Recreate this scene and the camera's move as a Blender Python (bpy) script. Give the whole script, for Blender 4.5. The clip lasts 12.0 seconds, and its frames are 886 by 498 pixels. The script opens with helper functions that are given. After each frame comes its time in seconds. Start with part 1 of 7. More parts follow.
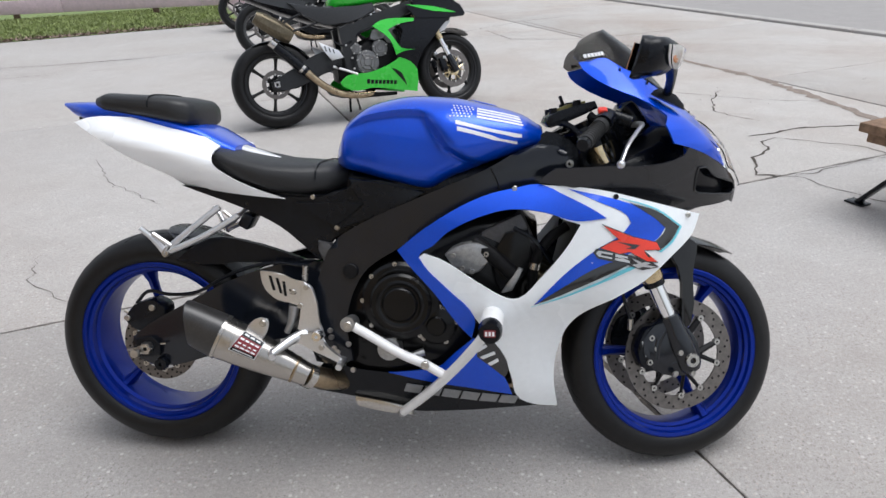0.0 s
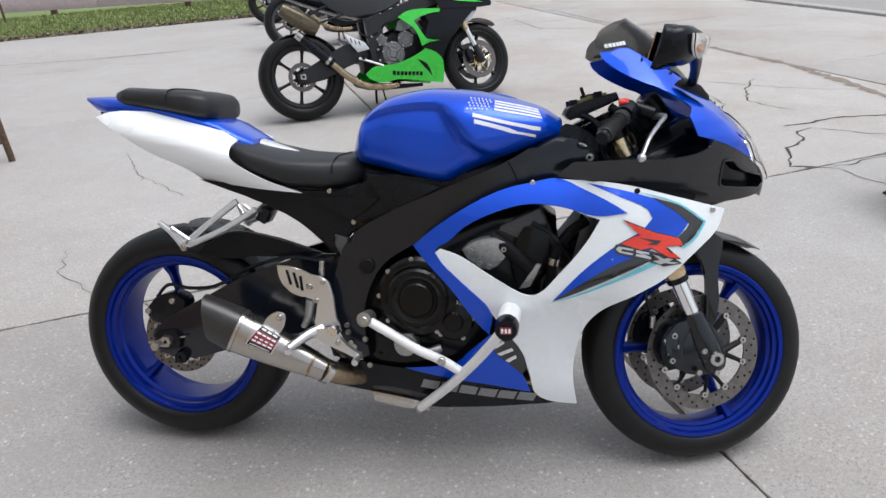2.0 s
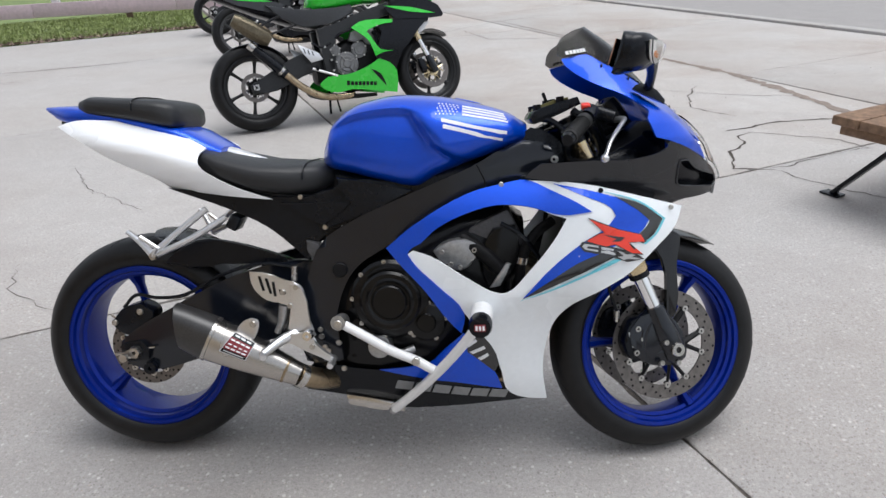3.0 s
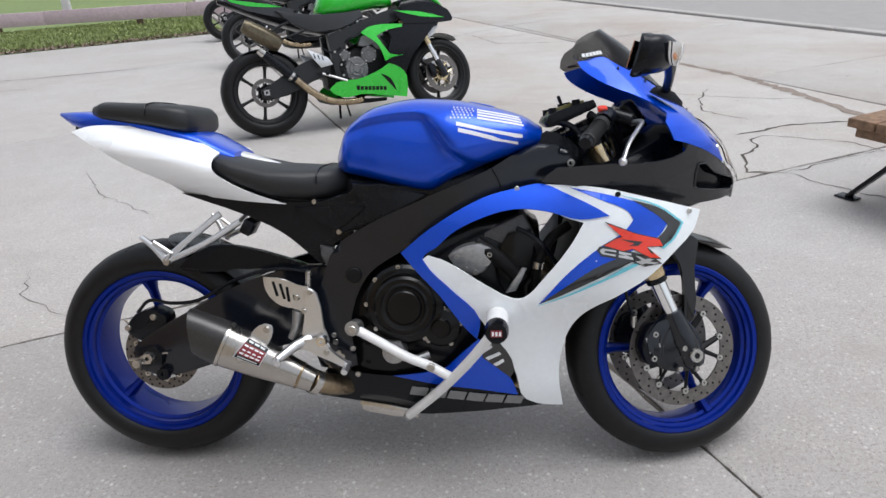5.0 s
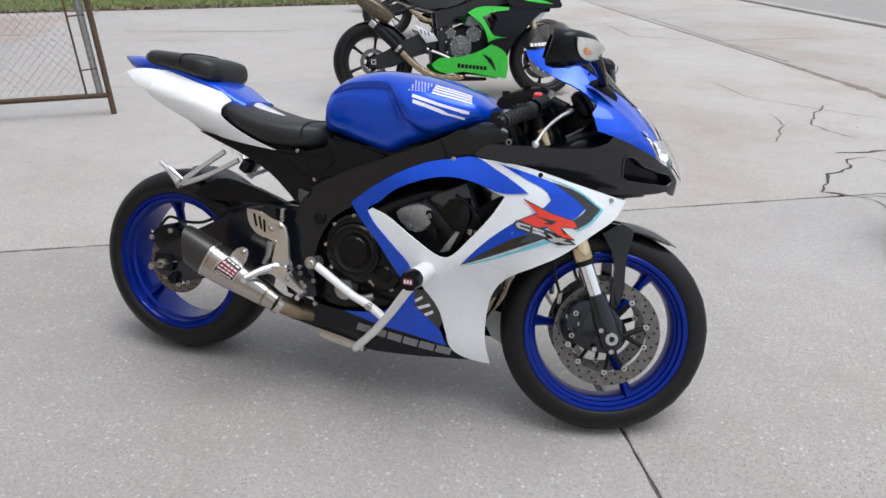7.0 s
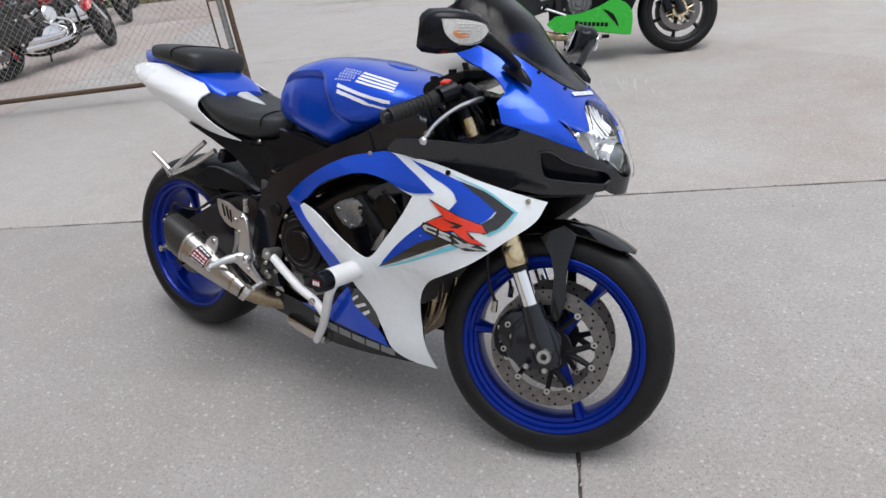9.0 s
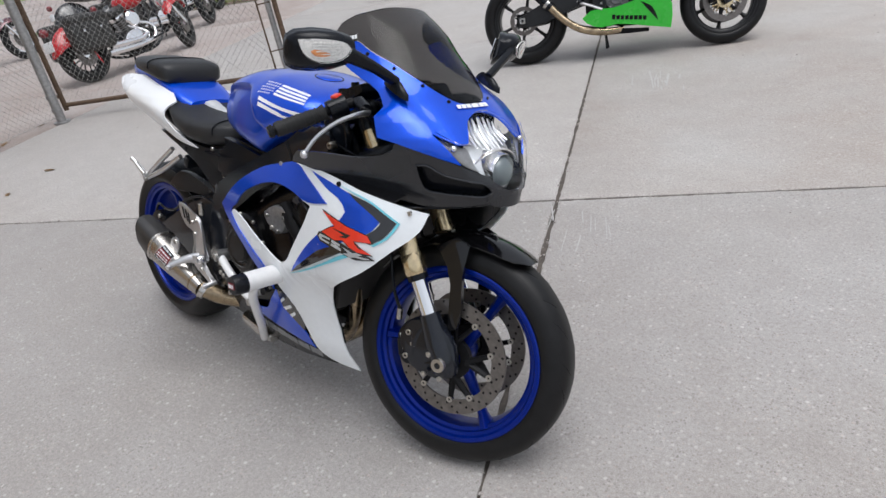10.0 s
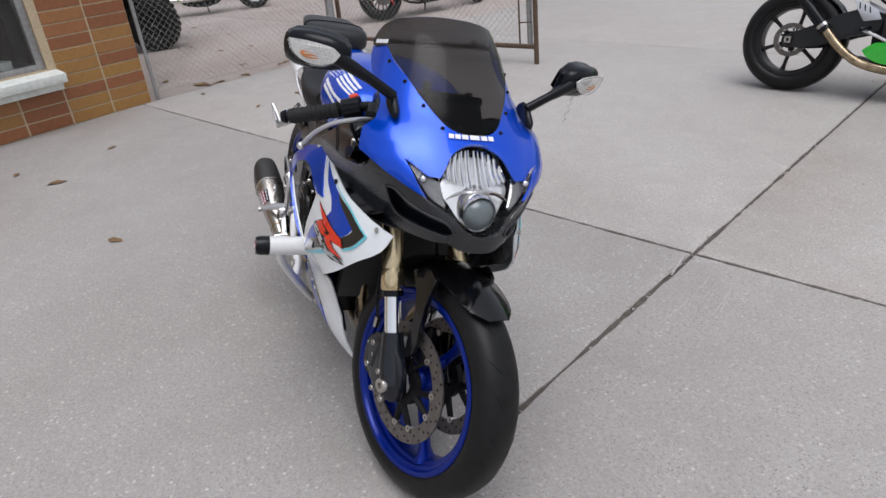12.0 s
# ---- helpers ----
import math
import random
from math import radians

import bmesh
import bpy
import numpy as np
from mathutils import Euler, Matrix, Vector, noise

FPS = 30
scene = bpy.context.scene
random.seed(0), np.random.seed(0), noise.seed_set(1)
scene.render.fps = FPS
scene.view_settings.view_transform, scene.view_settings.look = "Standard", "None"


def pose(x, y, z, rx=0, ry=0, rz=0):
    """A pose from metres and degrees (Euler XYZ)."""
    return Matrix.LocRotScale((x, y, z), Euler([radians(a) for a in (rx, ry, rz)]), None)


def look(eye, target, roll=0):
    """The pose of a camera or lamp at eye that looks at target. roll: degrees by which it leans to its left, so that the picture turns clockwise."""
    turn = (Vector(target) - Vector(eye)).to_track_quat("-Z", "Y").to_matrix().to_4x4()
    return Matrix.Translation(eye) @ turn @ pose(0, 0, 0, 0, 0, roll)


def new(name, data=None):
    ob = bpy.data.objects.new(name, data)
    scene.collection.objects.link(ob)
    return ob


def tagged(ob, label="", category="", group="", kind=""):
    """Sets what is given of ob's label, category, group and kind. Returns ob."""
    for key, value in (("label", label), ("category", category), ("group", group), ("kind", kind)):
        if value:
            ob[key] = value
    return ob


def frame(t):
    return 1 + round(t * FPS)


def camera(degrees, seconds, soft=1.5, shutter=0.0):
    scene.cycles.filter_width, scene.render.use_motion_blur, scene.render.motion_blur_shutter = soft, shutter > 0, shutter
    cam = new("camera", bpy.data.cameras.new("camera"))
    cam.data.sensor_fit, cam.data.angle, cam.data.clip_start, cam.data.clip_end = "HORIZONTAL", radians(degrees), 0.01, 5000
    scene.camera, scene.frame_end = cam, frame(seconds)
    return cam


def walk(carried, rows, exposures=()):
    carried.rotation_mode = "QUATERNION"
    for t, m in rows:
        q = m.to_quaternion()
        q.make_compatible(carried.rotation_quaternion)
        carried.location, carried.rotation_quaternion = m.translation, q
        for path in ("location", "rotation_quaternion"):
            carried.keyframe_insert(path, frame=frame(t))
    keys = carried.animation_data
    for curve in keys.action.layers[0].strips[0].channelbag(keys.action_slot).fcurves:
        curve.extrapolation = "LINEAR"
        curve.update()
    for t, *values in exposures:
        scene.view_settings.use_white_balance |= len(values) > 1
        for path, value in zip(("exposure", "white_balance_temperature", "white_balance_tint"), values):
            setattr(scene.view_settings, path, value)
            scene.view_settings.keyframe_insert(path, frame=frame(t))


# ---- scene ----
cam = camera(67.5, 12.0)
PATH = [
    (0, (0.293, 0.395, 1.352), (0.089, 2.185, 0.485), -2.6),
    (0.5, (0.315, 0.413, 1.353), (0.091, 2.201, 0.486), -3.1),
    (1, (0.353, 0.44, 1.355), (0.06, 2.222, 0.496), -3.6),
    (1.5, (0.362, 0.443, 1.343), (0.014, 2.21, 0.472), -3.8),
    (2, (0.321, 0.423, 1.349), (0.029, 2.192, 0.462), -3.7),
    (2.5, (0.29, 0.395, 1.347), (0.094, 2.181, 0.468), -3.3),
    (3, (0.277, 0.374, 1.35), (0.129, 2.171, 0.483), -3.1),
    (5, (0.258, 0.387, 1.345), (0.087, 2.187, 0.492), -3.5),
    (5.5, (0.315, 0.455, 1.347), (-0.053, 2.232, 0.507), -5.6),
    (6, (0.458, 0.458, 1.329), (-0.044, 2.202, 0.486), -5.0),
    (6.5, (0.627, 0.309, 1.338), (0.127, 2.041, 0.472), -2.2),
    (6.7, (0.694, 0.268, 1.357), (0.177, 1.99, 0.479), -0.7),
    (8.3, (1.216, 0.529, 1.338), (0.285, 2.039, 0.413), -6.6),
    (8.5, (1.23, 0.608, 1.344), (0.267, 2.066, 0.371), -5.2),
    (9, (1.374, 0.735, 1.35), (0.291, 2.117, 0.393), -8.1),
    (9.5, (1.638, 0.858, 1.353), (0.43, 2.153, 0.425), -9.2),
    (10, (1.751, 1.018, 1.334), (0.459, 2.222, 0.395), -11.2),
    (10.5, (1.824, 1.21, 1.355), (0.452, 2.312, 0.404), -6.9),
    (11, (1.992, 1.403, 1.347), (0.425, 2.265, 0.453), -6.8),
    (11.5, (2.066, 1.529, 1.333), (0.419, 2.24, 0.447), -7.0),
    (12, (2.017, 1.629, 1.337), (0.328, 2.181, 0.418), -5.5),
]
walk(cam, [(t, look(eye, target, roll)) for t, eye, target, roll in PATH], [(0.0, 0.66, 6230, 9.5), (6.7, 0.64, 6230, 9.5), (8.3, 0.52, 6260, 10), (10.5, 0.50, 6280, 10), (11.5, 0.46, 6280, 10), (12.0, 0.33, 6300, 12)])

# ---- sky, sun ----
world = bpy.data.worlds.new("overcast")
scene.world = world
world.use_nodes = True
wn = world.node_tree.nodes
sky = wn.new("ShaderNodeTexSky")
sky.sky_type, sky.sun_disc = "NISHITA", False
sky.sun_elevation, sky.sun_rotation = radians(74), radians(86)
sky.air_density, sky.dust_density = 1.0, 3.0
grey = wn.new("ShaderNodeHueSaturation")
grey.inputs["Saturation"].default_value = 0.26
world.node_tree.links.new(sky.outputs[0], grey.inputs["Color"])
world.node_tree.links.new(grey.outputs[0], wn["Background"].inputs["Color"])
wn["Background"].inputs["Strength"].default_value = 0.118
sun = new("sun", bpy.data.lights.new("sun", "SUN"))
sun.data.energy, sun.data.angle, sun.data.color = 1.15, radians(50), (1.0, 0.985, 0.965)
sun.matrix_world = look((2.9, 2.2, 10), (0, 2, 0))


# ---- materials ----
def material(name, color, rough=0.5, metal=0.0, coat=0.0, spec=0.5):
    m = bpy.data.materials.new(name)
    m.use_nodes = True
    b = m.node_tree.nodes["Principled BSDF"]
    b.inputs["Base Color"].default_value = (*color, 1)
    b.inputs["Roughness"].default_value, b.inputs["Metallic"].default_value = rough, metal
    b.inputs["Coat Weight"].default_value, b.inputs["Coat Roughness"].default_value = coat, 0.04
    b.inputs["Specular IOR Level"].default_value = spec
    return m


def noise_node(m, scale, detail=4.0, rough=0.6, coords="Object"):
    n, l = m.node_tree.nodes, m.node_tree.links
    t, x = n.new("ShaderNodeTexNoise"), n.new("ShaderNodeTexCoord")
    t.inputs["Scale"].default_value, t.inputs["Detail"].default_value, t.inputs["Roughness"].default_value = scale, detail, rough
    l.new(x.outputs[coords], t.inputs["Vector"])
    return t


def ramp(m, source, stops):
    n = m.node_tree.nodes.new("ShaderNodeValToRGB")
    e = n.color_ramp.elements
    while len(e) < len(stops):
        e.new(0.5)
    for k, (p, c) in enumerate(stops):
        e[k].position, e[k].color = p, (*c, 1)
    m.node_tree.links.new(source, n.inputs["Fac"])
    return n


def mixed(m, fac, a, b, mode="MIX"):
    n, l = m.node_tree.nodes.new("ShaderNodeMix"), m.node_tree.links
    n.data_type, n.blend_type = "RGBA", mode
    for value, sock in ((fac, n.inputs[0]), (a, n.inputs[6]), (b, n.inputs[7])):
        if isinstance(value, (int, float)):
            sock.default_value = value
        elif isinstance(value, tuple):
            sock.default_value = (*value, 1)
        else:
            l.new(value, sock)
    return n.outputs[2]


def bump(m, height, strength, distance=0.002):
    n = m.node_tree.nodes.new("ShaderNodeBump")
    n.inputs["Strength"].default_value, n.inputs["Distance"].default_value = strength, distance
    m.node_tree.links.new(height, n.inputs["Height"])
    m.node_tree.links.new(n.outputs[0], m.node_tree.nodes["Principled BSDF"].inputs["Normal"])


def worn(name, color, rough=0.5, metal=0.0, coat=0.0, scale=30.0, spread=0.25, relief=0.0, rough_spread=0.15, spec=0.5, coarse=4.0):
    """A material with colour varied at two scales, uneven gloss and a fine relief."""
    m = material(name, color, rough, metal, coat, spec)
    b, l = m.node_tree.nodes["Principled BSDF"], m.node_tree.links
    fine, wide = noise_node(m, scale), noise_node(m, coarse, 3)
    dark, light = tuple(c * (1 - spread) for c in color), tuple(min(1, c * (1 + spread)) for c in color)
    a = ramp(m, fine.outputs["Fac"], [(0.3, dark), (0.7, light)])
    w = ramp(m, wide.outputs["Fac"], [(0.3, (1 - spread * .6,) * 3), (0.7, (1, 1, 1))])
    l.new(mixed(m, 1.0, a.outputs[0], w.outputs[0], "MULTIPLY"), b.inputs["Base Color"])
    r = ramp(m, wide.outputs["Fac"], [(0.3, (max(0, rough - rough_spread / 2),) * 3), (0.7, (min(1, rough + rough_spread / 2),) * 3)])
    l.new(r.outputs[0], b.inputs["Roughness"])
    if relief:
        bump(m, fine.outputs["Fac"], relief)
    return m


def flake_paint(name, color, deep, coat=1.0):
    """Metallic paint under clear lacquer."""
    m = material(name, color, 0.36, 0.50, coat, 0.1)
    b, l = m.node_tree.nodes["Principled BSDF"], m.node_tree.links
    f = noise_node(m, 900, 1)
    l.new(ramp(m, f.outputs["Fac"], [(0.35, deep), (0.65, color)]).outputs[0], b.inputs["Base Color"])
    dust = noise_node(m, 7, 5)
    l.new(ramp(m, dust.outputs["Fac"], [(0.35, (0.30,) * 3), (0.75, (0.40,) * 3)]).outputs[0], b.inputs["Roughness"])
    return m


BLUE = flake_paint("blue_paint", (0.001, 0.088, 0.74), (0.001, 0.052, 0.53), 0.85)
BLUE_RIM = flake_paint("blue_rim_paint", (0.001, 0.023, 0.29), (0.001, 0.012, 0.17), 0.3)
WHITE = worn("white_paint", (0.86, 0.895, 0.92), 0.25, 0, 0.5, 60, 0.02, 0, 0.1)
PEARL = worn("pearl_white_paint", (0.86, 0.87, 0.885), 0.30, 0.12, 0.5, 900, 0.06, 0, 0.08)
BLACK = worn("satin_black_plastic", (0.0048, 0.0060, 0.0090), 0.26, 0, 0.0, 80, 0.25, 0.03, spec=0.24)
BLACK_GLOSS = worn("black_lacquer", (0.008, 0.008, 0.010), 0.12, 0, 0.8, 40, 0.2, 0, 0.08)
BLACK_FRAME = worn("black_frame_paint", (0.0066, 0.0085, 0.0135), 0.18, 0.0, 0.0, 50, 0.25, 0.02, spec=0.5)
# Near-black: dark metal, also shade painted on the room behind the window.
DARK = worn("dark_metal_and_shade", (0.010, 0.010, 0.011), 0.5, 0.2, 0, 60, 0.3, 0.1, spec=0.15)
ENGINE = worn("black_engine_paint", (0.005, 0.005, 0.0055), 0.22, 0.0, 0.0, 70, 0.3, 0.06, spec=0.25)
CAST_DARK = worn("dark_cast_aluminium", (0.10, 0.10, 0.105), 0.5, 0.6, 0, 120, 0.2, 0.1)
BRONZE = worn("dull_bronze_steel", (0.14, 0.118, 0.082), 0.4, 0.9, 0, 60, 0.25, 0.05)
CHIN = worn("matt_black_cowl_plastic", (0.013, 0.0142, 0.018), 0.26, 0, 0.0, 80, 0.2, 0.03, spec=0.65)
CAST = worn("cast_aluminium", (0.42, 0.42, 0.42), 0.42, 0.9, 0, 120, 0.2, 0.1)
ALU = worn("brushed_aluminium", (0.70, 0.70, 0.71), 0.32, 0.95, 0, 220, 0.05, 0.02, 0.06)
STEEL = worn("brushed_steel", (0.55, 0.53, 0.50), 0.28, 1.0, 0, 150, 0.15, 0.03)
MUFFLER = worn("satin_muffler_steel", (0.46, 0.435, 0.405), 0.27, 1.0, 0, 260, 0.06, 0.02, 0.08)
TITANIUM = worn("heat_tinted_steel", (0.42, 0.33, 0.22), 0.3, 1.0, 0, 25, 0.3, 0.03, 0.15)
DISC = worn("machined_disc_steel", (0.17, 0.155, 0.145), 0.38, 0.7, 0, 60, 0.2, 0.03)
CHROME = material("chrome", (0.85, 0.85, 0.86), 0.06, 1.0)
GOLD = worn("gold_anodised", (0.72, 0.58, 0.36), 0.24, 0.95, 0, 60, 0.15)
BRASS = worn("dull_olive_brass", (0.20, 0.18, 0.07), 0.4, 0.7, 0, 60, 0.2)
RUBBER = worn("tyre_rubber", (0.0065, 0.0065, 0.0072), 0.46, 0, 0, 40, 0.35, 0.10, 0.15, spec=0.30)
GRIP = worn("grip_rubber", (0.012, 0.012, 0.012), 0.7, 0, 0, 200, 0.3, 0.2)
VINYL = worn("black_seat_vinyl", (0.015, 0.0155, 0.017), 0.46, 0, 0, 350, 0.2, 0.25, 0.12, spec=0.42)
CARBON = worn("dark_carbon_cap", (0.025, 0.024, 0.024), 0.42, 0, 0.25, 250, 0.35, 0.1)
RED = worn("red_sticker", (0.75, 0.035, 0.012), 0.3, 0, 0.4, 50, 0.05)
RED_DARK = worn("dark_red_badge", (0.20, 0.010, 0.018), 0.4, 0, 0.2, 80, 0.2)
CYAN = worn("pale_cyan_sticker", (0.16, 0.62, 0.74), 0.35, 0, 0.4, 50, 0.05)
SILVER = worn("silver_sticker", (0.50, 0.51, 0.52), 0.4, 0.2, 0.2, 50, 0.08)
STICKER = worn("white_sticker", (0.80, 0.81, 0.83), 0.45, 0, 0.1, 50, 0.04)
GREYTEXT = worn("grey_sticker", (0.22, 0.225, 0.23), 0.45, 0, 0.1, 50, 0.1)
WHITE_BAR = worn("white_powder_coat", (0.80, 0.80, 0.80), 0.35, 0, 0.3, 60, 0.04)
AMBER = material("amber_bulb", (0.70, 0.27, 0.09), 0.3)
GREEN = worn("lime_green_paint", (0.028, 0.56, 0.032), 0.28, 0, 0.7, 40, 0.06)
GREY_PANEL = worn("grey_plastic", (0.034, 0.037, 0.042), 0.45, 0, 0.1, 60, 0.15)
RED_PAINT = worn("dark_red_tank_paint", (0.42, 0.008, 0.012), 0.2, 0.0, 0.45, 30, 0.12)
MAROON = worn("maroon_paint", (0.10, 0.006, 0.02), 0.2, 0.1, 0.9, 30, 0.2)
LEATHER = worn("black_leather", (0.02, 0.019, 0.018), 0.5, 0, 0, 120, 0.3, 0.3)
RUST = worn("rusty_brown_steel", (0.13, 0.085, 0.055), 0.75, 0.2, 0, 60, 0.45, 0.4)
GALV = worn("galvanised_steel", (0.36, 0.36, 0.36), 0.5, 0.7, 0, 40, 0.2, 0.1)
OLD_WOOD = worn("weathered_brown_wood", (0.23, 0.14, 0.085), 0.75, 0, 0, 30, 0.35, 0.4)
PINK_POST = worn("off_white_painted_post", (0.66, 0.63, 0.64), 0.7, 0, 0, 20, 0.1, 0.2)
PINK_BOARD = worn("pale_pink_painted_board", (0.62, 0.48, 0.53), 0.7, 0, 0, 20, 0.1, 0.2)
SILL = worn("peeling_white_paint", (0.72, 0.75, 0.71), 0.6, 0, 0, 25, 0.14, 0.4)


def glass(name, color, rough=0.0, ior=1.45):
    m = material(name, color, rough)
    m.node_tree.nodes["Principled BSDF"].inputs["Transmission Weight"].default_value = 1.0
    m.node_tree.nodes["Principled BSDF"].inputs["IOR"].default_value = ior
    return m


LENS = glass("clear_lens", (0.985, 0.99, 0.99), 0.0, 1.15)
SMOKE = glass("smoked_screen", (0.135, 0.131, 0.13), 0.05, 1.22)
WINDOW = glass("window_glass", (0.85, 0.88, 0.88), 0.0, 1.45)


# ---- mesh helpers ----
def part(name, bm, mat, parent=None, label="", angle=38):
    """Links a bmesh as one mesh object, under a thing or under a part."""
    me = bpy.data.meshes.new(name)
    bmesh.ops.recalc_face_normals(bm, faces=bm.faces)
    bm.to_mesh(me)
    bm.free()
    me.materials.append(mat)
    me.shade_smooth()
    me.set_sharp_from_angle(angle=radians(angle))
    ob = new(name, me)
    ob.parent = parent
    return tagged(ob, label)


def thing(name, m, label, category, group=""):
    e = new(name)
    e.empty_display_size = 0.1
    e.matrix_basis = m
    return tagged(e, label, category, group)


def curve(xs, ys):
    """A smooth function through the given knots, level beyond them."""
    n = len(xs)
    d = [(ys[i + 1] - ys[i]) / (xs[i + 1] - xs[i]) for i in range(n - 1)]
    m = [d[0]] + [0 if d[i - 1] * d[i] <= 0 else 2 * d[i - 1] * d[i] / (d[i - 1] + d[i]) for i in range(1, n - 1)] + [d[-1]]

    def f(x):
        if x <= xs[0]:
            return ys[0]
        if x >= xs[-1]:
            return ys[-1]
        i = max(k for k in range(n - 1) if xs[k] <= x)
        h = xs[i + 1] - xs[i]
        t = (x - xs[i]) / h
        return ((1 + 2 * t) * (1 - t) ** 2 * ys[i] + t * (1 - t) ** 2 * h * m[i] + t * t * (3 - 2 * t) * ys[i + 1] + t * t * (t - 1) * h * m[i + 1])
    return f


def rounded(poly, n=4, corner=48, closed=True):
    """Bends the straight outline through its points; sharp turns stay corners."""
    p = [Vector(q) for q in poly]
    k = len(p)
    tan = []
    for i in range(k):
        a, b = p[i] - p[i - 1], p[(i + 1) % k] - p[i]
        if (not closed and i in (0, k - 1)) or a.length < 1e-6 or b.length < 1e-6 or a.angle(b) > radians(corner):
            tan.append(None)
        else:
            tan.append((a.normalized() + b.normalized()).normalized())
    out = []
    for i in range(k if closed else k - 1):
        a, b = p[i], p[(i + 1) % k]
        h = (b - a).length
        straight = (b - a).normalized() if h > 1e-9 else (b - a)
        ta, tb = (tan[i] or straight) * h, (tan[(i + 1) % k] or straight) * h
        for j in range(n):
            t = j / n
            out.append((1 + 2 * t) * (1 - t) ** 2 * a + t * (1 - t) ** 2 * ta + t * t * (3 - 2 * t) * b + t * t * (t - 1) * tb)
    if not closed:
        out.append(p[-1])
    return out


def panel(poly, surface, off=0.0, thick=0.003, cell=0.03, smooth=4, flip=1, centre=(0.3, 0, 0.7), scale=(1, 1), corner=48):
    """A shell over the outline poly on the curved surface(u, v). flip=-1: on the bike's other side."""
    pts = rounded(poly, smooth, corner) if smooth > 1 else [Vector(q) for q in poly]
    bm = bmesh.new()
    face = bm.faces.new([bm.verts.new((q.x, q.y, 0)) for q in pts])
    bm.normal_update()
    bmesh.ops.triangulate(bm, faces=[face], ngon_method="EAR_CLIP")
    for axis, step in ((0, cell * scale[0]), (1, cell * scale[1])):
        lo, hi = min(q[axis] for q in pts), max(q[axis] for q in pts)
        for k in range(1, int((hi - lo) / step) + 1):
            co, no = [0, 0, 0], [0, 0, 0]
            co[axis], no[axis] = lo + k * step, 1
            bmesh.ops.bisect_plane(bm, geom=bm.verts[:] + bm.edges[:] + bm.faces[:], plane_co=co, plane_no=no, dist=1e-6)
    c, eu, ev = Vector(centre), 1e-3 * scale[0], 1e-3 * scale[1]
    top, low = {}, {}
    out = bmesh.new()
    for v in bm.verts:
        u, w = v.co.x, v.co.y
        p = Vector(surface(u, w))
        n = (Vector(surface(u + eu, w)) - Vector(surface(u - eu, w))).cross(Vector(surface(u, w + ev)) - Vector(surface(u, w - ev)))
        n = n.normalized() if n.length > 1e-12 else Vector((0, -1, 0))
        if n.dot(p - c) < 0:
            n.negate()
        a, b = p + n * off, p + n * (off - thick)
        top[v], low[v] = out.verts.new((a.x, a.y * flip, a.z)), out.verts.new((b.x, b.y * flip, b.z))
    for f in bm.faces:
        out.faces.new([top[v] for v in f.verts])
        out.faces.new([low[v] for v in reversed(f.verts)])
    for e in bm.edges:
        if len(e.link_faces) == 1:
            a, b = e.verts
            out.faces.new([top[a], top[b], low[b], low[a]])
    bm.free()
    return out


def add_box(bm, size, m=Matrix(), bevel=0.0, segs=2):
    g = bmesh.ops.create_cube(bm, size=1.0, matrix=m @ Matrix.Diagonal((*size, 1)))
    if bevel:
        edges = list({e for v in g["verts"] for e in v.link_edges})
        bmesh.ops.bevel(bm, geom=edges, offset=bevel, segments=segs, affect="EDGES", profile=0.5)
    return bm


def box(size, m=Matrix(), bevel=0.0, segs=2):
    return add_box(bmesh.new(), size, m, bevel, segs)


def prism(poly, y0, y1, bevel=0.004, smooth=3, flip=1, corner=48, segs=2):
    """The outline poly in x and z, as a solid from y0 to y1 with rounded edges."""
    bm = bmesh.new()
    pts = rounded(poly, smooth, corner) if smooth > 1 else [Vector(q) for q in poly]
    a = [bm.verts.new((q.x, y0 * flip, q.y)) for q in pts]
    b = [bm.verts.new((q.x, y1 * flip, q.y)) for q in pts]
    fa, fb = bm.faces.new(a), bm.faces.new(list(reversed(b)))
    for i in range(len(pts)):
        j = (i + 1) % len(pts)
        bm.faces.new([a[j], a[i], b[i], b[j]])
    if bevel:
        bmesh.ops.bevel(bm, geom=list(fa.edges) + list(fb.edges), offset=bevel, segments=segs, affect="EDGES", profile=0.5, clamp_overlap=True)
    return bm


def add_lathe(bm, profile, segs=48, m=Matrix(), closed=True):
    """Turns a profile of (radius, y) round the y axis."""
    rings = []
    for k in range(segs):
        a = 2 * math.pi * k / segs
        rings.append([bm.verts.new(m @ Vector((r * math.cos(a), y, r * math.sin(a)))) for r, y in profile])
    n = len(profile)
    for k in range(segs):
        p, q = rings[k], rings[(k + 1) % segs]
        for i in range(n if closed else n - 1):
            j = (i + 1) % n
            bm.faces.new([p[i], p[j], q[j], q[i]])
    if not closed:
        for i in (0, n - 1):
            if profile[i][0] > 1e-5:
                bm.faces.new([r[i] for r in rings])
    bmesh.ops.remove_doubles(bm, verts=bm.verts, dist=1e-6)
    return bm


def lathe(profile, segs=48, m=Matrix(), closed=True):
    return add_lathe(bmesh.new(), profile, segs, m, closed)


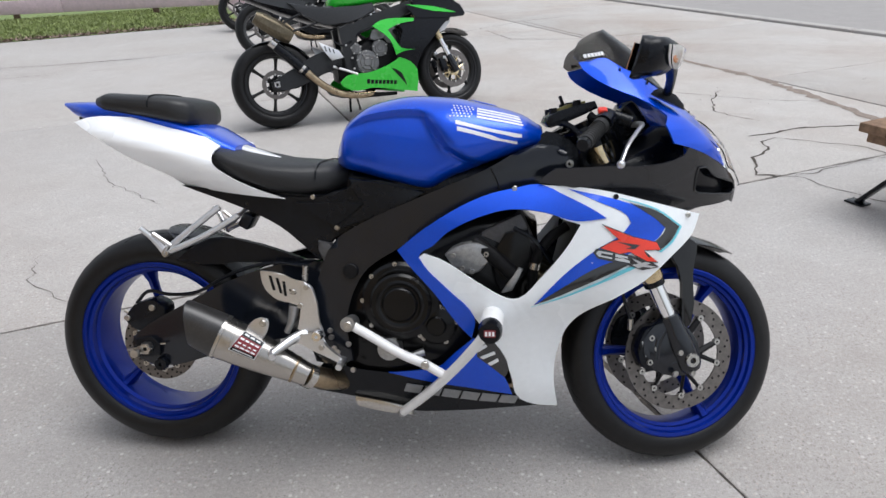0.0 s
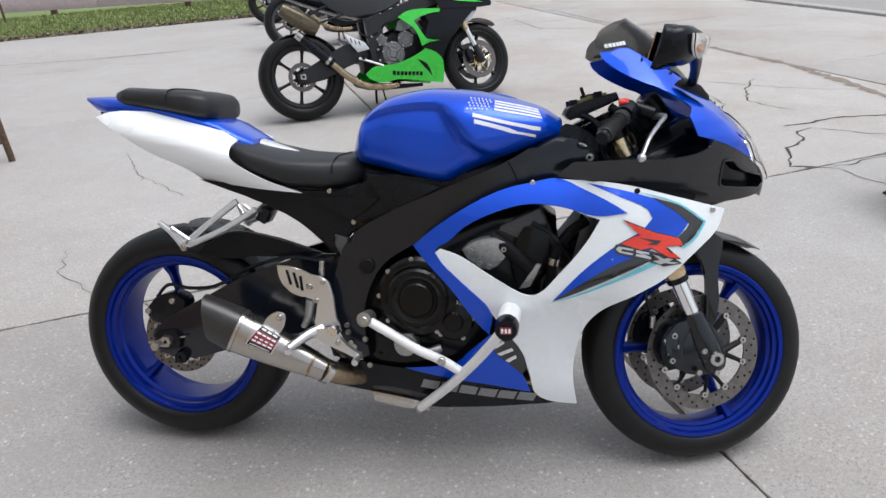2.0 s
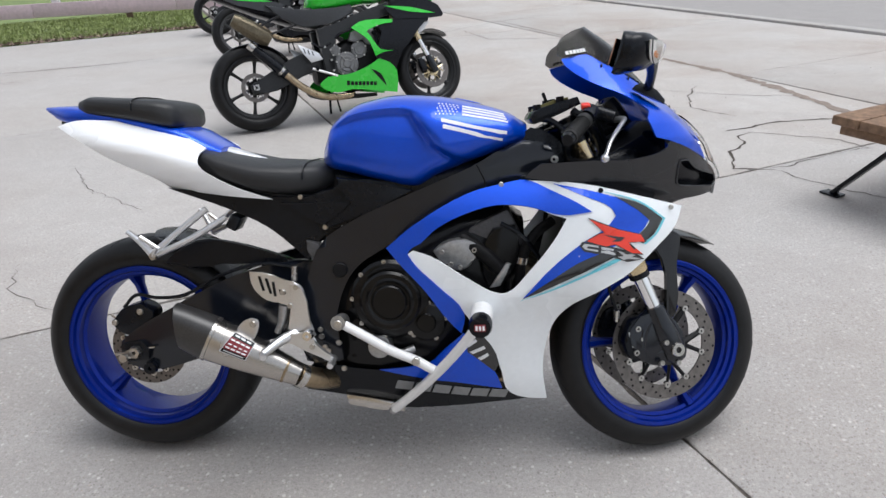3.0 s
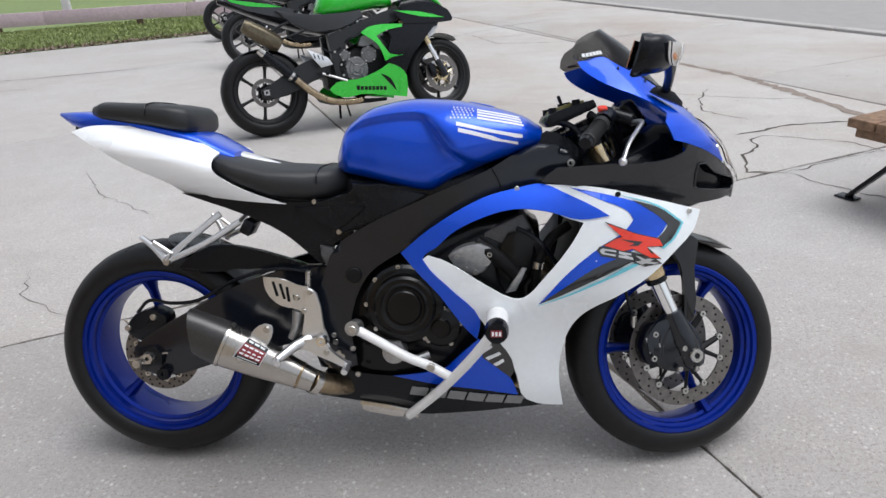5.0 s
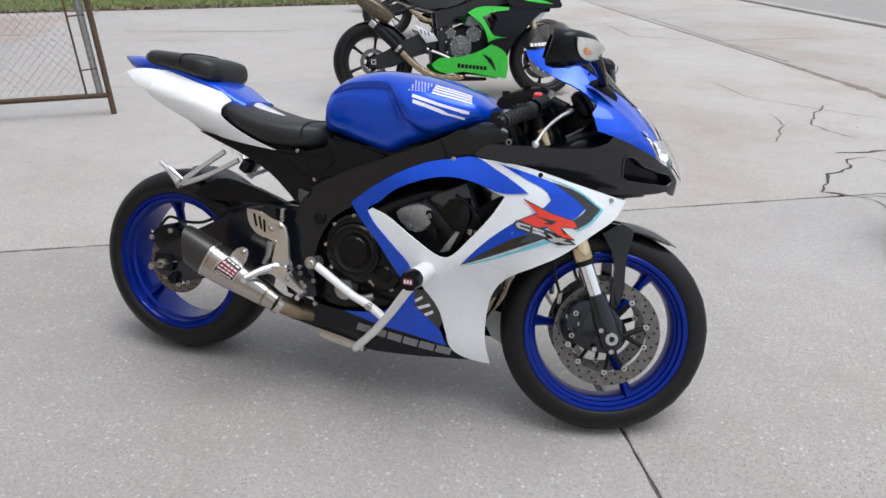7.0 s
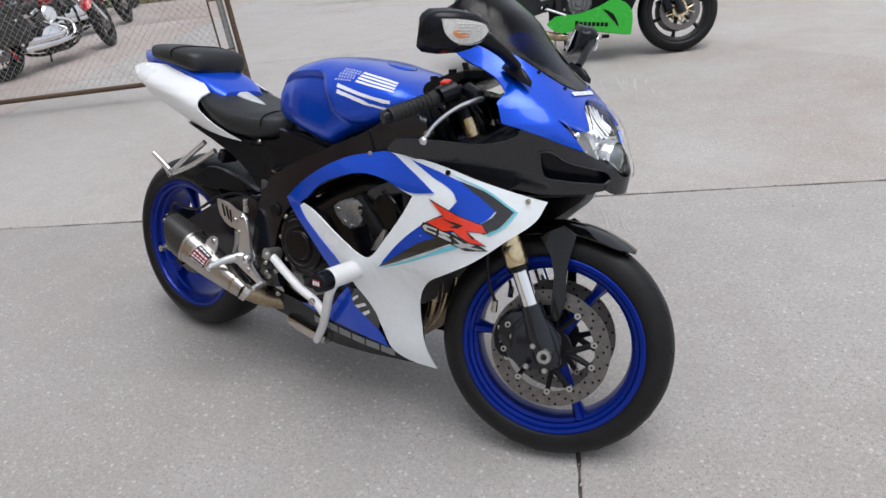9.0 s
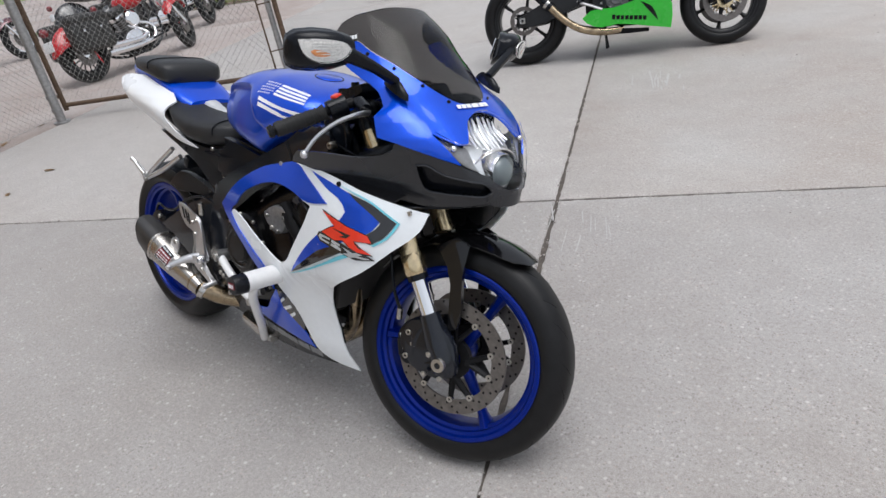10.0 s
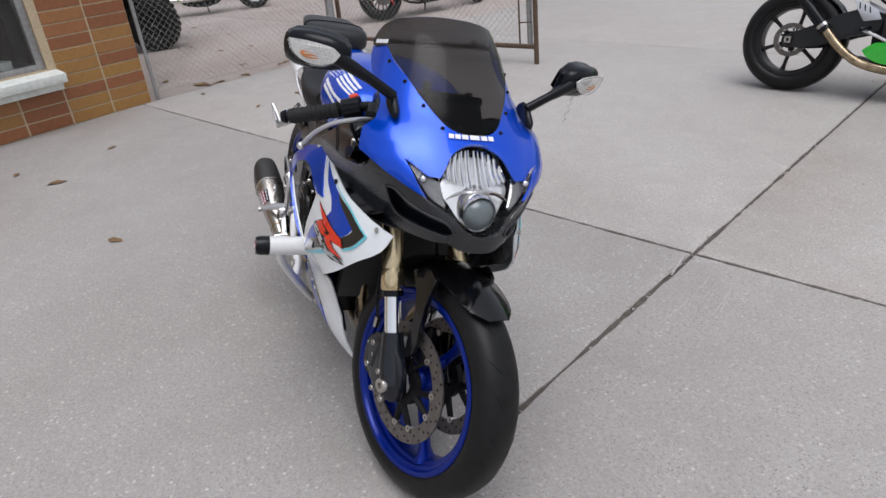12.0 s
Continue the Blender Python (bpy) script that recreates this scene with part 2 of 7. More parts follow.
def add_tube(bm, points, radius, segs=10, smooth=4, squash=1.0):
    """A round bar along the points; radius is one number or one for each point."""
    pts = [Vector(p) for p in points]
    radii = radius if isinstance(radius, (list, tuple)) else [radius] * len(pts)
    if smooth > 1 and len(pts) > 2:
        dense = rounded(pts, smooth, 89, closed=False)
        radii = [radii[min(i // smooth, len(radii) - 2)] * (1 - (i % smooth) / smooth) + radii[min(i // smooth + 1, len(radii) - 1)] * ((i % smooth) / smooth) if i < len(dense) - 1 else radii[-1] for i in range(len(dense))]
        pts = dense
    rings, side = [], None
    for i, p in enumerate(pts):
        d = (pts[min(i + 1, len(pts) - 1)] - pts[max(i - 1, 0)]).normalized()
        side = d.orthogonal().normalized() if side is None else (side - d * side.dot(d)).normalized()
        up = d.cross(side)
        rings.append([bm.verts.new(p + radii[i] * (math.cos(2 * math.pi * k / segs) * side + squash * math.sin(2 * math.pi * k / segs) * up)) for k in range(segs)])
    for a, b in zip(rings, rings[1:]):
        for k in range(segs):
            bm.faces.new([a[k], a[(k + 1) % segs], b[(k + 1) % segs], b[k]])
    bm.faces.new(list(reversed(rings[0])))
    bm.faces.new(rings[-1])
    return bm


def tube(points, radius, segs=10, smooth=4, squash=1.0):
    return add_tube(bmesh.new(), points, radius, segs, smooth, squash)


def loft(rings):
    """A closed skin over rings of equally many points."""
    bm = bmesh.new()
    r = [[bm.verts.new(p) for p in ring] for ring in rings]
    n = len(r[0])
    for a, b in zip(r, r[1:]):
        for k in range(n):
            bm.faces.new([a[k], a[(k + 1) % n], b[(k + 1) % n], b[k]])
    bm.faces.new(list(reversed(r[0])))
    bm.faces.new(r[-1])
    return bm


def oval(x, w, top, low, mid, p=0.7, n=28):
    """A flattened ring across the bike at x."""
    ring = []
    for k in range(n):
        a = 2 * math.pi * k / n
        c, s = math.cos(a), math.sin(a)
        ring.append((x, w * math.copysign(abs(c) ** p, c), mid + (top - mid if s >= 0 else mid - low) * math.copysign(abs(s) ** p, s)))
    return ring


def bolt_head(r=0.006, h=0.005):
    """A round socket head along -y, standing on y = 0."""
    return [(0, -h * .4), (r * .45, -h * .4), (r * .5, -h), (r * .85, -h), (r, -h * .7), (r, 0.002), (0, 0.002)]


def bolts(parent, places, r=0.006, h=0.005, mat=None, flip=1, name="bolt"):
    mesh = None
    for p in places:
        if mesh is None:
            ob = part(name, lathe(bolt_head(r, h), 12, closed=False), mat or STEEL, parent)
            mesh = ob.data
        else:
            ob = new(name, mesh)
            ob.parent = parent
        ob.matrix_basis = Matrix.Translation((p[0], p[1] * flip, p[2])) @ (Matrix.Diagonal((1, flip, 1, 1)))


# ---- ground: a concrete yard of slabs, grass strip, lawn ----
A_DIR, B_DIR = Vector((-0.446, 0.895, 0)), Vector((0.895, 0.446, 0))
CROSS = Vector((0.108, 3.318, 0))


def yard(a, b, z=0.0):
    """A place a metres along the long joint's cross direction and b metres along the joint, from where the two joints meet."""
    p = CROSS + B_DIR * a + A_DIR * b
    return Vector((p.x, p.y, z))


def concrete(name, base=(0.429, 0.412, 0.399), warm=(0.396, 0.370, 0.350)):
    """Worn broom-finished concrete with pale and dark aggregate showing."""
    m = material(name, base, 0.85)
    n, b, l = m.node_tree.nodes, m.node_tree.nodes["Principled BSDF"], m.node_tree.links
    grain, grit, wide, patch = noise_node(m, 330, 3), noise_node(m, 85, 5, 0.7), noise_node(m, 0.7, 6), noise_node(m, 5, 6, 0.7)
    c1 = ramp(m, grain.outputs["Fac"], [(0.30, tuple(c * .74 for c in base)), (0.70, tuple(c * 1.20 for c in base))])
    c2 = ramp(m, grit.outputs["Fac"], [(0.32, (0.82, 0.815, 0.81)), (0.68, (1.10, 1.10, 1.10))])
    c3 = ramp(m, wide.outputs["Fac"], [(0.34, tuple(w / c for w, c in zip(warm, base))), (0.60, (1, 1, 1))])
    c4 = ramp(m, patch.outputs["Fac"], [(0.30, (0.93, 0.92, 0.915)), (0.6, (1.02, 1.02, 1.02))])
    col = mixed(m, 1.0, c1.outputs[0], c2.outputs[0], "MULTIPLY")
    col = mixed(m, 1.0, col, c3.outputs[0], "MULTIPLY")
    col = mixed(m, 1.0, col, c4.outputs[0], "MULTIPLY")
    where = n.new("ShaderNodeTexCoord")
    # pale pebbles where the skin has worn away, then smaller dark pits and brown chips
    for scale, size, share, tones, strength in ((58, .24, .80, ((0.55, 0.53, 0.51), (0.68, 0.66, 0.64)), .62), (105, .30, .80, ((0.60, 0.56, 0.53), (0.50, 0.40, 0.35)), .55), (130, .34, .74, ((0.17, 0.155, 0.145), (0.25, 0.215, 0.19)), .70)):
        cell = n.new("ShaderNodeTexVoronoi")
        cell.inputs["Scale"].default_value = scale
        l.new(where.outputs["Object"], cell.inputs["Vector"])
        stone = ramp(m, cell.outputs["Distance"], [(size, (strength,) * 3), (size + .12, (0, 0, 0))])
        split = n.new("ShaderNodeSeparateColor")
        l.new(cell.outputs["Color"], split.inputs[0])
        pick = ramp(m, split.outputs[0], [(share, (0, 0, 0)), (share + .05, (1, 1, 1))])
        tone = ramp(m, split.outputs[1], [(0.2, tones[0]), (0.8, tones[1])])
        worn_off = ramp(m, patch.outputs["Fac"], [(0.36, (.35,) * 3), (0.62, (1, 1, 1))])
        dot = mixed(m, 1.0, mixed(m, 1.0, stone.outputs[0], pick.outputs[0], "MULTIPLY"), worn_off.outputs[0], "MULTIPLY")
        col = mixed(m, dot, col, tone.outputs[0])
    slab = n.new("ShaderNodeObjectInfo")
    tint = ramp(m, slab.outputs["Random"], [(0.0, (0.97, 0.97, 0.965)), (1.0, (1.02, 1.02, 1.02))])
    l.new(mixed(m, 1.0, col, tint.outputs[0], "MULTIPLY"), b.inputs["Base Color"])
    bump(m, mixed(m, 0.5, grain.outputs["Fac"], grit.outputs["Fac"]), 0.5, 0.003)
    return m


CONCRETE = concrete("yard_concrete")
CONCRETE_OLD = concrete("stained_yard_concrete", (0.452, 0.434, 0.416), (0.395, 0.352, 0.320))
CONCRETE_DULL = concrete("dull_yard_concrete", (0.382, 0.365, 0.354), (0.350, 0.328, 0.312))
CONCRETE_BROWN = concrete("dirty_pinkish_concrete", (0.40, 0.355, 0.335), (0.33, 0.275, 0.25))
DIRT = worn("pale_brown_dirt", (0.24, 0.195, 0.165), 0.95, 0, 0, 60, 0.35, 0.5)
SOIL = worn("joint_soil", (0.105, 0.090, 0.078), 0.95, 0, 0, 60, 0.4, 0.5)
CRACK = worn("crack_dirt", (0.075, 0.062, 0.052), 0.95, 0, 0, 80, 0.4, 0.5)
GRASS = worn("grass_blades", (0.25, 0.30, 0.10), 0.6, 0, 0, 6, 0.45)
LAWN = worn("lawn", (0.17, 0.225, 0.075), 0.9, 0, 0, 14, 0.35, 0.5, coarse=0.6)
MULCH = worn("leaf_mulch", (0.25, 0.18, 0.145), 0.9, 0, 0, 40, 0.6, 0.8)
ASPHALT = worn("old_asphalt", (0.31, 0.295, 0.285), 0.9, 0, 0, 150, 0.25, 0.4)
LEAF = worn("dry_leaf", (0.20, 0.12, 0.055), 0.8, 0, 0, 40, 0.4)

bm = bmesh.new()
bm.faces.new([bm.verts.new(p) for p in ((-900, -900, -0.011), (900, -900, -0.011), (900, 900, -0.011), (-900, 900, -0.011))])
ground = tagged(part("ground", bm, SOIL), "brown soil under the concrete yard", "ground", kind="structure")


def slab(corners, mat=None, name="slab", thick=0.020, gap=0.0085):
    """A concrete slab between four yard corners, with rounded arrises and slightly wandering edges."""
    b = bmesh.new()
    pts = [Vector(q) for q in corners]
    ring, inner = [], []
    for i in range(4):
        o, p, q, r = pts[i - 1], pts[i], pts[(i + 1) % 4], pts[(i + 2) % 4]
        e, inw = (q - p).normalized(), (r - q).normalized()
        n = max(2, int((q - p).length / 0.03))
        for k in range(n):
            v = p + (q - p) * (k / n)
            jit = 0.004 * noise.noise(v * 1.7) + 0.004 * noise.noise(v * 5) + 0.0055 * noise.noise(v * 23) + 0.003 * noise.noise(v * 61)
            for out, g in ((ring, gap), (inner, gap + 0.008)):
                along = g if k == 0 else 0
                out.append(v + inw * (g + jit) + e * along)
    top = [b.verts.new((v.x, v.y, -0.006)) for v in ring]
    edge = [b.verts.new((v.x, v.y, 0)) for v in inner]
    low = [b.verts.new((v.x, v.y, -thick)) for v in ring]
    n = len(ring)
    b.faces.new(edge)
    for i in range(n):
        j = (i + 1) % n
        b.faces.new([top[i], top[j], edge[j], edge[i]])
        b.faces.new([low[i], low[j], top[j], top[i]])
    return part(name, b, mat or CONCRETE, ground)


def block(a0, a1, b0, b1, mat=None):
    slab([yard(a0, b0), yard(a1, b0), yard(a1, b1), yard(a0, b1)], mat)


for a0, a1, rows in ((-5.05, 0, (-9, -4.6, 0, 3.6, 7.1, 10.2)), (-9.2, -5.05, (-9, -4.6, 0, 3.5, 7.3, 10.2)), (-14, -9.2, (-9, -4.6, 0, 3.5, 7.3, 10.2)),
                     (-22, -14, (-12, -5, 0, 5, 10.2, 16, 22, 28)), (-36, -22, (-12, -4, 4, 12, 20, 28)), (0, 3.78, (-12, -5, 0, 6.1, 10.6, 15, 22)), (3.80, 6.6, (-12, -5, -1.2, 2.03, 4.82, 8.2, 12, 16, 22))):
    for b0, b1 in zip(rows, rows[1:]):
        old = a0 >= 3 or (a0 == 0 and b0 >= 0)
        block(a0, a1, b0, b1, CONCRETE_OLD if old else CONCRETE_BROWN if a1 < -5 else CONCRETE_DULL if a1 == 0 and b1 <= 0 else CONCRETE)

# raised kerb edge and the street beyond it
kerb = thing("kerb", Matrix(), "pale worn concrete kerb edge beside the street", "kerb")
tagged(kerb, kind="structure")
for k in range(15):
    p, q = yard(6.71, -4 + k * 1.5 + .006), yard(6.71, -4 + (k + 1) * 1.5 - .006)
    c = (p + q) / 2
    part("kerb_stone", box((1.488, 0.17, 0.12), pose(c.x, c.y, -0.028, 0, 0, 116.5), 0.02), CONCRETE, kerb)
bm = bmesh.new()
bm.faces.new([bm.verts.new(yard(a, b, -0.007)) for a, b in ((6.7, -60), (60, -60), (60, 22), (6.7, 22))])
tagged(part("road", bm, ASPHALT), "grey patched asphalt street", "road", kind="structure")
bm = bmesh.new()
bm.faces.new([bm.verts.new(yard(a, b, -0.001)) for a, b in ((-13.95, 10.25), (-0.06, 10.25), (-0.06, 300), (-13.95, 300))])
bm.faces.new([bm.verts.new(yard(a, b, -0.001)) for a, b in ((-300, 28.1), (-14, 28.1), (-14, 300), (-300, 300))])
bm.faces.new([bm.verts.new(yard(a, b, -0.001)) for a, b in ((-0.05, 22.05), (300, 22.05), (300, 300), (-0.05, 300))])
tagged(part("lawn", bm, LAWN), "short spring lawn beyond the yard", "lawn", kind="structure")


def crack(points, width, seed=0, mat=None):
    """A wandering crack filled with dirt, a thin sunken-looking strip flush with the slabs."""
    rng = random.Random(seed)
    fine = []
    for p, q in zip(points, points[1:]):
        p, q = Vector(p), Vector(q)
        n = max(2, int((q - p).length / 0.05))
        across = Vector((-(q - p).y, (q - p).x)).normalized()
        for k in range(n):
            fine.append(p.lerp(q, k / n) + across * rng.uniform(-.016, .016))
    fine.append(Vector(points[-1]))
    b = bmesh.new()
    rows = []
    for i, p in enumerate(fine):
        d = (fine[min(i + 1, len(fine) - 1)] - fine[max(i - 1, 0)]).normalized()
        n = Vector((-d.y, d.x))
        w = width * rng.uniform(.3, 1.1) * min(1, .3 + .35 * min(i, len(fine) - 1 - i))
        rows.append((b.verts.new((*(p + n * w / 2), 0.0025)), b.verts.new((*(p - n * w / 2), 0.0025))))
    for (p, q), (r, s) in zip(rows, rows[1:]):
        b.faces.new([p, q, s, r])
    return tagged(part("crack", b, mat or CRACK, ground), "dirt-filled crack in the concrete")


for k, (pts, w) in enumerate([
        ([(1.92, 4.16), (1.70, 4.18), (1.75, 4.34), (1.79, 4.50), (1.93, 4.66), (1.95, 4.82), (2.06, 4.92)], .030),
        ([(1.92, 4.16), (2.01, 3.98), (2.29, 3.67), (2.9, 3.2)], .016), ([(1.92, 4.16), (2.47, 4.46)], .014),
        ([(2.06, 4.92), (2.5, 4.72), (2.62, 4.5), (2.47, 4.46)], .014), ([(1.55, 5.1), (1.66, 5.55), (1.6, 5.9)], .016),
        ([(2.1, 5.35), (1.86, 5.62), (1.92, 6.0), (2.1, 6.4)], .02), ([(1.9, 4.95), (2.3, 5.15), (2.75, 5.2)], .04), ([(1.2, 7.0), (1.5, 6.4), (2.3, 6.0), (2.75, 5.9)], .012),
        ([(1.94, 8.11), (2.54, 6.88), (2.76, 6.02), (2.89, 5.35), (3.3, 4.6)], .12), ([(0.46, 11.44), (1.23, 9.75), (2.0, 8.2)], .035), ([(-.09, 10.52), (.28, 9.6), (1.27, 9.43), (2.6, 10.1)], .03),
        ([(-.6, 10.2), (.46, 11.44), (1.2, 11.9)], .03), ([(-6.74, 8.25), (-5.51, 8.51), (-4.36, 8.89)], .045), ([(-5.46, 7.72), (-5.14, 7.85)], .025), ([(-5.9, 7.6), (-5.2, 7.75), (-4.6, 8.1)], .010), ([(-2.0, 3.1), (-1.85, 2.8), (-1.5, 2.62)], .006),
        ([(-2.6, 4.6), (-2.2, 4.1), (-1.7, 3.75)], .008)]):
    crack(pts, w if w > .1 else w * .62, k, DIRT if w > .1 else None)

CHALK = worn("chalk_scuff", (0.455, 0.442, 0.43), 0.95, 0, 0, 90, 0.15)
rng = random.Random(12)
for k in range(16):
    u = (0, .17, .19, .22, .25, .27, .30, .40)[k % 8] + rng.uniform(-.02, .02)
    p = Vector((-.43, 5.07, 0)) + Vector((.80, .12, 0)) * u + Vector((-.446, .895, 0)) * rng.uniform(-.20, .20)
    a, n = 116 + rng.uniform(-5, 5), rng.uniform(.06, .26)
    part("scuff", box((n, rng.uniform(.006, .013), .001), pose(p.x, p.y, .0008 + .0001 * k, 0, 0, a)), CHALK, ground, "pale scuff mark on the concrete")

for k in range(9):
    p = Vector((.16, 3.20, 0)) + Vector((.30, .02, 0)) * rng.random() + Vector((.12, -.22, 0)) * rng.random()
    part("scuff", box((rng.uniform(.08, .20), rng.uniform(.003, .006), .001), pose(p.x, p.y, .0026 + .0001 * k, 0, 0, -62 + rng.uniform(-8, 8))), CHALK, ground, "pale scuff mark on the concrete")

# grit, dry leaves, grass
bm = bmesh.new()
rng = random.Random(5)
for k in range(420):
    p = yard(rng.gauss(3.9, .5), rng.uniform(.2, 4.8)) if k < 120 else (yard(rng.gauss(2.2, .5), rng.gauss(1.4, .6)) if k < 180 else yard(rng.uniform(-6, 6), rng.uniform(-4, 9)))
    s = rng.uniform(.002, .006)
    bmesh.ops.create_icosphere(bm, subdivisions=1, radius=s, matrix=pose(p.x, p.y, s * .4, rng.uniform(0, 90), 0, rng.uniform(0, 90)) @ Matrix.Diagonal((1, .8, .6, 1)))
for k in range(260):
    p = (yard(rng.gauss(0, .016), rng.uniform(-3.5, 4)) if k % 2 else yard(rng.uniform(-4, 4), rng.gauss(0, .016)))
    e = rng.uniform(.0025, .008)
    bmesh.ops.create_icosphere(bm, subdivisions=1, radius=e, matrix=pose(p.x, p.y, 0, rng.uniform(0, 90), 0, rng.uniform(0, 90)) @ Matrix.Diagonal((1, .7, .45, 1)))
tagged(part("gravel", bm, CONCRETE_OLD), "loose grit lying on the concrete", "gravel", kind="stuff")


def leaf(p, size, turn, seed):
    rng = random.Random(seed)
    b = bmesh.new()
    mid = [b.verts.new((size * t, 0, .006 + size * .12 * math.sin(3 * t + seed))) for t in (-1, -.5, 0, .5, 1)]
    for s in (-1, 1):
        edge = [b.verts.new((size * t, s * size * w * rng.uniform(.7, 1.1), .004 + size * .35 * rng.random() * w)) for t, w in ((-.5, .35), (0, .5), (.5, .3))]
        b.faces.new([mid[0], mid[1], edge[0]])
        b.faces.new([mid[1], mid[2], edge[1], edge[0]])
        b.faces.new([mid[2], mid[3], edge[2], edge[1]])
        b.faces.new([mid[3], mid[4], edge[2]])
    ob = part("leaf", b, LEAF)
    ob.matrix_basis = pose(p[0], p[1], 0.001, 0, 0, turn)
    return tagged(ob, "dry curled brown leaf on the concrete", "leaf", "fallen leaves")


for k, (x, y) in enumerate([(-2.84, .33), (-1.35, 1.03), (-2.5, .62), (-3.1, .9), (-7.28, 1.57), (-4.80, 1.59), (-4.80, 1.75), (-5.32, 2.48), (-6.67, 2.25), (-6.47, 2.21), (-5.53, 2.05), (-5.24, 1.26), (-4.39, 1.59),
                            (-6.64, 1.89), (-7.90, 2.10), (-3.58, 1.99), (-3.81, 2.36), (-9.17, 1.65), (-4.72, 1.66), (-5.24, 2.40), (-4.95, 2.02), (-5.6, 2.9)]):
    leaf((x, y), .040 + .014 * (k % 3) + (.03 if k in (5, 6, 7) else 0), 47 * k, k)


def blades(n, area, seed, tall):
    """Short grass blades as loose bent triangles."""
    rng, verts, faces = random.Random(seed), [], []
    for k in range(n):
        p = area(rng)
        h, a, w = tall * rng.uniform(.4, 1.2), rng.uniform(0, 6.283), .006 + .006 * rng.random()
        lean = Vector((math.cos(a + 1.3), math.sin(a + 1.3), 0)) * h * rng.uniform(.1, .8)
        d = Vector((math.cos(a), math.sin(a), 0)) * w
        i = len(verts)
        verts += [p - d, p + d, p + lean * .4 + Vector((0, 0, h * .6)) + d * .6, p + lean * .4 + Vector((0, 0, h * .6)) - d * .6, p + lean + Vector((0, 0, h))]
        faces += [(i, i + 1, i + 2, i + 3), (i + 3, i + 2, i + 4)]
    me = bpy.data.meshes.new("grass")
    me.from_pydata(verts, [], faces)
    return me


me = blades(70000, lambda r: yard(r.uniform(-13, -.15), 10.40 + 3.9 * r.random() ** 1.15, 0), 3, .055)
me.materials.append(GRASS)
tagged(new("grass", me), "uneven green grass along the yard edge", "grass", kind="stuff")
bm = bmesh.new()
rng = random.Random(8)
for k in range(5200):
    p = yard(rng.uniform(-13, -.1), 10.22 + abs(rng.gauss(0, .30)), rng.uniform(0, .02))
    add = bmesh.ops.create_grid(bm, x_segments=1, y_segments=1, size=rng.uniform(.007, .024), matrix=pose(p.x, p.y, p.z + .008, rng.uniform(-50, 50), rng.uniform(-50, 50), rng.uniform(0, 180)))
tagged(part("leaf_litter", bm, MULCH), "reddish-brown leaf litter along the grass edge", "leaf litter", kind="stuff")


# ---- the blue and white sport motorcycle ----
LEAN, TURNED = 15, 0.3
bike = thing("sport_motorcycle", pose(0, 1.896, 0, -LEAN, 0, TURNED), "glossy blue and white sport motorcycle leaning on its side stand", "motorcycle", "sport motorcycles")
HUB = Vector((0.722, 0, 0.293))
AXIS = Vector((-math.sin(radians(24)), 0, math.cos(radians(24))))
STEER = Matrix.Translation(HUB) @ Matrix.Rotation(radians(16), 4, AXIS) @ Matrix.Translation(-HUB)

side_z = curve([.12, .16, .23, .41, .50, .60, .68, .77, .84], [.105, .13, .17, .222, .252, .266, .263, .225, .175])
side_x = curve([-.1, .05, .3, .48, .58, .65, .72, .76], [.84, .95, 1, .99, .93, .82, .66, .54])
side_low = curve([.2, .32, .4, .46], [1, .93, .78, .6])


def side(x, z):
    k = min(1, max(0, (.50 - z) / .2))
    along = ((x - .30) * .42 + (z - .462) * .198) / .2156
    off = (z - .462) - .471 * (x - .30)
    ridge = .009 * math.exp(-(off / .032) ** 2) * max(0, min(1, (along + .25) * 3, (1.05 - along) * 3))
    return (x, -side_z(z) * side_x(x) * (1 + k * (side_low(x) - 1)) - ridge, z)


nose_front = curve([.64, .69, .74, .80, .86, .925, .964, 1.033, 1.083, 1.14], [.825, .866, .872, .846, .806, .744, .70, .635, .596, .52])
nose_wide = curve([.64, .69, .76, .83, .90, .96, 1.04, 1.14], [.125, .178, .232, .250, .238, .19, .165, .125])
nose_back = curve([.64, .70, .78, .86, .94, 1.04, 1.14], [.40, .35, .33, .38, .42, .36, .36])


nose_crease = curve([.84, .88, .91, .95, 1.0], [.30, .30, .36, .47, .62])


def nose(s, z):
    a = abs(s) * math.pi / 2
    k = min(1, max(0, (.835 - z) / .09))
    y = nose_wide(z) * math.sin(a) ** (.78 + .17 * k)
    t = max(0, min(1, (abs(s) - nose_crease(z)) / .09))
    out = .008 * t * t * (3 - 2 * t) * max(0, min(1, (z - .825) / .035, (.985 - z) / .04))
    y *= 1 + out / .22
    return (nose_back(z) + (nose_front(z) - nose_back(z)) * max(0, math.cos(a)) ** (.64 + .42 * k) + out * .6, -y if s >= 0 else y, z)


tank_top = curve([-.165, -.13, -.05, .05, .14, .24, .32, .37], [.86, .925, .972, .987, .981, .960, .936, .905])
tank_low = curve([-.165, -.12, -.01, .084, .14, .20, .276, .34, .37], [.806, .798, .771, .752, .780, .803, .830, .850, .856])
tank_wide = curve([-.165, -.13, -.05, .05, .14, .24, .32, .37], [.06, .13, .178, .198, .207, .198, .176, .130])


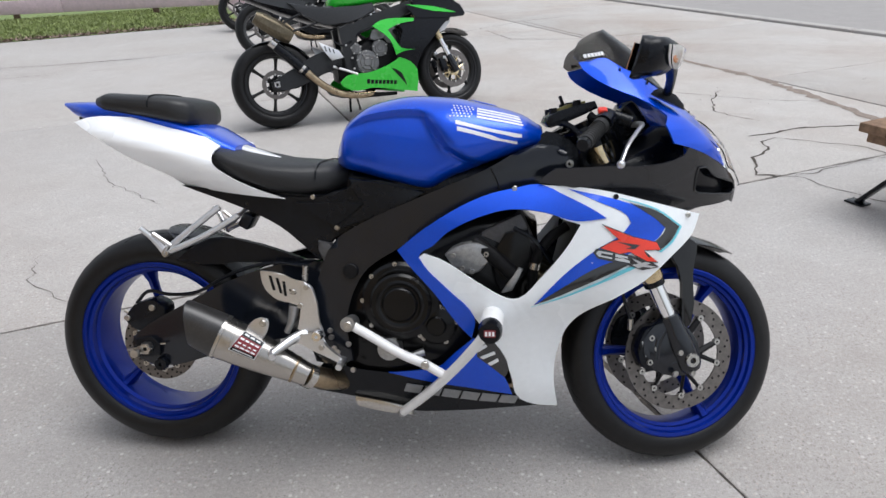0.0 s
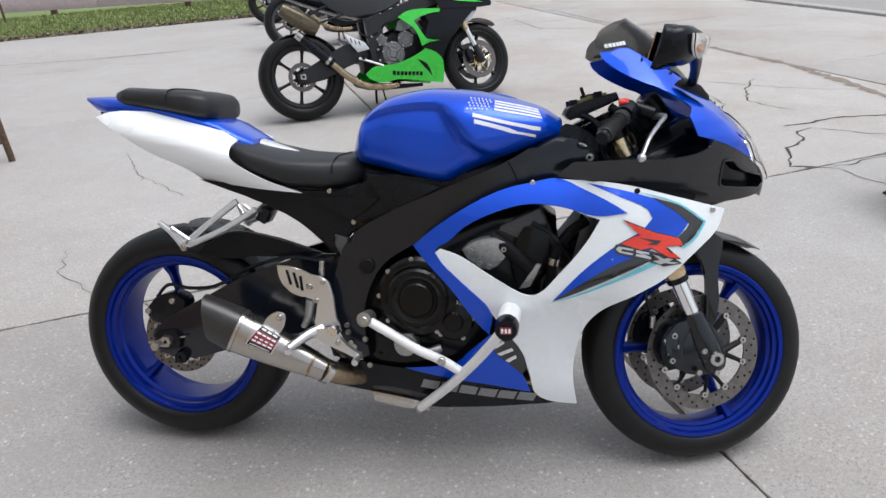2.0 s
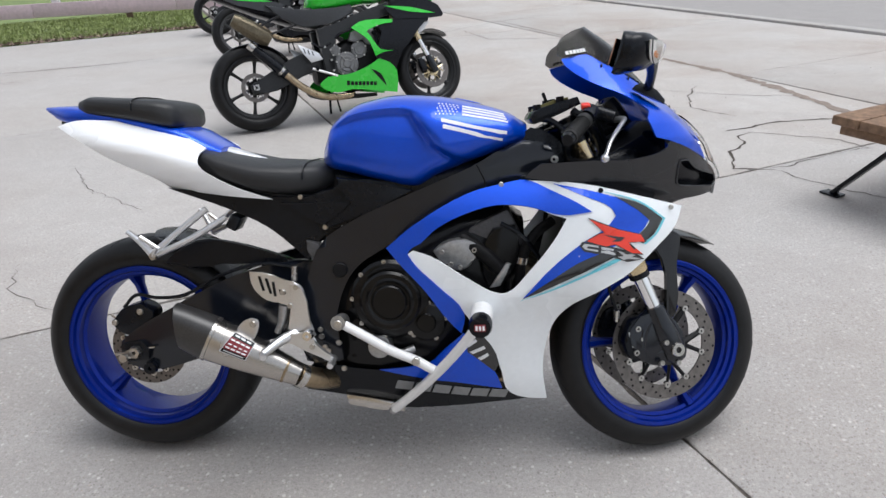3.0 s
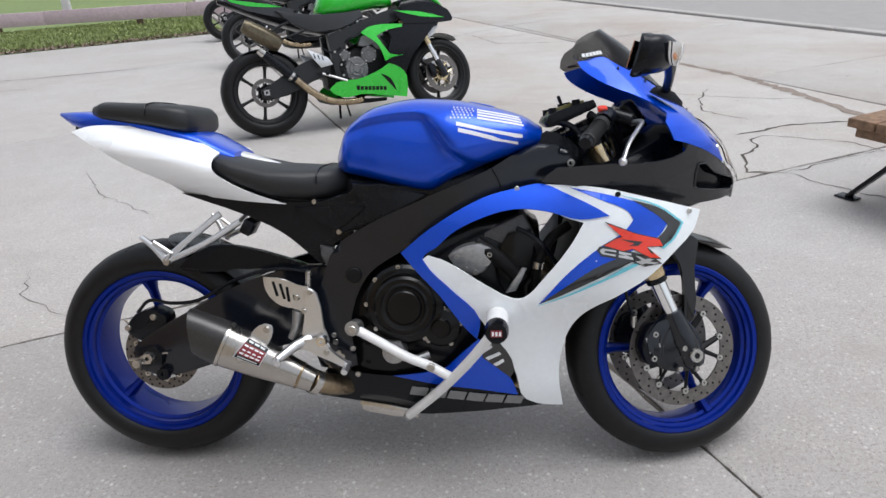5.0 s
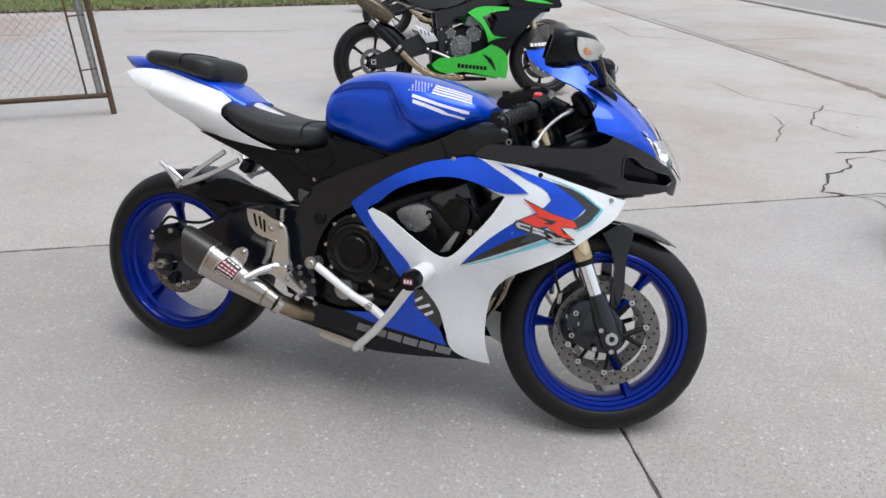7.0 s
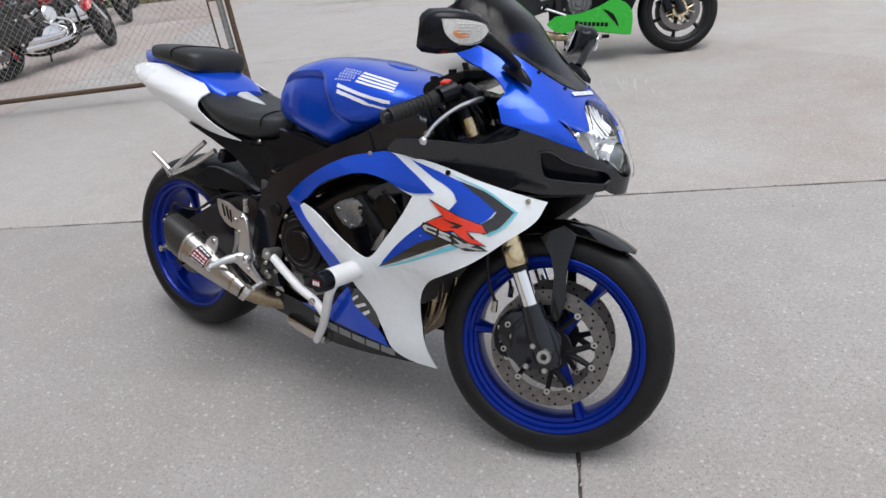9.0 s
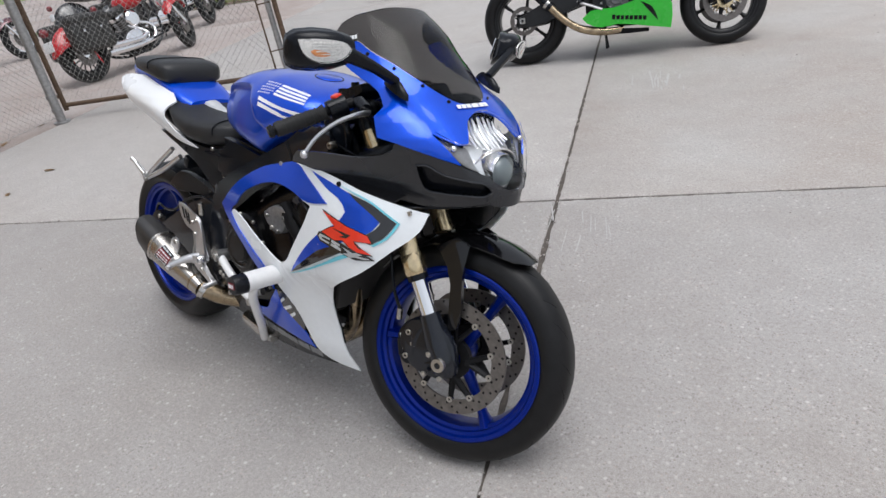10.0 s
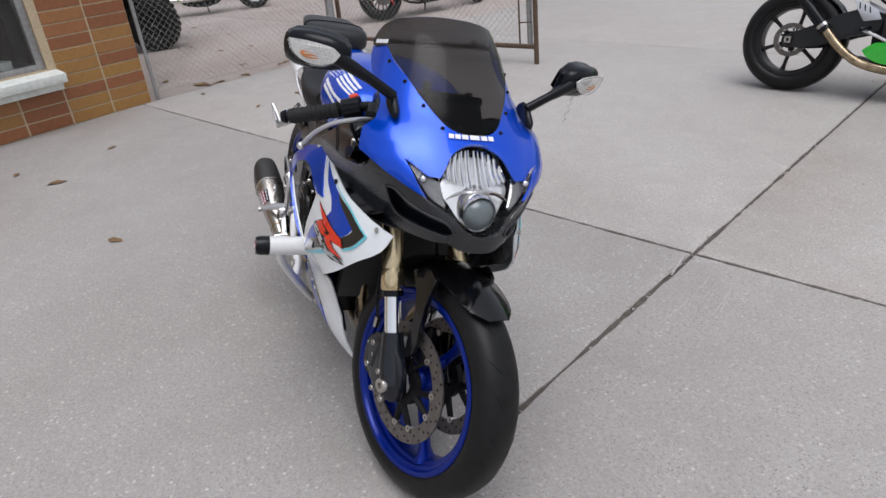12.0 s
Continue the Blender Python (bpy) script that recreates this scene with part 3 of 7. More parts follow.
def tank(x, a):
    """a: degrees from the right-hand flank (0) over the top (90) to the left-hand flank (180). The knee recess ends in a slanting crease."""
    c, s = math.cos(math.radians(a)), math.sin(math.radians(a))
    top, low, w = tank_top(x), tank_low(x), tank_wide(x)
    mid = low + .40 * (top - low)
    f = min(a, 180 - a)
    edge = .073 + (32 - f) * .00145
    clip = lambda t: max(0, min(1, t))
    step = lambda t: clip(t) ** 2 * (3 - 2 * clip(t))
    knee = .17 * step((edge + .036 - x) / .040) * step((46 - f) / 13) * step((x + .16) / .09) * (1 - .35 * step((12 - f) / 60))
    if s >= 0:
        return (x, -w * math.copysign(abs(c) ** .66, c) * (1 - knee), mid + (top - mid) * s ** .85)
    return (x, -w * math.copysign(abs(c) ** .16, c) * (1 - knee) * (1 - .10 * (-s) ** 2), mid + (low - mid) * (-s))


tail_wide = curve([-.93, -.88, -.80, -.7, -.5, -.28], [.070, .112, .148, .165, .168, .15])
tail_mid = curve([-.85, -.5, -.28], [.915, .825, .735])


def tail(x, z):
    return (x, -tail_wide(x) * (1 - (.85 if z > tail_mid(x) else .40) * ((z - tail_mid(x)) / .09) ** 2), z)


WHITE_POLY = [(0.359, 0.77), (0.496, 0.758), (0.636, 0.723), (0.748, 0.69), (0.73, 0.646), (0.676, 0.597), (0.607, 0.54), (0.535, 0.498), (0.472, 0.459), (0.432, 0.41), (0.411, 0.34), (0.405, 0.257), (0.419, 0.159), (0.348, 0.178), (0.311, 0.206),
              (0.295, 0.269), (0.27, 0.348), (0.239, 0.388), (0.204, 0.446), (0.14, 0.522), (0.093, 0.57), (0.072, 0.601), (0.085, 0.61), (0.128, 0.595), (0.22, 0.535), (0.287, 0.499), (0.311, 0.501), (0.364, 0.554), (0.424, 0.63), (0.453, 0.68), (0.404, 0.697), (0.359, 0.729)]
BLUE_POLY = [(0.02, 0.617), (0.089, 0.672), (0.22, 0.742), (0.306, 0.763), (0.359, 0.77), (0.418, 0.745), (0.482, 0.713), (0.512, 0.694), (0.443, 0.688), (0.365, 0.709), (0.293, 0.715), (0.221, 0.699), (0.143, 0.662), (0.106, 0.629), (0.078, 0.612), (0.072, 0.601),
             (0.093, 0.57), (0.14, 0.522), (0.204, 0.446), (0.196, 0.387), (0.168, 0.419), (0.109, 0.509), (0.049, 0.58)]
STRIPE_POLY = [(0.425, 0.76), (0.528, 0.737), (0.621, 0.704), (0.658, 0.674), (0.634, 0.642), (0.562, 0.609), (0.497, 0.573), (0.42, 0.528), (0.348, 0.486), (0.419, 0.564), (0.495, 0.625), (0.547, 0.656), (0.569, 0.682), (0.557, 0.701), (0.495, 0.73)]


def sym(upper, lower):
    """An outline across the nose from its right-hand half, given from one end of the midline to the other."""
    half = upper + lower
    ends = [q for q in half if q[0] == 0]
    if len(ends) == 2 and half[0][0] == 0:
        return half + [(-u, z) for u, z in reversed(half[1:-1])]
    up, low = upper[:-1], lower[1:]
    return low + up + [upper[-1]] + [(-u, z) for u, z in reversed(up)] + [(-u, z) for u, z in reversed(low)] + [lower[0]]


def wheel(name, parent, centre, m, radius, width, rim_r, rim_w, paint, spokes=3, spoke_w=.05, first=.5):
    """A road wheel on its axle: tyre, rim with spokes, hub. The axle runs along y."""
    hub = new(name)
    hub.parent = parent
    hub.matrix_basis = m @ Matrix.Translation(centre)
    w, prof = width / 2, []
    for k in range(19):
        a = math.pi * k / 18
        prof.append((rim_r - .004 + (radius - rim_r + .004) * math.sin(a) ** .62, -w * math.copysign(abs(math.cos(a)) ** .75, math.cos(a))))
    prof = [(rim_r + .003, -rim_w * .36), (rim_r + .003, -rim_w * .47)] + prof[1:-1] + [(rim_r + .003, rim_w * .47), (rim_r + .003, rim_w * .36)]
    tyre = part("tyre", lathe(prof, 96), RUBBER, hub, "worn black road tyre", 60)
    # tread grooves
    bm = bmesh.new()
    for k in range(22):
        for s in (-1, 1):
            a0 = 2 * math.pi * (k + (.5 if s > 0 else 0)) / 22
            pts = []
            for q in range(6):
                f = q / 5
                yy = s * w * (.16 + .62 * f)
                t = math.acos(min(1, (abs(yy) / w) ** (1 / .75)))
                rr = rim_r - .004 + (radius - rim_r + .004) * math.sin(t) ** .62 - .0011
                pts.append((rr * math.cos(a0 + f * .17 * (1 + .5 * (k % 2))), yy, rr * math.sin(a0 + f * .17 * (1 + .5 * (k % 2)))))
            add_tube(bm, pts, [.0006, .0016, .0019, .0019, .0016, .0006], 5, 1, 1)
    part("tread", bm, DARK, tyre, "thin curved tread grooves")
    r, h = rim_r, rim_w / 2
    rimp = [(r + .012, -h - .004), (r + .010, -h + .006), (r - .006, -h + .012), (r - .006, h - .012), (r + .010, h - .006), (r + .012, h + .004),
            (r + .008, h + .006), (r - .001, h + .005), (r - .005, h - .002), (r - .013, h - .005), (r - .014, h * .70), (r - .022, h * .62), (r - .025, h * .3), (r - .025, -h * .3), (r - .022, -h * .62), (r - .014, -h * .70), (r - .013, -h + .005), (r - .005, -h + .002), (r - .001, -h - .005), (r + .008, -h - .006)]
    part("rim", lathe(rimp, 96), paint, hub, "blue painted cast rim" if paint is BLUE_RIM else "black cast rim", 30)
    for k in range(spokes):
        for s in ((-1, 1) if spokes == 3 else (1,)):
            a = 2 * math.pi * k / spokes + first
            bm = bmesh.new()
            rings = []
            for f, ww, tt in ((.03, .50, .034), (.06, .42, .030), (.12, .36, .024), (r - .10, .36, .021), (r - .05, .46, .024), (r - .016, .9, .036)):
                ring = []
                off = s * (.10 if spokes == 3 else 0) * min(1, f / (r - .04))
                for q in range(8):
                    b = math.pi / 4 * q + math.pi / 8
                    ring.append(((f), (spoke_w * ww) * math.cos(b) * (.62 if spokes == 3 else .7) + s * (.012 if spokes == 3 else 0), tt * .55 * math.sin(b)))
                c, si = math.cos(a), math.sin(a)
                rings.append([Vector((p[0] * c - p[2] * si, p[1], p[0] * si + p[2] * c)) for p in ring])
            bm.free()
            if spokes == 3 and s > 0:
                continue
            part("spoke", loft(rings), paint, hub, "", 50)
    part("hub", lathe([(0, -rim_w * .38), (.026, -rim_w * .38), (.030, -rim_w * .34), (.034, -.02), (.034, .02), (.030, rim_w * .34), (.026, rim_w * .38), (0, rim_w * .38)], 32, closed=False), DARK if paint is not BLUE_RIM else paint, hub)
    return hub


def brake_disc(parent, y, r_out, r_in, flip, carrier, holes=True):
    bm = lathe([(r_in, -.0025), (r_out, -.0025), (r_out, .0025), (r_in, .0025)], 72)
    d = part("brake_disc", bm, DISC, parent, "drilled steel brake disc", 30)
    d.matrix_basis = Matrix.Translation((0, y, 0))
    if holes:
        bm = bmesh.new()
        mid, span = (r_out + r_in) / 2, r_out - r_in
        for k in range(60):
            a, rr = 2 * math.pi * k / 60, mid + span * (-.30, 0, .30)[k % 3] + span * .06 * (k % 2)
            for s in (-1, 1):
                add_lathe(bm, [(0, 0), (.0034, 0), (.0034, .0004), (0, .0004)], 8, pose(rr * math.cos(a), s * .0027, rr * math.sin(a)), closed=False)
        part("drilling", bm, DARK, d, "rows of drilled holes")
    part("carrier", lathe([(.030, -.008), (.056, -.008), (.056, .008), (.030, .008)], 32), carrier, d, "", 40)
    arm, button = None, None
    for k in range(10):
        a = 2 * math.pi * (k // 2) / 5 + (-.26, .26)[k % 2]
        m = Matrix.Rotation(-2 * math.pi * (k // 2) / 5, 4, "Y")
        if k < 2:
            arm = part("carrier_arm", tube([(.045, flip * .006, 0), ((r_in + .004) * math.cos(a), 0, (r_in + .004) * math.sin(a))], [.010, .007], 6, 1, .5), carrier, d, "", 40)
            arms = [arm] if k == 0 else arms + [arm]
        else:
            ob = new("carrier_arm", arms[k % 2].data)
            ob.parent, ob.matrix_basis = d, m
        if button is None:
            ob = part("button", lathe([(.003, -.006), (.008, -.006), (.008, .006), (.003, .006)], 14), STEEL, d)
            button = ob.data
        else:
            ob = new("button", button)
            ob.parent = d
        ob.matrix_basis = Matrix.Translation((r_in * math.cos(a), 0, r_in * math.sin(a)))
    return d


I4 = Matrix()
# wheels
rear = wheel("rear_wheel", bike, (-.700, 0, .313), I4, .313, .186, .224, .150, BLUE_RIM, 3, .07, radians(104))
tagged(rear, "rear wheel with blue rim")
front = wheel("front_wheel", bike, HUB, STEER, .297, .120, .220, .100, BLUE_RIM, 3, .06, radians(57))
tagged(front, "front wheel with blue rim, turned to the left")
brake_disc(rear, -.075, .108, .078, -1, DARK)
for s in (-1, 1):
    brake_disc(front, s * .066, .150, .112, s, DARK)


def steered(name, bm, mat, label="", parent=None, angle=38):
    ob = part(name, bm, mat, parent or bike, label, angle)
    if parent is None:
        ob.matrix_basis = STEER
    return ob


def leg(d, y, dx=0.0):
    p = HUB + AXIS * d
    return (p.x + dx, y, p.z)


# fork, calipers, front mudguard
fork = new("fork")
fork.parent = bike
fork.matrix_basis = STEER
tagged(fork, "gold and chrome upside-down front fork")
for s in (-1, 1):
    y = s * .103
    part("outer_tube", tube([leg(.275, y), leg(.60, y)], .0265, 20, 1), GOLD, fork, "gold anodised fork tube")
    bm = tube([leg(.225, y), leg(.232, y), leg(.268, y), leg(.28, y)], [.026, .0295, .0295, .0275], 20, 1)
    part("collar", bm, GOLD, fork)
    part("dust_seal", tube([leg(.212, y), leg(.228, y)], .027, 18, 1), BLACK, fork)
    part("stanchion", tube([leg(.06, y), leg(.22, y)], .0205, 20, 1), CHROME, fork, "polished chrome stanchion")
    bm = tube([leg(-.035, y), leg(-.02, y), leg(.05, y), leg(.10, y), leg(.125, y)], [.026, .034, .034, .028, .026], 18, 2)
    add_tube(bm, [leg(.10, y, -.01), leg(.06, y, -.055), leg(0, y, -.085)], [.014, .017, .015], 10, 3)
    add_tube(bm, [leg(-.005, y, -.01), leg(-.02, y, -.085)], [.016, .012], 10, 1)
    part("fork_bottom", bm, BLACK_FRAME, fork, "black cast fork bottom", 50)
    part("fork_casting", prism([(HUB.x - .125, HUB.z + .055), (HUB.x - .075, HUB.z + .105), (HUB.x - .04, HUB.z + .115), (HUB.x + .030, HUB.z + .045), (HUB.x + .034, HUB.z - .03), (HUB.x - .01, HUB.z - .048), (HUB.x - .09, HUB.z - .03), (HUB.x - .115, HUB.z)], s * .088, s * .116, .010, 3), BLACK_FRAME, fork, "black cast lower fork leg")
    # caliper behind the leg
    cal = part("caliper", prism([(-.128, .055), (-.112, .082), (-.082, .092), (-.066, .062), (-.072, -.005), (-.094, -.03), (-.122, -.02), (-.136, .02)], s * .052, s * .112, .008), BLACK, fork, "black radial brake caliper")
    cal.matrix_basis = Matrix.Translation((HUB.x, 0, HUB.z))
    bolts(cal, [(-.10, -.113, .058), (-.105, -.113, -.005), (-.085, -.113, .03)], .008, .005, STEEL, 1 if s < 0 else -1)
    part("lettering_bar", box((.006, .002, .042), pose(-.118, s * .1125, .03, 0, -14, 0)), SILVER, cal, "small pale lettering reduced to a bar")
    part("brake_hose", tube([leg(.10, s * .085, -.10), leg(.17, s * .09, -.095), leg(.27, s * .085, -.07), leg(.42, s * .06, -.05)], .0045, 8, 4), BLACK, fork)
    part("hose_union", tube([leg(.083, s * .085, -.112), leg(.115, s * .086, -.098)], .008, 8, 1), STEEL, fork)
    part("axle_bolt", lathe([(0, -.004), (.007, -.004), (.008, -.010), (.017, -.010), (.019, -.006), (.019, .01), (0, .01)], 24, pose(HUB.x, s * .132, HUB.z, 0, 0, 0 if s < 0 else 180), closed=False), STEEL, fork, "bright steel axle bolt")
    bolts(fork, [(HUB.x + .004, -.130, HUB.z - .036), (HUB.x - .042, -.128, HUB.z - .034), (HUB.x - .03, -.13, HUB.z + .02)], .0075, .006, STEEL, 1 if s < 0 else -1)
part("bottom_yoke", prism([(HUB.x - .20, HUB.z + .40), (HUB.x - .14, HUB.z + .43), (HUB.x - .15, HUB.z + .37)], -.13, .13, .006), BLACK, fork)
part("top_yoke", box((.10, .27, .03), Matrix.Translation(HUB + AXIS * .645) @ Matrix.Rotation(radians(-24), 4, "Y"), .01), BLACK, fork, "black top yoke")
for s in (-1, 1):
    part("fork_cap", tube([leg(.60, s * .103), leg(.67, s * .103)], .029, 14, 1), BLACK, fork, "black clamp round the fork top")


def guard(t, y):
    """The front mudguard's arched skin: t degrees round the wheel, y across."""
    r = .319 - 3.6 * y * y - .0000035 * (t - 80) ** 2
    a = radians(t)
    return (HUB.x + r * math.cos(a), y, HUB.z + r * math.sin(a))


BLACK_FENDER = worn("black_fender_plastic", (0.005, 0.005, 0.006), 0.10, 0, 0, 40, 0.2, 0, 0.05, spec=0.5)
mud = steered("front_mudguard", panel([(56, -.030), (62, -.062), (74, -.075), (120, -.076), (138, -.060), (138, .060), (120, .076), (74, .075), (62, .062), (56, .030)], guard, 0, .003, .012, 3, 1, tuple(HUB), (1000, 1)), BLACK_FENDER, "glossy black front mudguard")
for s in (-1, 1):
    steered("mudguard_stay", prism([(HUB.x - .050, HUB.z + .282), (HUB.x + .005, HUB.z + .315), (HUB.x + .040, HUB.z + .295), (HUB.x + .026, HUB.z + .22), (HUB.x + .026, HUB.z + .10), (HUB.x + .012, HUB.z + .075), (HUB.x - .006, HUB.z + .085), (HUB.x - .004, HUB.z + .17), (HUB.x - .012, HUB.z + .24)], s * .078, s * .092, .005), BLACK_FENDER, "", mud)

# fairing
fairing = part("fairing", panel(WHITE_POLY, side, 0, .004, .03), WHITE, bike, "white painted side fairing with a triangular vent")
fairing_l = part("fairing", panel(WHITE_POLY, side, 0, .004, .04, 3, -1), WHITE, bike, "white painted side fairing with a triangular vent")
for f, ob in ((1, fairing), (-1, fairing_l)):
    part("upper_panel", panel(BLUE_POLY, side, .0030, .004, .03, 4, f), BLUE, ob, "blue upper fairing panel")
    part("stripe", panel(STRIPE_POLY, side, .0012, .001, .03, 4, f), BLUE, ob, "blue sticker stripe")
    part("stripe", panel([(0.567, 0.727), (0.632, 0.705), (0.6885, 0.666), (0.665, 0.632), (0.635, 0.613), (0.611, 0.625), (0.647, 0.652), (0.655, 0.664), (0.628, 0.688)], side, .0020, .001, .03, 4, f), BLACK_GLOSS, ob, "black sticker edge")
    part("stripe", panel([(0.348, 0.486), (0.42, 0.535), (0.497, 0.582), (0.549, 0.594), (0.563, 0.585), (0.485, 0.548), (0.407, 0.511)], side, .0020, .001, .03, 4, f), BLACK_GLOSS, ob, "black sticker edge")
    part("stripe", panel([(0.528, 0.742), (0.629, 0.712), (0.696, 0.666), (0.674, 0.632), (0.643, 0.609), (0.637, 0.6115), (0.668, 0.6325), (0.690, 0.666), (0.6275, 0.709)], side, .0026, .001, .03, 4, f), CYAN, ob, "pale cyan pinstripe")
    part("stripe", panel([(0.341, 0.481), (0.421, 0.512), (0.498, 0.547), (0.583, 0.584), (0.592, 0.582), (0.501, 0.5425), (0.421, 0.508)], side, .0026, .001, .03, 4, f), CYAN, ob, "pale cyan pinstripe")
    emblem = [(0.505, 0.677), (0.574, 0.649), (0.63, 0.633), (0.639, 0.617), (0.598, 0.618), (0.634, 0.588), (0.606, 0.593), (0.567, 0.615), (0.543, 0.611), (0.499, 0.626), (0.528, 0.641), (0.541, 0.644)]
    cx, cz = .57, .63
    part("emblem_edge", panel([(cx + (x - cx) * 1.07, cz + (z - cz) * 1.10) for x, z in emblem], side, .0030, .001, .03, 1, f), BLACK_GLOSS, ob)
    part("emblem", panel(emblem, side, .0040, .001, .03, 1, f), RED, ob, "angular red emblem")
    part("emblem_slit", panel([(0.535, 0.640), (0.589, 0.6295), (0.578, 0.621), (0.557, 0.622), (0.570, 0.627)], side, .0048, .001, .03, 1, f), BLACK_GLOSS, ob)
    part("emblem_edge", panel([(0.489, 0.625), (0.533, 0.616), (0.569, 0.607), (0.616, 0.592), (0.641, 0.573), (0.597, 0.571), (0.564, 0.585), (0.493, 0.601), (0.482, 0.615)], side, .0034, .001, .03, 1, f), BLACK_GLOSS, ob)
    for bar in ([(0.494, 0.620), (0.527, 0.613), (0.526, 0.609), (0.501, 0.614), (0.499, 0.609), (0.526, 0.603), (0.525, 0.599), (0.495, 0.606), (0.488, 0.614)], [(0.533, 0.611), (0.562, 0.604), (0.561, 0.600), (0.543, 0.604), (0.565, 0.595), (0.566, 0.590), (0.532, 0.597), (0.533, 0.602), (0.551, 0.599), (0.533, 0.605)],
                [(0.570, 0.600), (0.582, 0.597), (0.594, 0.590), (0.604, 0.591), (0.616, 0.587), (0.606, 0.583), (0.632, 0.576), (0.618, 0.575), (0.598, 0.580), (0.586, 0.578), (0.571, 0.586), (0.586, 0.588)]):
        part("emblem_bar", panel(bar, side, .0044, .001, .03, 1, f), SILVER, ob, "silver emblem bar")
    for x, z in ((.301, .762), (.535, .742), (.714, .691)):
        p = side(x, z)
        bolts(ob, [(p[0], p[1] - .003, p[2])], .0062, .003, STEEL if x in (.301, .714) else BLACK, f, "screw")
    part("liner", panel([(.44, .745), (.60, .712), (.712, .680), (.700, .640), (.650, .595), (.585, .545), (.50, .50), (.45, .458), (.425, .40), (.41, .33), (.405, .25), (.36, .25), (.36, .45), (.44, .60)], side, -.008, .003, .03, 3, f), BLACK, ob, "black inner liner")
    # belly
    belly = part("belly_panel", panel([(-0.199, 0.298), (-0.102, 0.274), (-0.009, 0.27), (0.111, 0.262), (0.229, 0.25), (0.31, 0.226), (0.375, 0.17), (0.288, 0.164), (0.166, 0.150), (0.009, 0.141), (-0.114, 0.178), (-0.236, 0.206), (-0.227, 0.262)], side, -.002, .004, .03, 3, f), BLACK, bike, "black belly pan")
    part("belly_trim", panel([(-.028, .273), (.069, .288), (.106, .297), (.150, .340), (.200, .386), (.214, .372), (.209, .332), (.243, .303), (.276, .272), (.297, .214), (.193, .236), (.105, .247), (.032, .261)], side, .0005, .003, .03, 3, f), BLUE, belly, "blue belly trim")
    part("belly_trim", panel([(.207, .388), (.240, .388), (.270, .348), (.288, .295), (.277, .270), (.243, .302), (.208, .332)], side, .0010, .003, .03, 2, f), BLACK_GLOSS, belly, "gloss black sticker")
    for bar in ([(.210, .355), (.230, .369), (.234, .363), (.211, .346)], [(.214, .332), (.251, .349), (.255, .341), (.223, .326)], [(.234, .313), (.260, .328), (.263, .320), (.243, .307)]):
        part("slash", panel(bar, side, .0024, .001, .03, 1, f), STICKER, belly, "white slash")
    for k in range(6):
        u0, u1 = .010 + k * .0500, .010 + k * .0500 + .044
        zc = lambda u: .232 - .118 * (u - .012)
        part("lettering_bar", panel([(u0, zc(u0) - .016), (u1, zc(u1) - .016), (u1 + .010, zc(u1) + .010), (u0 + .010, zc(u0) + .010)], side, .0012, .002, .03, 1, f), GREYTEXT, belly, "grey block in place of a lettered name" if k == 0 else "")

# upper cowl and screen
cowl = part("upper_cowl", panel(sym([(.875, 1.052), (.70, 1.062), (.60, 1.041), (.44, 1.012), (.30, .978), (.20, .953), (.10, .932), (0, .924)], [(0, .908), (.05, .902), (.108, .886), (.150, .858), (.172, .846), (.36, .872), (.30, .836), (.262, .803), (.418, .828), (.575, .852), (.655, .862), (.66, .905), (.61, .925), (.655, .956), (.80, .996), (.865, 1.034)]), nose, 0, .004, .018, 3, 1, (.45, 0, .8), (2.2, 1)), BLUE, bike, "blue upper cowl")
part("windscreen", panel(sym([(0, .926), (.10, .934), (.20, .955), (.30, .980), (.44, 1.014), (.60, 1.043), (.70, 1.063), (.87, 1.054), (.895, 1.064), (.875, 1.085), (.74, 1.113), (.5, 1.127), (.25, 1.136), (0, 1.139)], []), nose, .002, .003, .03, 3, 1, (.45, 0, .8), (2.2, 1)), SMOKE, cowl, "dark smoked windscreen")
NOSE = dict(centre=(.45, 0, .8), scale=(2.2, 1))
lens = part("headlight_lens", panel(sym([(0, .906), (.05, .901), (.104, .885), (.147, .857), (.170, .844), (.345, .870), (.295, .835), (.258, .802), (.205, .791), (.152, .780), (.115, .762), (.06, .747), (0, .742)], []), nose, .009, .003, .03, 3, **NOSE), LENS, cowl, "clear curved headlight lens")
lens.visible_shadow = False
REFLECTOR = worn("aluminised_reflector", (0.93, 0.93, 0.94), 0.18, 0.7, 0, 60, 0.12)
SHROUD = worn("satin_headlight_shroud", (0.62, 0.62, 0.63), 0.22, 0.85, 0, 50, 0.15)
WING = worn("dark_headlight_bezel", (0.22, 0.22, 0.225), 0.35, 0.3, 0, 50, 0.2)
refl = part("reflector", panel(sym([(0, .900), (.05, .895), (.10, .880), (.140, .857), (.165, .840), (.172, .812), (.135, .788), (.10, .768), (.06, .754), (0, .750)], []), nose, -.032, .002, .025, 3, **NOSE), REFLECTOR, cowl, "aluminised headlight reflector")
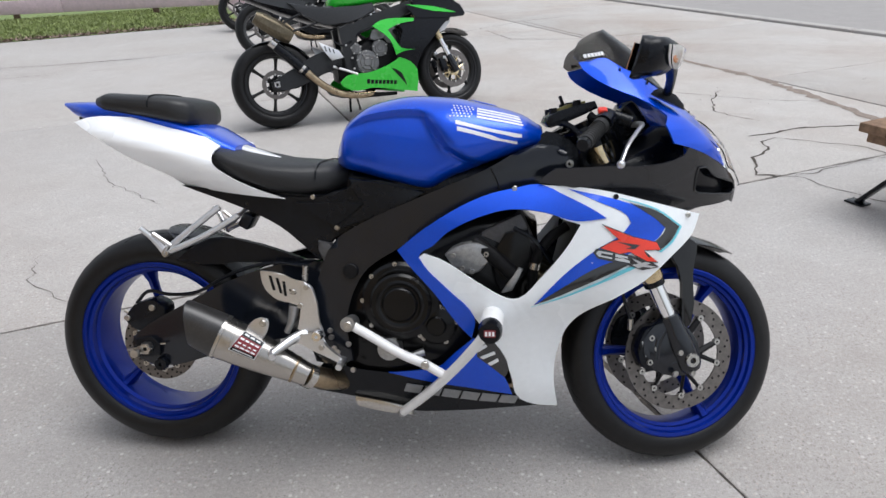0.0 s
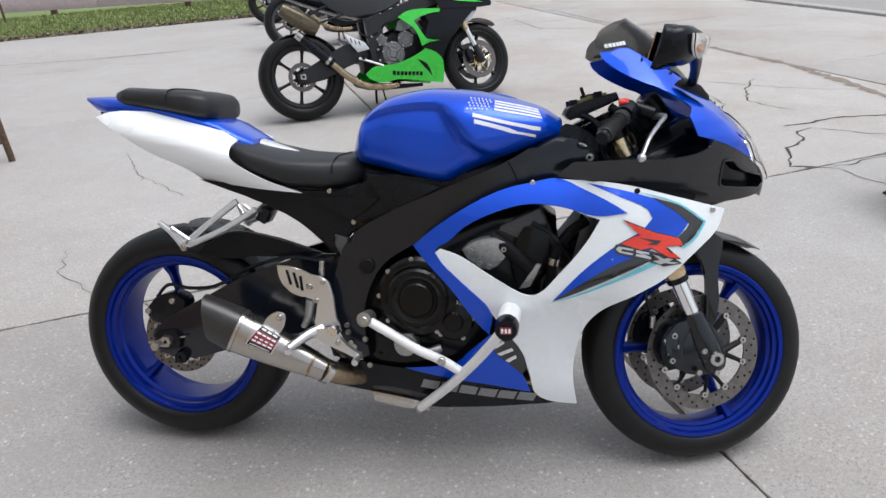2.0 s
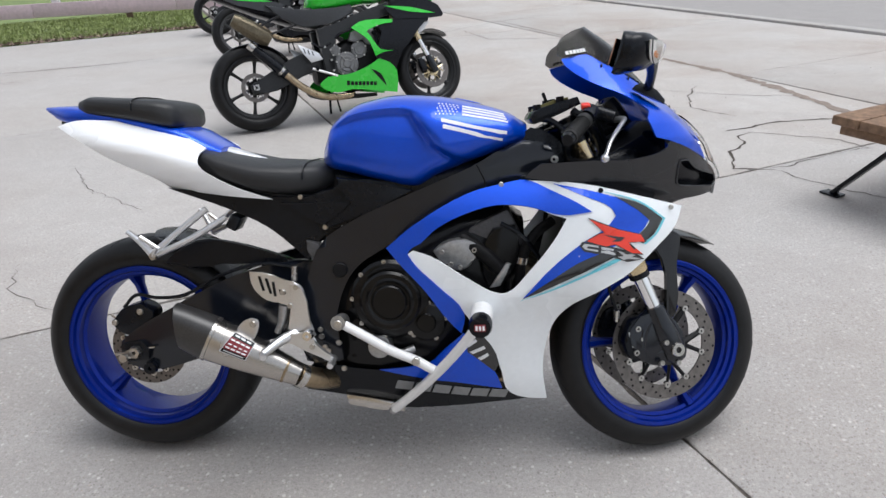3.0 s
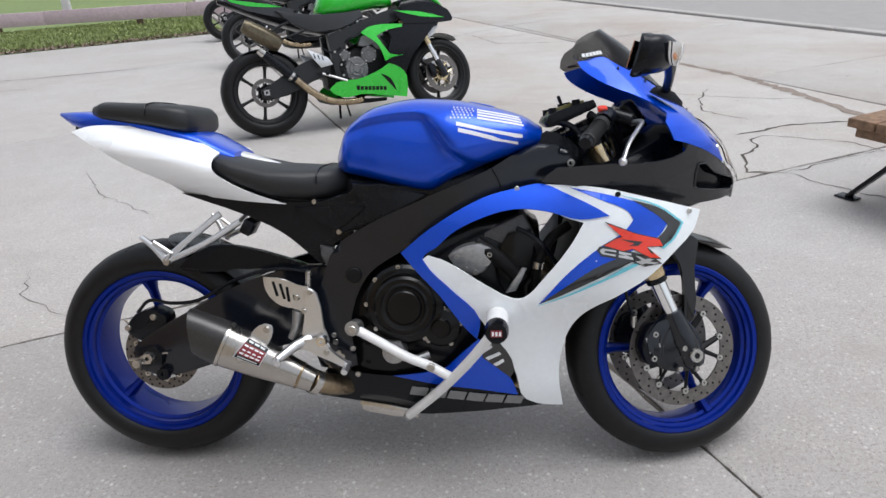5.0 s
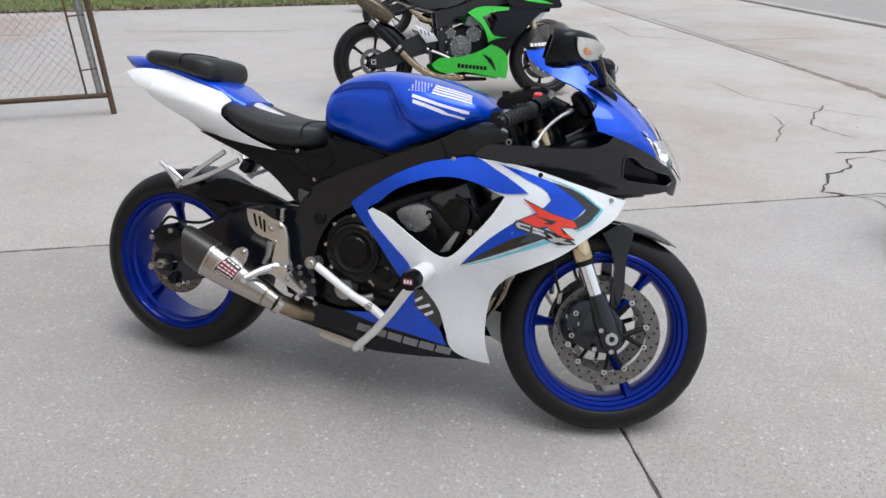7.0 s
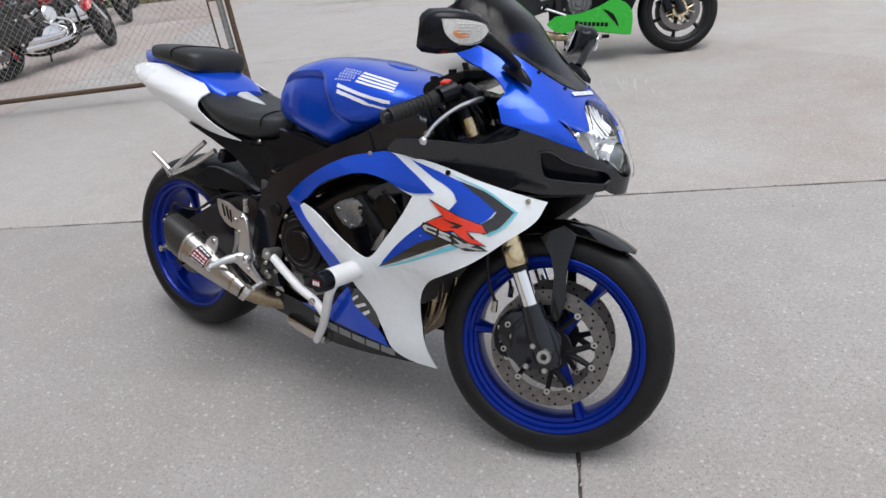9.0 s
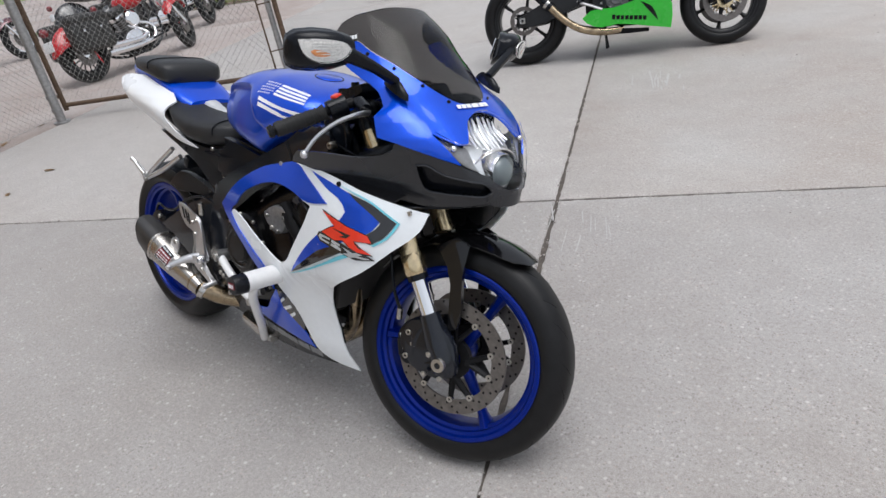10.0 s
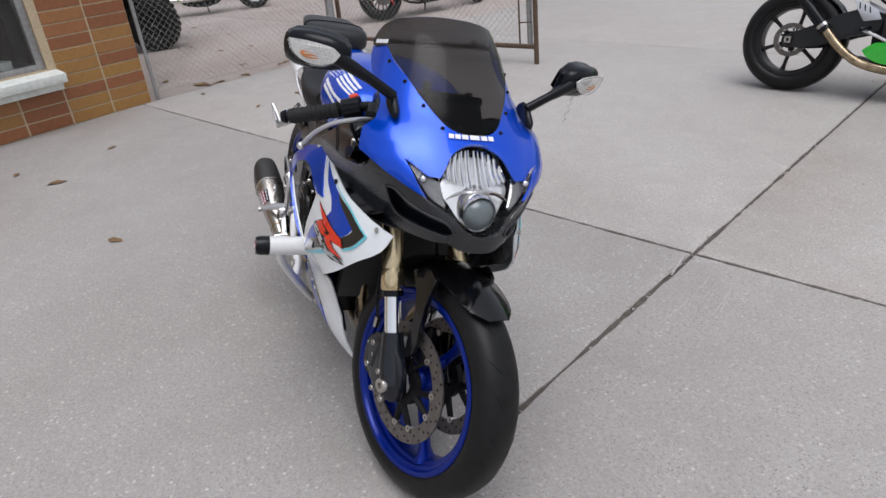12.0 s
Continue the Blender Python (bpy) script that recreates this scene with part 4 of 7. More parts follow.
for s in (-1, 1):
    part("bezel", panel([(s * u, z) for u, z in ((.168, .840), (.335, .866), (.290, .835), (.255, .805), (.180, .790), (.178, .815), (.172, .832))], nose, -.012, .002, .03, 3, **NOSE), WING, cowl, "dark wing of the headlight")
    for k in range(14):
        z = .844 - .004 * k
        part("bezel_tooth", tube([tuple(Vector(nose(s * .170, z)) + Vector((-.018, 0, 0))), tuple(Vector(nose(s * .156, z - .001)) + Vector((-.022, 0, 0)))], .0013, 5, 1), CHROME, refl)
    bm = bmesh.new()
    bmesh.ops.create_uvsphere(bm, u_segments=12, v_segments=8, radius=.008, matrix=Matrix.Translation(Vector(nose(s * .255, .838)) + Vector((-.008, 0, 0))))
    part("position_bulb", bm, CHROME, cowl)
for k in range(-9, 10):
    u = .0145 * k
    top, low = .894 - 1.5 * u * u - .3 * max(0, abs(u) - .10), .822 + .15 * abs(u)
    pts = [nose(u * (1 - .12 * q / 5), low + (top - low) * q / 5) for q in range(6)]
    part("facet", tube([(x - .021 - .006 * (k % 2) - .010 * math.sin(math.pi * q / 5), y, z) for q, (x, y, z) in enumerate(pts)], [.002, .0034, .0038, .0038, .0032, .002], 6, 2), CHROME if k % 2 else REFLECTOR, refl)
part("visor", tube([tuple(Vector(nose(u, .822 - .9 * u * u)) + Vector((-.020, 0, 0))) for u in (-.145, -.09, -.04, .04, .09, .145)], [.003, .006, .007, .007, .006, .003], 8, 3, .5), CHROME, refl, "chromed bar over the projector")
ax = Matrix.Translation((.826, 0, .779)) @ pose(0, 0, 0, 0, 0, 90)
part("projector_shroud", lathe([(.037, -.008), (.040, -.008), (.043, .006), (.052, .045), (.047, .045), (.038, .010)], 40, ax), SHROUD, refl, "grey projector shroud")
bm = bmesh.new()
bmesh.ops.create_uvsphere(bm, u_segments=28, v_segments=16, radius=.036, matrix=Matrix.Translation((.828, 0, .776)) @ Matrix.Diagonal((.75, 1, 1, 1)))
part("projector", bm, worn("projector_glass", (.10, .12, .13), .06, 0, .6, 30, .1), refl, "round projector lens")
part("projector_ring", lathe([(.035, -.008), (.038, -.012), (.041, -.006), (.040, .010), (.035, .010)], 36, ax), CHROME, refl)
for k in range(6):
    u0, u1 = .115 - k * .0335, .115 - k * .0335 - .027
    part("lettering_bar", panel([(u0, .9160), (u1, .9160), (u1, .9235), (u0, .9235)], nose, .0036, .001, .03, 1, 1, (.45, 0, .8), (2.2, 1)), STICKER, cowl)
for s in (1, -1):
    for k in range(6):
        u, z = .70 + .025 * k, 1.0675 - .0012 * k
        part("lettering_bar", panel([(s * u, z), (s * (u + .019), z - .001), (s * (u + .019), z + .007), (s * u, z + .008)], nose, .0034, .001, .03, 1, 1, (.45, 0, .8), (2.2, 1)), STICKER, cowl)
    for u, z in ((.14, .938), (.27, .972), (.42, 1.009), (.58, 1.040)):
        p = nose(u * s * 1.08, z - .006)
        part("screw", lathe([(0, -.003), (.004, -.003), (.005, 0), (0, 0)], 10, Matrix.Translation(p) @ pose(0, 0, 0, 0, 0, 70 if s > 0 else 110), closed=False), BLACK, cowl)
DUCT = [(.195, .732), (.281, .733), (.40, .738), (.455, .746), (.468, .764), (.478, .803), (.43, .803), (.366, .782), (.258, .767), (.170, .754), (.158, .742)]
chin = part("lower_cowl", panel(sym([(0, .740), (.06, .745), (.117, .760), (.154, .778), (.207, .788), (.262, .800), (.418, .827), (.575, .850), (.60, .832), (.70, .812), (.85, .812), (.965, .808), (.975, .776), (.85, .758), (.675, .724), (.488, .700), (.415, .702), (.281, .708), (.198, .715)] + DUCT + [(.189, .731), (.193, .715), (.14, .706), (.05, .703), (0, .703)], []), nose, -.001, .004, .03, 3, **NOSE), CHIN, bike, "satin black lower cowl with air ducts")
for s in (1, -1):
    rim = rounded([(s * u, z) for u, z in DUCT], 4)
    lip = [Vector(nose(q.x, q.y)) for q in rim]
    mid = sum(lip, Vector()) / len(lip)
    deep = [p.lerp(mid, .10) + Vector((-.020, s * .014, 0)) for p in lip]
    bm = bmesh.new()
    va, vb = [bm.verts.new(p) for p in lip], [bm.verts.new(p) for p in deep]
    for i in range(len(lip)):
        j = (i + 1) % len(lip)
        bm.faces.new([va[i], va[j], vb[j], vb[i]])
    part("duct_wall", bm, BLACK, chin, "black wall of the air intake")
    part("air_duct", panel([(s * u, z) for u, z in DUCT], lambda u, z, s=s: tuple(Vector(nose(u, z)).lerp(mid, .05) + Vector((-.019, s * .014, 0))), 0, .003, .03, 3, **NOSE), BLACK, chin, "dark ram air intake")
    part("duct_lip", tube(lip + [lip[0]], .0026, 8, 1), CHIN, chin)


def sheet(rows, thick=.003):
    """A bent sheet through rows of points, with a thickness downwards."""
    b = bmesh.new()
    grid = [[[b.verts.new(Vector(p) - Vector((0, 0, d))) for p in row] for row in rows] for d in (0, thick)]
    for g in grid:
        for r0, r1 in zip(g, g[1:]):
            for i in range(len(r0) - 1):
                b.faces.new([r0[i], r0[i + 1], r1[i + 1], r1[i]])
    rim = lambda g: g[0] + [r[-1] for r in g[1:]] + g[-1][-2::-1] + [r[0] for r in g[-2:0:-1]]
    a, c = rim(grid[0]), rim(grid[1])
    for i in range(len(a)):
        j = (i + 1) % len(a)
        b.faces.new([a[i], a[j], c[j], c[i]])
    return b


for f in (1, -1):
    edge = [Vector(side(x, .766 - .30 * max(0, x - .46))) for x in (.385, .43, .48, .54, .60, .66)]
    rows = [[(p.x + .01 * k, (p.y + .004) * f * (1 - .11 * k), p.z + .010 * k * min(1, (p.x - .36) * 8) - .002) for p in edge] for k in range(4)]
    part("cockpit_panel", sheet(rows), BLACK_FENDER, bike, "black cockpit side panel")
# inner cowl, dash
part("inner_cowl", loft([oval(x, w, t, l, (t + l) / 2, .8) for x, w, t, l in ((.38, .10, .79, .74), (.46, .14, .82, .72), (.56, .15, .84, .72), (.66, .13, .90, .70), (.72, .09, .90, .70))]), BLACK, bike, "black inner cowl")
part("under_cowl", loft([oval(x, w, t, t - .018, t - .009, .7) for x, w, t in ((.50, .195, .705), (.60, .185, .702), (.68, .150, .702), (.74, .100, .704), (.79, .030, .708))]), BLACK, bike, "black tray under the nose")
part("instrument", box((.04, .16, .08), pose(.60, 0, .925, 0, -35, 0), .015), BLACK, bike, "black instrument panel")

# tank
rows = []
for x in [-.165 + .535 * k / 76 for k in range(77)]:
    rows.append([tank(x, -90 + 360 * j / 96) for j in range(96)])
fuel = part("fuel_tank", loft(rows), BLUE, bike, "glossy blue fuel tank with knee recesses", 60)


def on_tank(poly, mat, name, off=.0012, smooth=1, flip=1, label=""):
    return part(name, panel(poly, tank, off, .001, .02, smooth, flip, (.1, 0, .8), (1, 250)), mat, fuel, label)


for k in range(4):
    a0, a1 = 53 - k * 5.8, 50 - k * 7.6
    on_tank([(.210, a0 - 3.4), (.312 + .003 * k, a1 - 4.4), (.312 + .003 * k, a1), (.210, a0)], STICKER, "flag_stripe", label="white striped flag sticker")
on_tank([(.160, 22), (.200, 16.5), (.243, 10), (.282, 3.5), (.318, -3.5), (.318, 3.5), (.282, 9), (.243, 15), (.200, 21.5), (.160, 27)], STICKER, "flag_stripe")
on_tank([(.164, 14), (.204, 8), (.245, 0.5), (.278, -10), (.307, -25), (.307, -16), (.278, -3.5), (.245, 5.5), (.204, 13), (.164, 19)], STICKER, "flag_stripe")
for k in range(30):
    i, j = k % 6, k // 6
    u, a = .153 + i * .0090 + .0045 * (j % 2) - .0015 * j, 51.5 - j * 4.6
    on_tank([(u - .0024, a), (u, a - 1.4), (u + .0024, a), (u, a + 1.4)], STICKER, "flag_star")
cap_at = Matrix.Translation((.22, 0, tank_top(.22) - .001)) @ pose(0, 0, 0, 0, 13.5, 0) @ pose(0, 0, 0, 90, 0, 0)
part("filler_cap", lathe([(0, .004), (.034, .004), (.038, .001), (.038, -.004), (0, -.004)], 36, cap_at, closed=False), BLUE, fuel, "flush round filler cap")
part("cap_seam", lathe([(.038, -.002), (.038, .0015), (.041, .0015), (.041, -.002)], 36, cap_at), BLACK, fuel)
part("air_box", loft([oval(x, w, t, l, (t + l) / 2, .6) for x, w, t, l in ((-.14, .08, .81, .68), (0, .13, .80, .66), (.15, .14, .82, .66), (.28, .13, .85, .70), (.40, .08, .87, .74))]), BLACK, bike, "black air box under the tank")
part("tank_seam", tube([tank(x, a) for x, a in ((.073, 32), (.10, 14), (.141, -8), (.17, -30), (.195, -52))], .0016, 6, 4), BLUE, fuel)

# seats and tail
part("seat", loft([oval(x, w, t, l, l + (t - l) * .55, p) for x, w, t, l, p in ((-.545, .03, .862, .848, .8), (-.53, .085, .874, .835, .7), (-.49, .135, .872, .812, .62), (-.42, .158, .848, .772, .6), (-.33, .165, .828, .742, .6), (-.24, .155, .822, .732, .6), (-.18, .120, .820, .734, .6), (-.14, .085, .815, .745, .7), (-.128, .06, .80, .755, .8))]), VINYL, bike, "black vinyl rider seat", 50)
part("seat_seam", tube([oval(-.205, .140, .8235, .733, .78, .6)[k] for k in range(0, 15)], .002, 6, 2), BLACK, bike)
pil = part("pillion_seat", loft([oval(x, w, t, l, l + (t - l) * .5, p) for x, w, t, l, p in ((-0.831, .02, .992, .978, .8), (-0.821, .07, 1.005, .965, .65), (-0.785, .098, 1.012, .958, .55), (-0.707, .11, 1.006, .945, .55), (-0.660, .115, 1.004, .938, .55), (-0.597, .116, .998, .925, .5), (-0.558, .108, .990, .918, .5), (-0.543, .09, .980, .922, .6), (-0.538, .05, .962, .938, .8))]), VINYL, bike, "black vinyl pillion pad", 50)
part("seat_seam", tube([oval(-.652, .1165, 1.005, .937, .97, .55)[k] for k in range(0, 15)], .0018, 6, 2), BLACK, pil)
TAIL_POLY = [(-0.850, 0.934), (-0.805, 0.946), (-0.729, 0.945), (-0.642, 0.934), (-0.567, 0.911), (-0.507, 0.889), (-0.462, 0.866), (-0.470, 0.850), (-0.465, 0.825), (-0.431, 0.796), (-0.376, 0.766), (-0.284, 0.732), (-0.395, 0.744), (-0.473, 0.754), (-0.561, 0.768), (-0.591, 0.793), (-0.686, 0.841), (-0.773, 0.893)]
for f in (1, -1):
    part("tail_panel", panel(TAIL_POLY, tail, .002, .005, .025, 4, f, (-.6, 0, .85)), PEARL, bike, "silvery white tail side panel")
tb = [(-.952, .010, .990, .980), (-.90, .048, .991, .950), (-.85, .076, .990, .935), (-.78, .092, .980, .932), (-.68, .100, .962, .915), (-.60, .104, .945, .89), (-.52, .104, .915, .855), (-.47, .098, .885, .83), (-.44, .08, .868, .82)]
part("tail_cowl", loft([oval(x, w, t, l, l + (t - l) * .45, .6) for x, w, t, l in tb]), BLUE, bike, "blue tail cowl", 45)
part("seat_bridge", loft([oval(x, w, t, l, (t + l) / 2, .7) for x, w, t, l in ((-.50, .034, .896, .85), (-.44, .030, .866, .82), (-.38, .022, .846, .80), (-.34, .006, .832, .80))]), SILVER, bike)
part("tail_underside", loft([oval(x, w, t, l, (t + l) / 2, .6) for x, w, t, l in ((-.90, .03, .955, .935), (-.80, .09, .945, .890), (-.65, .125, .92, .825), (-.50, .125, .86, .765), (-.35, .12, .80, .70), (-.20, .11, .76, .66), (-.05, .10, .76, .66))]), BLACK, bike, "black under-tail")
for f in (1, -1):
    part("subframe_cover", prism([(-0.569, 0.767), (-0.473, 0.757), (-0.294, 0.737), (-0.151, 0.742), (-0.09, 0.777), (0.064, 0.752), (0.0, .705), (-0.094, 0.664), (-0.171, 0.627), (-0.205, 0.565), (-0.24, .60), (-0.307, 0.657), (-0.396, 0.703)], -.135, -.09, .010, 3, f), BLACK, bike, "black subframe cover")
for f in (1, -1):
    part("side_cover", prism([(-0.116, 0.783), (-0.017, 0.766), (0.078, 0.746), (0.031, 0.723), (-0.042, 0.691), (-0.14, 0.655), (-0.153, 0.662), (-0.113, 0.688), (-0.071, 0.718), (-0.1, 0.738)], -.152, -.12, .005, 2, f), BLACK, bike, "satin black cover under the tank")
    part("side_cover", prism([(-0.267, 0.723), (-0.174, 0.72), (-0.082, 0.719), (-0.119, 0.687), (-0.158, 0.66), (-0.202, 0.682), (-0.242, 0.709)], -.143, -.12, .004, 2, f), BLACK, bike)
part("linkage", prism([(-.206, .622), (-.172, .614), (-.164, .574), (-.180, .560), (-.200, .580)], -.150, -.12, .006, 2), CAST_DARK, bike, "grey cast shock linkage")
bolts(bike, [(-.155, -.137, .655), (-.215, -.137, .735)], .007, .005, STEEL)

# frame, swingarm, engine
for f in (1, -1):
    fr = part("frame_spar", prism([(-0.161, 0.619), (-0.085, 0.67), (0.061, 0.734), (0.231, 0.803), (0.355, 0.863), (0.422, 0.853), (0.44, 0.80), (0.36, 0.74), (0.217, 0.70), (0.074, 0.645), (0.007, 0.605), (-0.07, 0.555), (-0.105, 0.505), (-0.13, 0.423), (-0.12, 0.299), (-0.223, 0.297), (-0.231, 0.422), (-0.195, 0.545)], -.172, -.10, .016, 4, f, segs=3), BLACK_FRAME, bike, "black aluminium frame spar")
    part("frame_joint", tube([(.243, -.174 * f, .806), (.262, -.175 * f, .765), (.262, -.174 * f, .735)], .0018, 6, 3), DARK, fr)
    part("pivot_cap", lathe([(0, -.004), (.017, -.004), (.020, 0), (0, 0)], 24, pose(-.115, -.176 * f, .548, 0, 0, 0 if f > 0 else 180), closed=False), DARK, fr)
    bolts(fr, [(-.16, -.172, .33), (-.175, -.172, .37), (-.13, -.172, .352)], .008, .005, STEEL, f)
    part("swingarm", prism([(-0.157, 0.553), (-0.25, 0.565), (-0.42, 0.525), (-0.585, 0.447), (-0.70, 0.385), (-0.755, 0.345), (-0.752, 0.295), (-0.70, 0.262), (-0.602, 0.275), (-0.418, 0.335), (-0.29, 0.355), (-0.170, 0.404)], -.128, -.092, .012, 3, f, segs=3), BLACK_FRAME, bike, "black swingarm")
part("swingarm_bridge", box((.10, .19, .12), pose(-.30, 0, .46, 0, 20, 0), .02), BLACK_FRAME, bike)
spool = part("axle_adjuster", prism([(-.738, .345), (-.690, .352), (-.668, .33), (-.672, .298), (-.735, .292)], -.140, -.126, .004, 2), BLACK, bike, "black chain adjuster block")
part("axle_nut", lathe([(.006, -.018), (.016, -.018), (.018, -.014), (.018, .01), (.006, .01)], 6, pose(-.703, -.14, .322)), STEEL, spool)
part("spool", lathe([(0, -.036), (.011, -.036), (.011, -.026), (.006, -.024), (.006, -.004), (.012, -.002), (.012, .002), (0, .002)], 20, pose(-.725, -.14, .314), closed=False), STEEL, spool, "steel paddock-stand spool")
part("adjuster_bolt", tube([(-.77, -.128, .31), (-.73, -.128, .314)], .004, 8, 1), STEEL, spool)
part("adjuster_bolt", tube([(-.69, -.134, .327), (-.652, -.136, .333)], .003, 8, 1), STEEL, spool)
part("axle_end", lathe([(.006, -.012), (.017, -.012), (.019, 0), (.006, 0)], 24, pose(-.672, -.130, .272)), BLACK, spool)
cal = part("rear_caliper", prism([(-.775, .395), (-.748, .435), (-.69, .452), (-.655, .43), (-.665, .385), (-.70, .36), (-.75, .365)], -.120, -.062, .008, 3), BLACK, bike, "black rear brake caliper")
bolts(cal, [(-.765, -.121, .40), (-.69, -.121, .43)], .009, .006, STEEL)
part("brake_hose", tube([(-.74, -.11, .44), (-.70, -.115, .475), (-.64, -.12, .468), (-.56, -.125, .475), (-.45, -.13, .53), (-.33, -.13, .56), (-.25, -.13, .55)], .005, 8, 4), BLACK, bike)
part("caliper_bleed", tube([(-.785, -.10, .415), (-.76, -.105, .40)], .004, 8, 1), STEEL, cal)


def hug(t, y):
    r = .330 - .9 * y * y
    a = radians(t)
    return (-.700 + r * math.cos(a), y, .313 + r * math.sin(a))


hugger = part("rear_mudguard", panel([(84, -.03), (80, -.085), (66, -.098), (45, -.098), (20, -.09), (20, .09), (45, .098), (66, .098), (80, .085), (84, .03)], hug, 0, .004, .012, 3, 1, (-.7, 0, .313), (1000, 1)), BLACK, bike, "black rear mudguard hugging the tyre")
part("chain_guard", prism([(-.62, .56), (-.52, .622), (-.415, .612), (-.29, .575), (-.25, .56), (-.30, .545), (-.42, .560), (-.52, .545)], -.105, -.085, .006, 3), BLACK, hugger)
eng = part("engine", loft([oval(x, w, t, l, (t + l) / 2, .45) for x, w, t, l in ((-.20, .12, .50, .30), (-.14, .15, .56, .24), (0, .165, .60, .22), (.10, .165, .66, .22), (.20, .16, .70, .25), (.30, .15, .70, .34), (.36, .12, .66, .42))]), ENGINE, bike, "black inline four-cylinder engine", 60)
cov = part("clutch_cover", lathe([(0, -.045), (.040, -.045), (.044, -.041), (.046, -.036), (.072, -.036), (.078, -.030), (.080, -.022), (.096, -.018), (.104, -.010), (.104, .03), (0, .03)], 56, pose(.015, -.172, .470), closed=False), ENGINE, eng, "round black clutch cover", 30)
part("cover_ring", lathe([(.050, -.002), (.056, -.005), (.062, -.002), (.062, .004), (.050, .004)], 48, pose(.015, -.206, .470)), ENGINE, cov)
part("cover_rib", tube([(.015 + .086 * math.cos(a), -.196, .470 + .086 * math.sin(a)) for a in [radians(60 + 9 * k) for k in range(9)]], .004, 8, 1), ENGINE, cov)
bolts(cov, [(.015 + .100 * math.cos(a), -.184, .470 + .100 * math.sin(a)) for a in [radians(18 + 40 * k) for k in range(9)]], .0062, .006, STEEL)
cov2 = part("starter_cover", lathe([(0, -.028), (.022, -.028), (.026, -.022), (.046, -.018), (.052, -.010), (.052, .03), (0, .03)], 40, pose(.105, -.172, .410), closed=False), ENGINE, eng, "small round black engine cover", 30)
bolts(cov2, [(.105 + .050 * math.cos(a), -.182, .410 + .050 * math.sin(a)) for a in [radians(10 + 72 * k) for k in range(5)]], .006, .006, STEEL)
part("sump", box((.24, .22, .12), pose(.05, 0, .235), .03), ENGINE, eng)
part("water_pump", lathe([(0, -.03), (.03, -.026), (.034, 0), (0, 0)], 24, pose(-.02, -.165, .345), closed=False), CAST, eng)
part("oil_line", tube([(-.02, -.18, .34), (.03, -.185, .325), (.07, -.175, .335)], .011, 10, 3), CAST, eng)
part("cylinder_head", box((.17, .30, .13), pose(.27, 0, .60, 0, -25, 0), .012), CAST_DARK, eng, "grey cylinder head seen through the vent")
part("radiator_hose", tube([(.20, -.16, .62), (.26, -.18, .58), (.31, -.175, .53)], .02, 12, 4), DARK, eng)
part("coil_bracket", prism([(.269, .499), (.311, .563), (.323, .560), (.296, .505)], -.198, -.186, .003, 2), CAST, eng, "pale cast bracket")
part("cam_cover", prism([(.245, .577), (.279, .645), (.335, .655), (.345, .57), (.290, .49), (.265, .50)], -.182, -.14, .010, 3), ENGINE, eng)
part("coolant_pipe", tube([(.345, -.165, .50), (.352, -.175, .57), (.385, -.17, .63), (.43, -.15, .66)], .013, 12, 4), DARK, eng)
part("wiring", tube([(.30, -.18, .66), (.345, -.19, .635), (.375, -.185, .60), (.40, -.17, .56)], .006, 8, 4), BLACK, eng)
part("pipe_clamp", tube([(.350, -.175, .556), (.353, -.175, .572)], .0155, 12, 1), STEEL, eng)
side_case = part("side_case", prism([(.128, .592), (.150, .612), (.211, .624), (.246, .606), (.236, .580), (.217, .552), (.190, .543), (.160, .555)], -.188, -.15, .008, 3), CAST, eng, "pale cast side case")
bolts(side_case, [(.172, -.189, .560), (.196, -.189, .552), (.150, -.189, .592), (.232, -.189, .596)], .007, .006, STEEL)
part("radiator", box((.04, .34, .30), pose(.44, 0, .52, 0, 14, 0), .01), material("radiator_core", (.03, .028, .027), .7, .2), bike, "dark radiator core behind the front wheel")
for k in range(4):
    y = (-.105, -.035, .035, .105)[k]
    part("exhaust_header", tube([(.33, y, .54), (.40, y, .50), (.41, y * .9, .38), (.33, y * .6, .24), (.20, y * .35, .17), (.02, y * .2, .155)], .020, 12, 4), TITANIUM, bike, "heat-tinted exhaust header")
part("collector", tube([(.05, -.02, .158), (-.03, -.03, .165), (-.10, -.05, .205)], [.045, .05, .030], 16, 4), STEEL, bike)
part("link_pipe", tube([(-.10, -.05, .205), (-.150, -.105, .228), (-.196, -.178, .256), (-.235, -.216, .284)], .0285, 16, 4), TITANIUM, bike, "gold heat-tinted link pipe")
part("pipe_clamp", tube([(-.222, -.205, .270), (-.234, -.215, .281)], .032, 20, 1), STEEL, bike)
part("under_pipe", prism([(-.13, .195), (.03, .165), (.03, .138), (-.12, .16)], -.14, -.02, .01, 2), STEEL, bike)


def can(points, sizes, n=6, twist=30):
    """A tapered tube of angular section along the points."""
    rings = []
    for i, (p, (w, h)) in enumerate(zip(points, sizes)):
        p = Vector(p)
        d = (Vector(points[min(i + 1, len(points) - 1)]) - Vector(points[max(i - 1, 0)])).normalized()
        right = d.cross(Vector((0, 0, 1))).normalized()
        up = right.cross(d)
        ring = []
        for k in range(n):
            for da in (-9, 9):
                a = radians(twist + 360 * k / n + da)
                ring.append(p + right * w * math.cos(a) + up * h * math.sin(a))
        rings.append(ring)
    return loft(rings)


